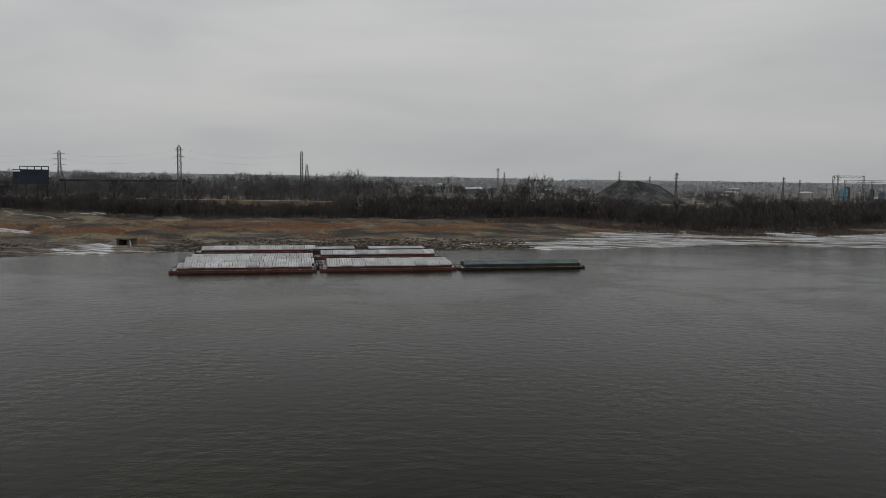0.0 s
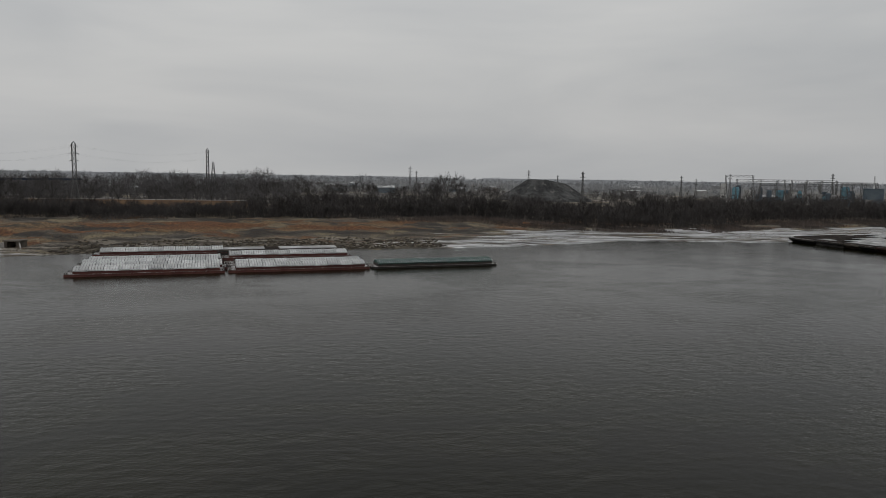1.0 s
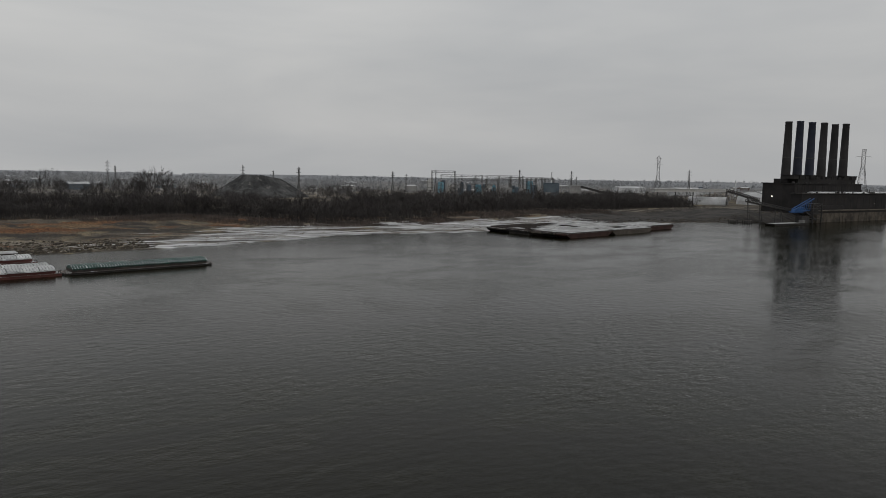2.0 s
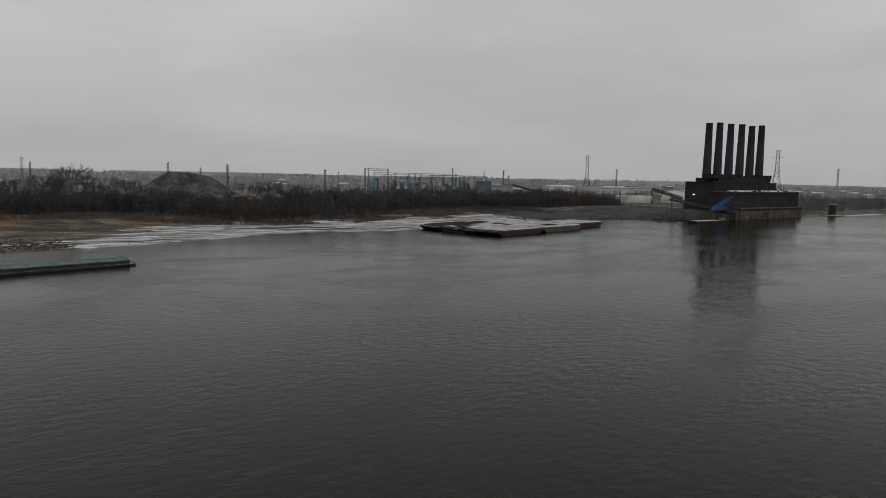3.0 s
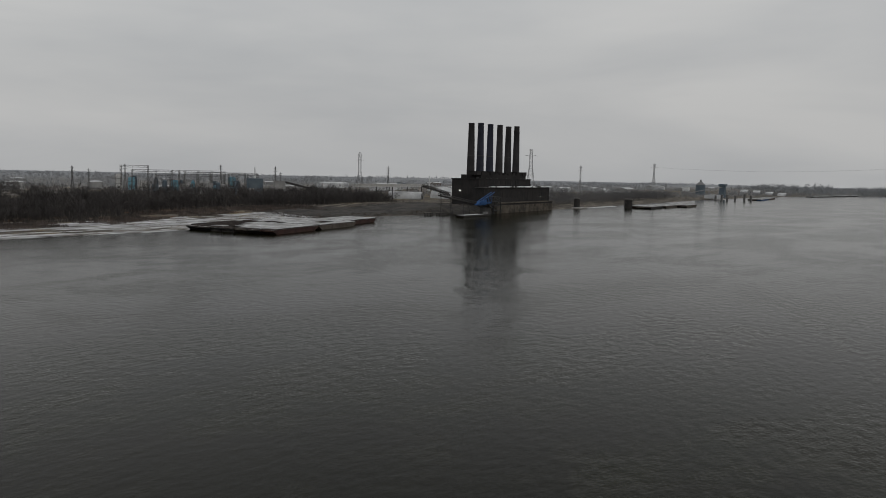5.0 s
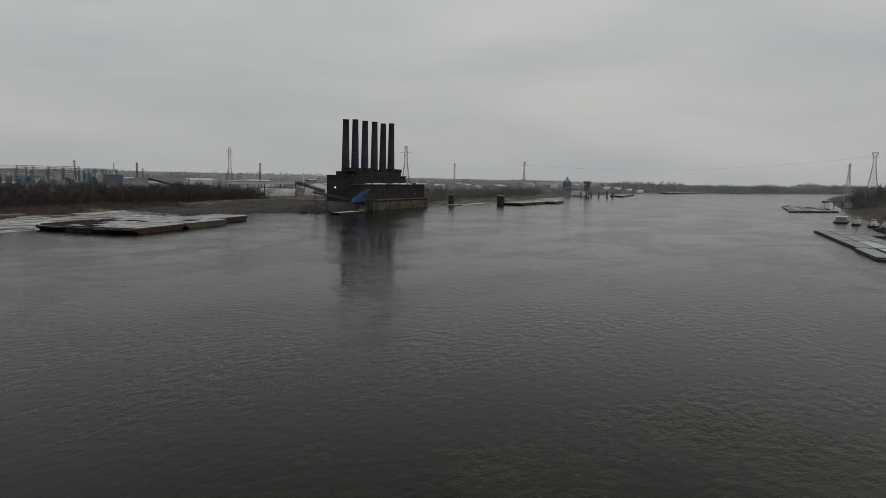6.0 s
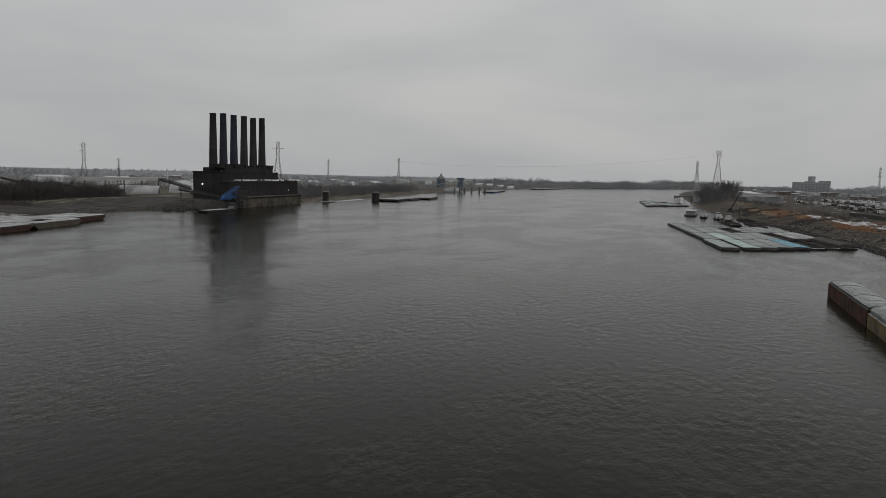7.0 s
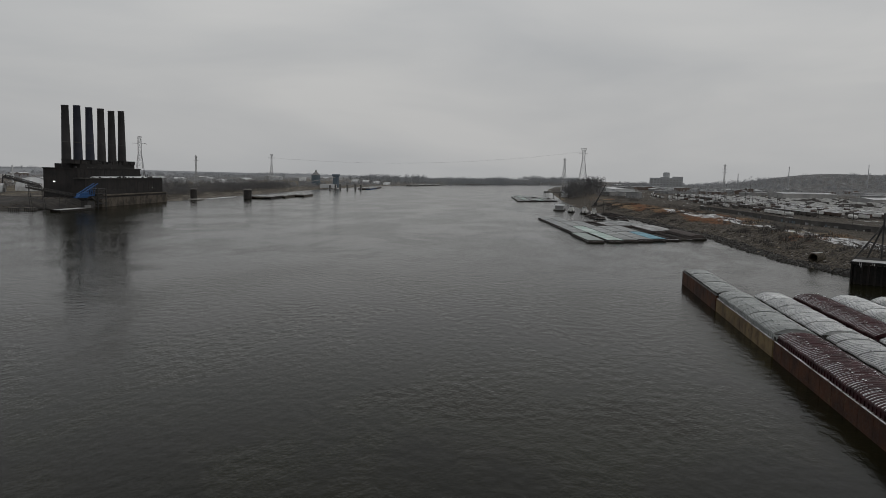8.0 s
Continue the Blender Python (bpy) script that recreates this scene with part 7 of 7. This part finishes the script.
part("block", Shape().box(-55, 55, -20, 20, 0, 38).box(-55, -20, -20, 20, 38, 43).box(-10, 20, -20, 20, 38, 41), SKYLINE_HAZE, mill)
part("tower", Shape().lathe([(11, 38), (11, 56), (8, 58)], 20), SKYLINE_HAZE, mill)
for i in range(10):
    for k in range(4):
        part("window", Shape().box(-50 + i * 10.5, -45 + i * 10.5, 19.9, 20.2, 5 + k * 8, 9 + k * 8), WALL_GREY, mill)
for x, y, top in ((2647, -913, 101), (2900, -1290, 105), (2860, -1340, 92), (2500, -700, 70)):
    c = thing("chimney", "tall slim haze-grey chimney on the skyline", "chimney", x, y, min(28, ground_z(x, y)) - 1, 0, "town chimneys")
    part("shaft", Shape().lathe([(1.9, 0), (1.2, top - 14), (1.35, top - 13.5), (1.35, top - 12)], 12), SKYLINE_HAZE, c)

# trees and brush of the south side
spots = []
for i in range(58):
    x, y = 1300 + 190 * RNG.random(), -72 - 62 * RNG.random()
    h = (15 + 20 * RNG.random() ** 1.4) * (0.9 + 0.5 * wave(x, y, 0.03, 109))
    spots.append((x, y, ground_z(x, y) - 0.3, h, h * 0.95))
v, f = planted(spots, TALL)
tagged(new("woods", mesh_from("woods", v, f, BARK_HAZE)), "clump of dark bare trees on the south bank", "woods", kind="stuff")
band(1300, -68, 1500, -64, 150, -70, 6, 16, 1.0, BARK_HAZE, "bare scrub under the trees on the south bank")
band(760, -158, 1330, -124, 260, -30, 2, 7, 0.7, BARK, "dark scrub on top of the south bank")
band(380, -172, 800, -160, 420, -16, 1.5, 5.5, 0.5, BARK, "dark scrub on top of the south bank")
band(1700, -75, 2800, -160, 450, -60, 7, 15, 2.2, BARK_HAZE_FAR, "haze-grey bare trees along the south bank")
band(1500, -900, 2600, -500, 400, -200, 8, 16, 2.6, BARK_HAZE_FAR, "haze-grey bare trees among the town")
band(2300, -250, 3300, -420, 600, -250, 10, 18, 3.6, BARK_HAZE_FAR, "haze-grey bare trees among the town")
band(2960, -330, 2560, -1460, 3400, 640, 12, 24, 4.5, BARK_HAZE_FAR, "wooded hills behind the town")
band(1500, -420, 2300, -620, 420, 160, 6, 13, 2.4, BARK_HAZE_FAR, "bare trees along the far side of the yard")
thicket("bank_scrub", 34000, 250, 1000, lambda x: south_shore(x) - 66, 48, 0.5, 3.0, 0.2, BARK, "dark low scrub on the south bank", "scrub", 0.7, 0.08)
thicket("dry_brush", 3500, 380, 1100, lambda x: south_shore(x) - 72, 34, 0.6, 2.2, 0.3, STRAW, "tawny dry brush along the top of the south bank", "brush", 1.0, 0.18)


# ---- towboats and floating plant by the south bank ----
def towboat(x, y, rz, label):
    t = thing("towboat", label, "towboat", x, y, 0, rz, "towboats by the south bank")
    part("hull", Shape().extrude_xz([(-13, 1.6), (-12.5, -0.6), (11, -0.8), (13, 0.4), (13, 1.9)], -4.2, 4.2), HULL_DARK, t)
    part("deckhouse", Shape().box(-9, 7.5, -3.2, 3.2, 1.7, 4.4).box(-9.4, 8.0, -3.6, 3.6, 4.4, 4.6), PAINT_WHITE, t)
    part("upper_cabin", Shape().box(-4, 6.5, -2.6, 2.6, 4.6, 7.0).box(-4.4, 7.0, -3.0, 3.0, 7.0, 7.2), PAINT_WHITE, t)
    wh = part("pilothouse", Shape().box(1.5, 6.0, -2.2, 2.2, 7.2, 9.6).box(1.1, 6.5, -2.6, 2.6, 9.6, 9.8), PAINT_WHITE, t)
    part("window", Shape().box(6.0, 6.06, -1.9, 1.9, 8.1, 9.2).box(1.9, 5.6, 2.2, 2.26, 8.1, 9.2).box(1.9, 5.6, -2.26, -2.2, 8.1, 9.2), GLASS_DARK, wh)
    for yy in (-1.6, 1.6):
        part("exhaust_stack", Shape().bar((-6, yy, 4.6), (-6.3, yy, 8.2), 0.8, n=8), HULL_DARK, t)
    for yy in (-2.2, 2.2):
        part("push_knee", Shape().box(12.6, 13.6, yy - 0.5, yy + 0.5, 0.4, 3.8), RUBBER, t)
    part("mast", Shape().bar((3, 0, 9.8), (3, 0, 13), 0.2, n=5), STEEL, t)
    t.scale = (0.85, 0.85, 0.8)
    return t


towboat(860, -52, 172, "white and black towboat tied up by the bank")
towboat(836, -66, 165, "white and black towboat tied up by the bank")
towboat(812, -74, 176, "small white towboat tied up by the bank")
land = thing("landing_barge", "covered white floating landing with a dark underside", "floating dock", 905, -40, 0, 175)
part("float", Shape().box(-22, 22, -7, 7, -1, 1.2), HULL_DARK, land)
part("house", Shape().box(-18, 16, -5, 5, 1.2, 6.2), WALL_GREY, land)
part("roof", Shape().box(-19, 17, -5.8, 5.8, 6.2, 6.6), ROOF_SNOW, land)
pier = thing("loading_pier", "dark steel loading pier with a covered gallery to the bank", "pier", 1432, -36, 0, -62)
for px in (-3.5, 3.5):
    for py in (-3.5, 3.5):
        part("pile", Shape().bar((px, py, -3), (px, py, 9.0), 0.9, n=6), STEEL_DARK, pier)
part("tower", Shape().box(-4.2, 4.2, -4.2, 4.2, 9.0, 12.6).box(-4.6, 4.6, -4.6, 4.6, 12.6, 13.0), CELL_HAZE, pier)
part("gallery", Shape().box(4.2, 40, -1.6, 1.6, 10.4, 12.4), CELL_HAZE, pier)
for px in (16, 30):
    part("trestle", Shape().bar((px, -1.4, -3), (px, -1.0, 10.4), 0.7, n=6).bar((px, 1.4, -3), (px, 1.0, 10.4), 0.7, n=6).bar((px, -1.3, 5), (px, 1.3, 5), 0.5, n=5), STEEL_DARK, pier)
shed(1452, -73, 13, 9, 11, 20, "small pale grey shed among the bare trees", WALL_HAZE, ROOF_GREY, 0.12, group="sheds by the river")
sp = thing("spud_mast", "slim dark spud mast on the fleet", "mast", 770, -80, 0)
part("mast", Shape().bar((0, 0, -3), (0, 0, 17), 0.7, n=6), STEEL_DARK, sp)
cb = thing("crawler_crane", "dark crane with a long raised boom on the bank", "crane", 995, -92, ground_z(995, -92), 0)
part("crawler", Shape().box(-4, 4, -3, -1.4, 0, 1.4).box(-4, 4, 1.4, 3, 0, 1.4), RUBBER, cb)
part("cab", Shape().box(-3, 4, -2, 2, 1.4, 4.6), STEEL_DARK, cb)
part("boom", Shape().bar((-2, 0.6, 3), (-4, -14, 32), 0.9, 0.5).bar((-2, -0.6, 3), (-4, -14, 32), 0.9, 0.5), STEEL_DARK, cb)
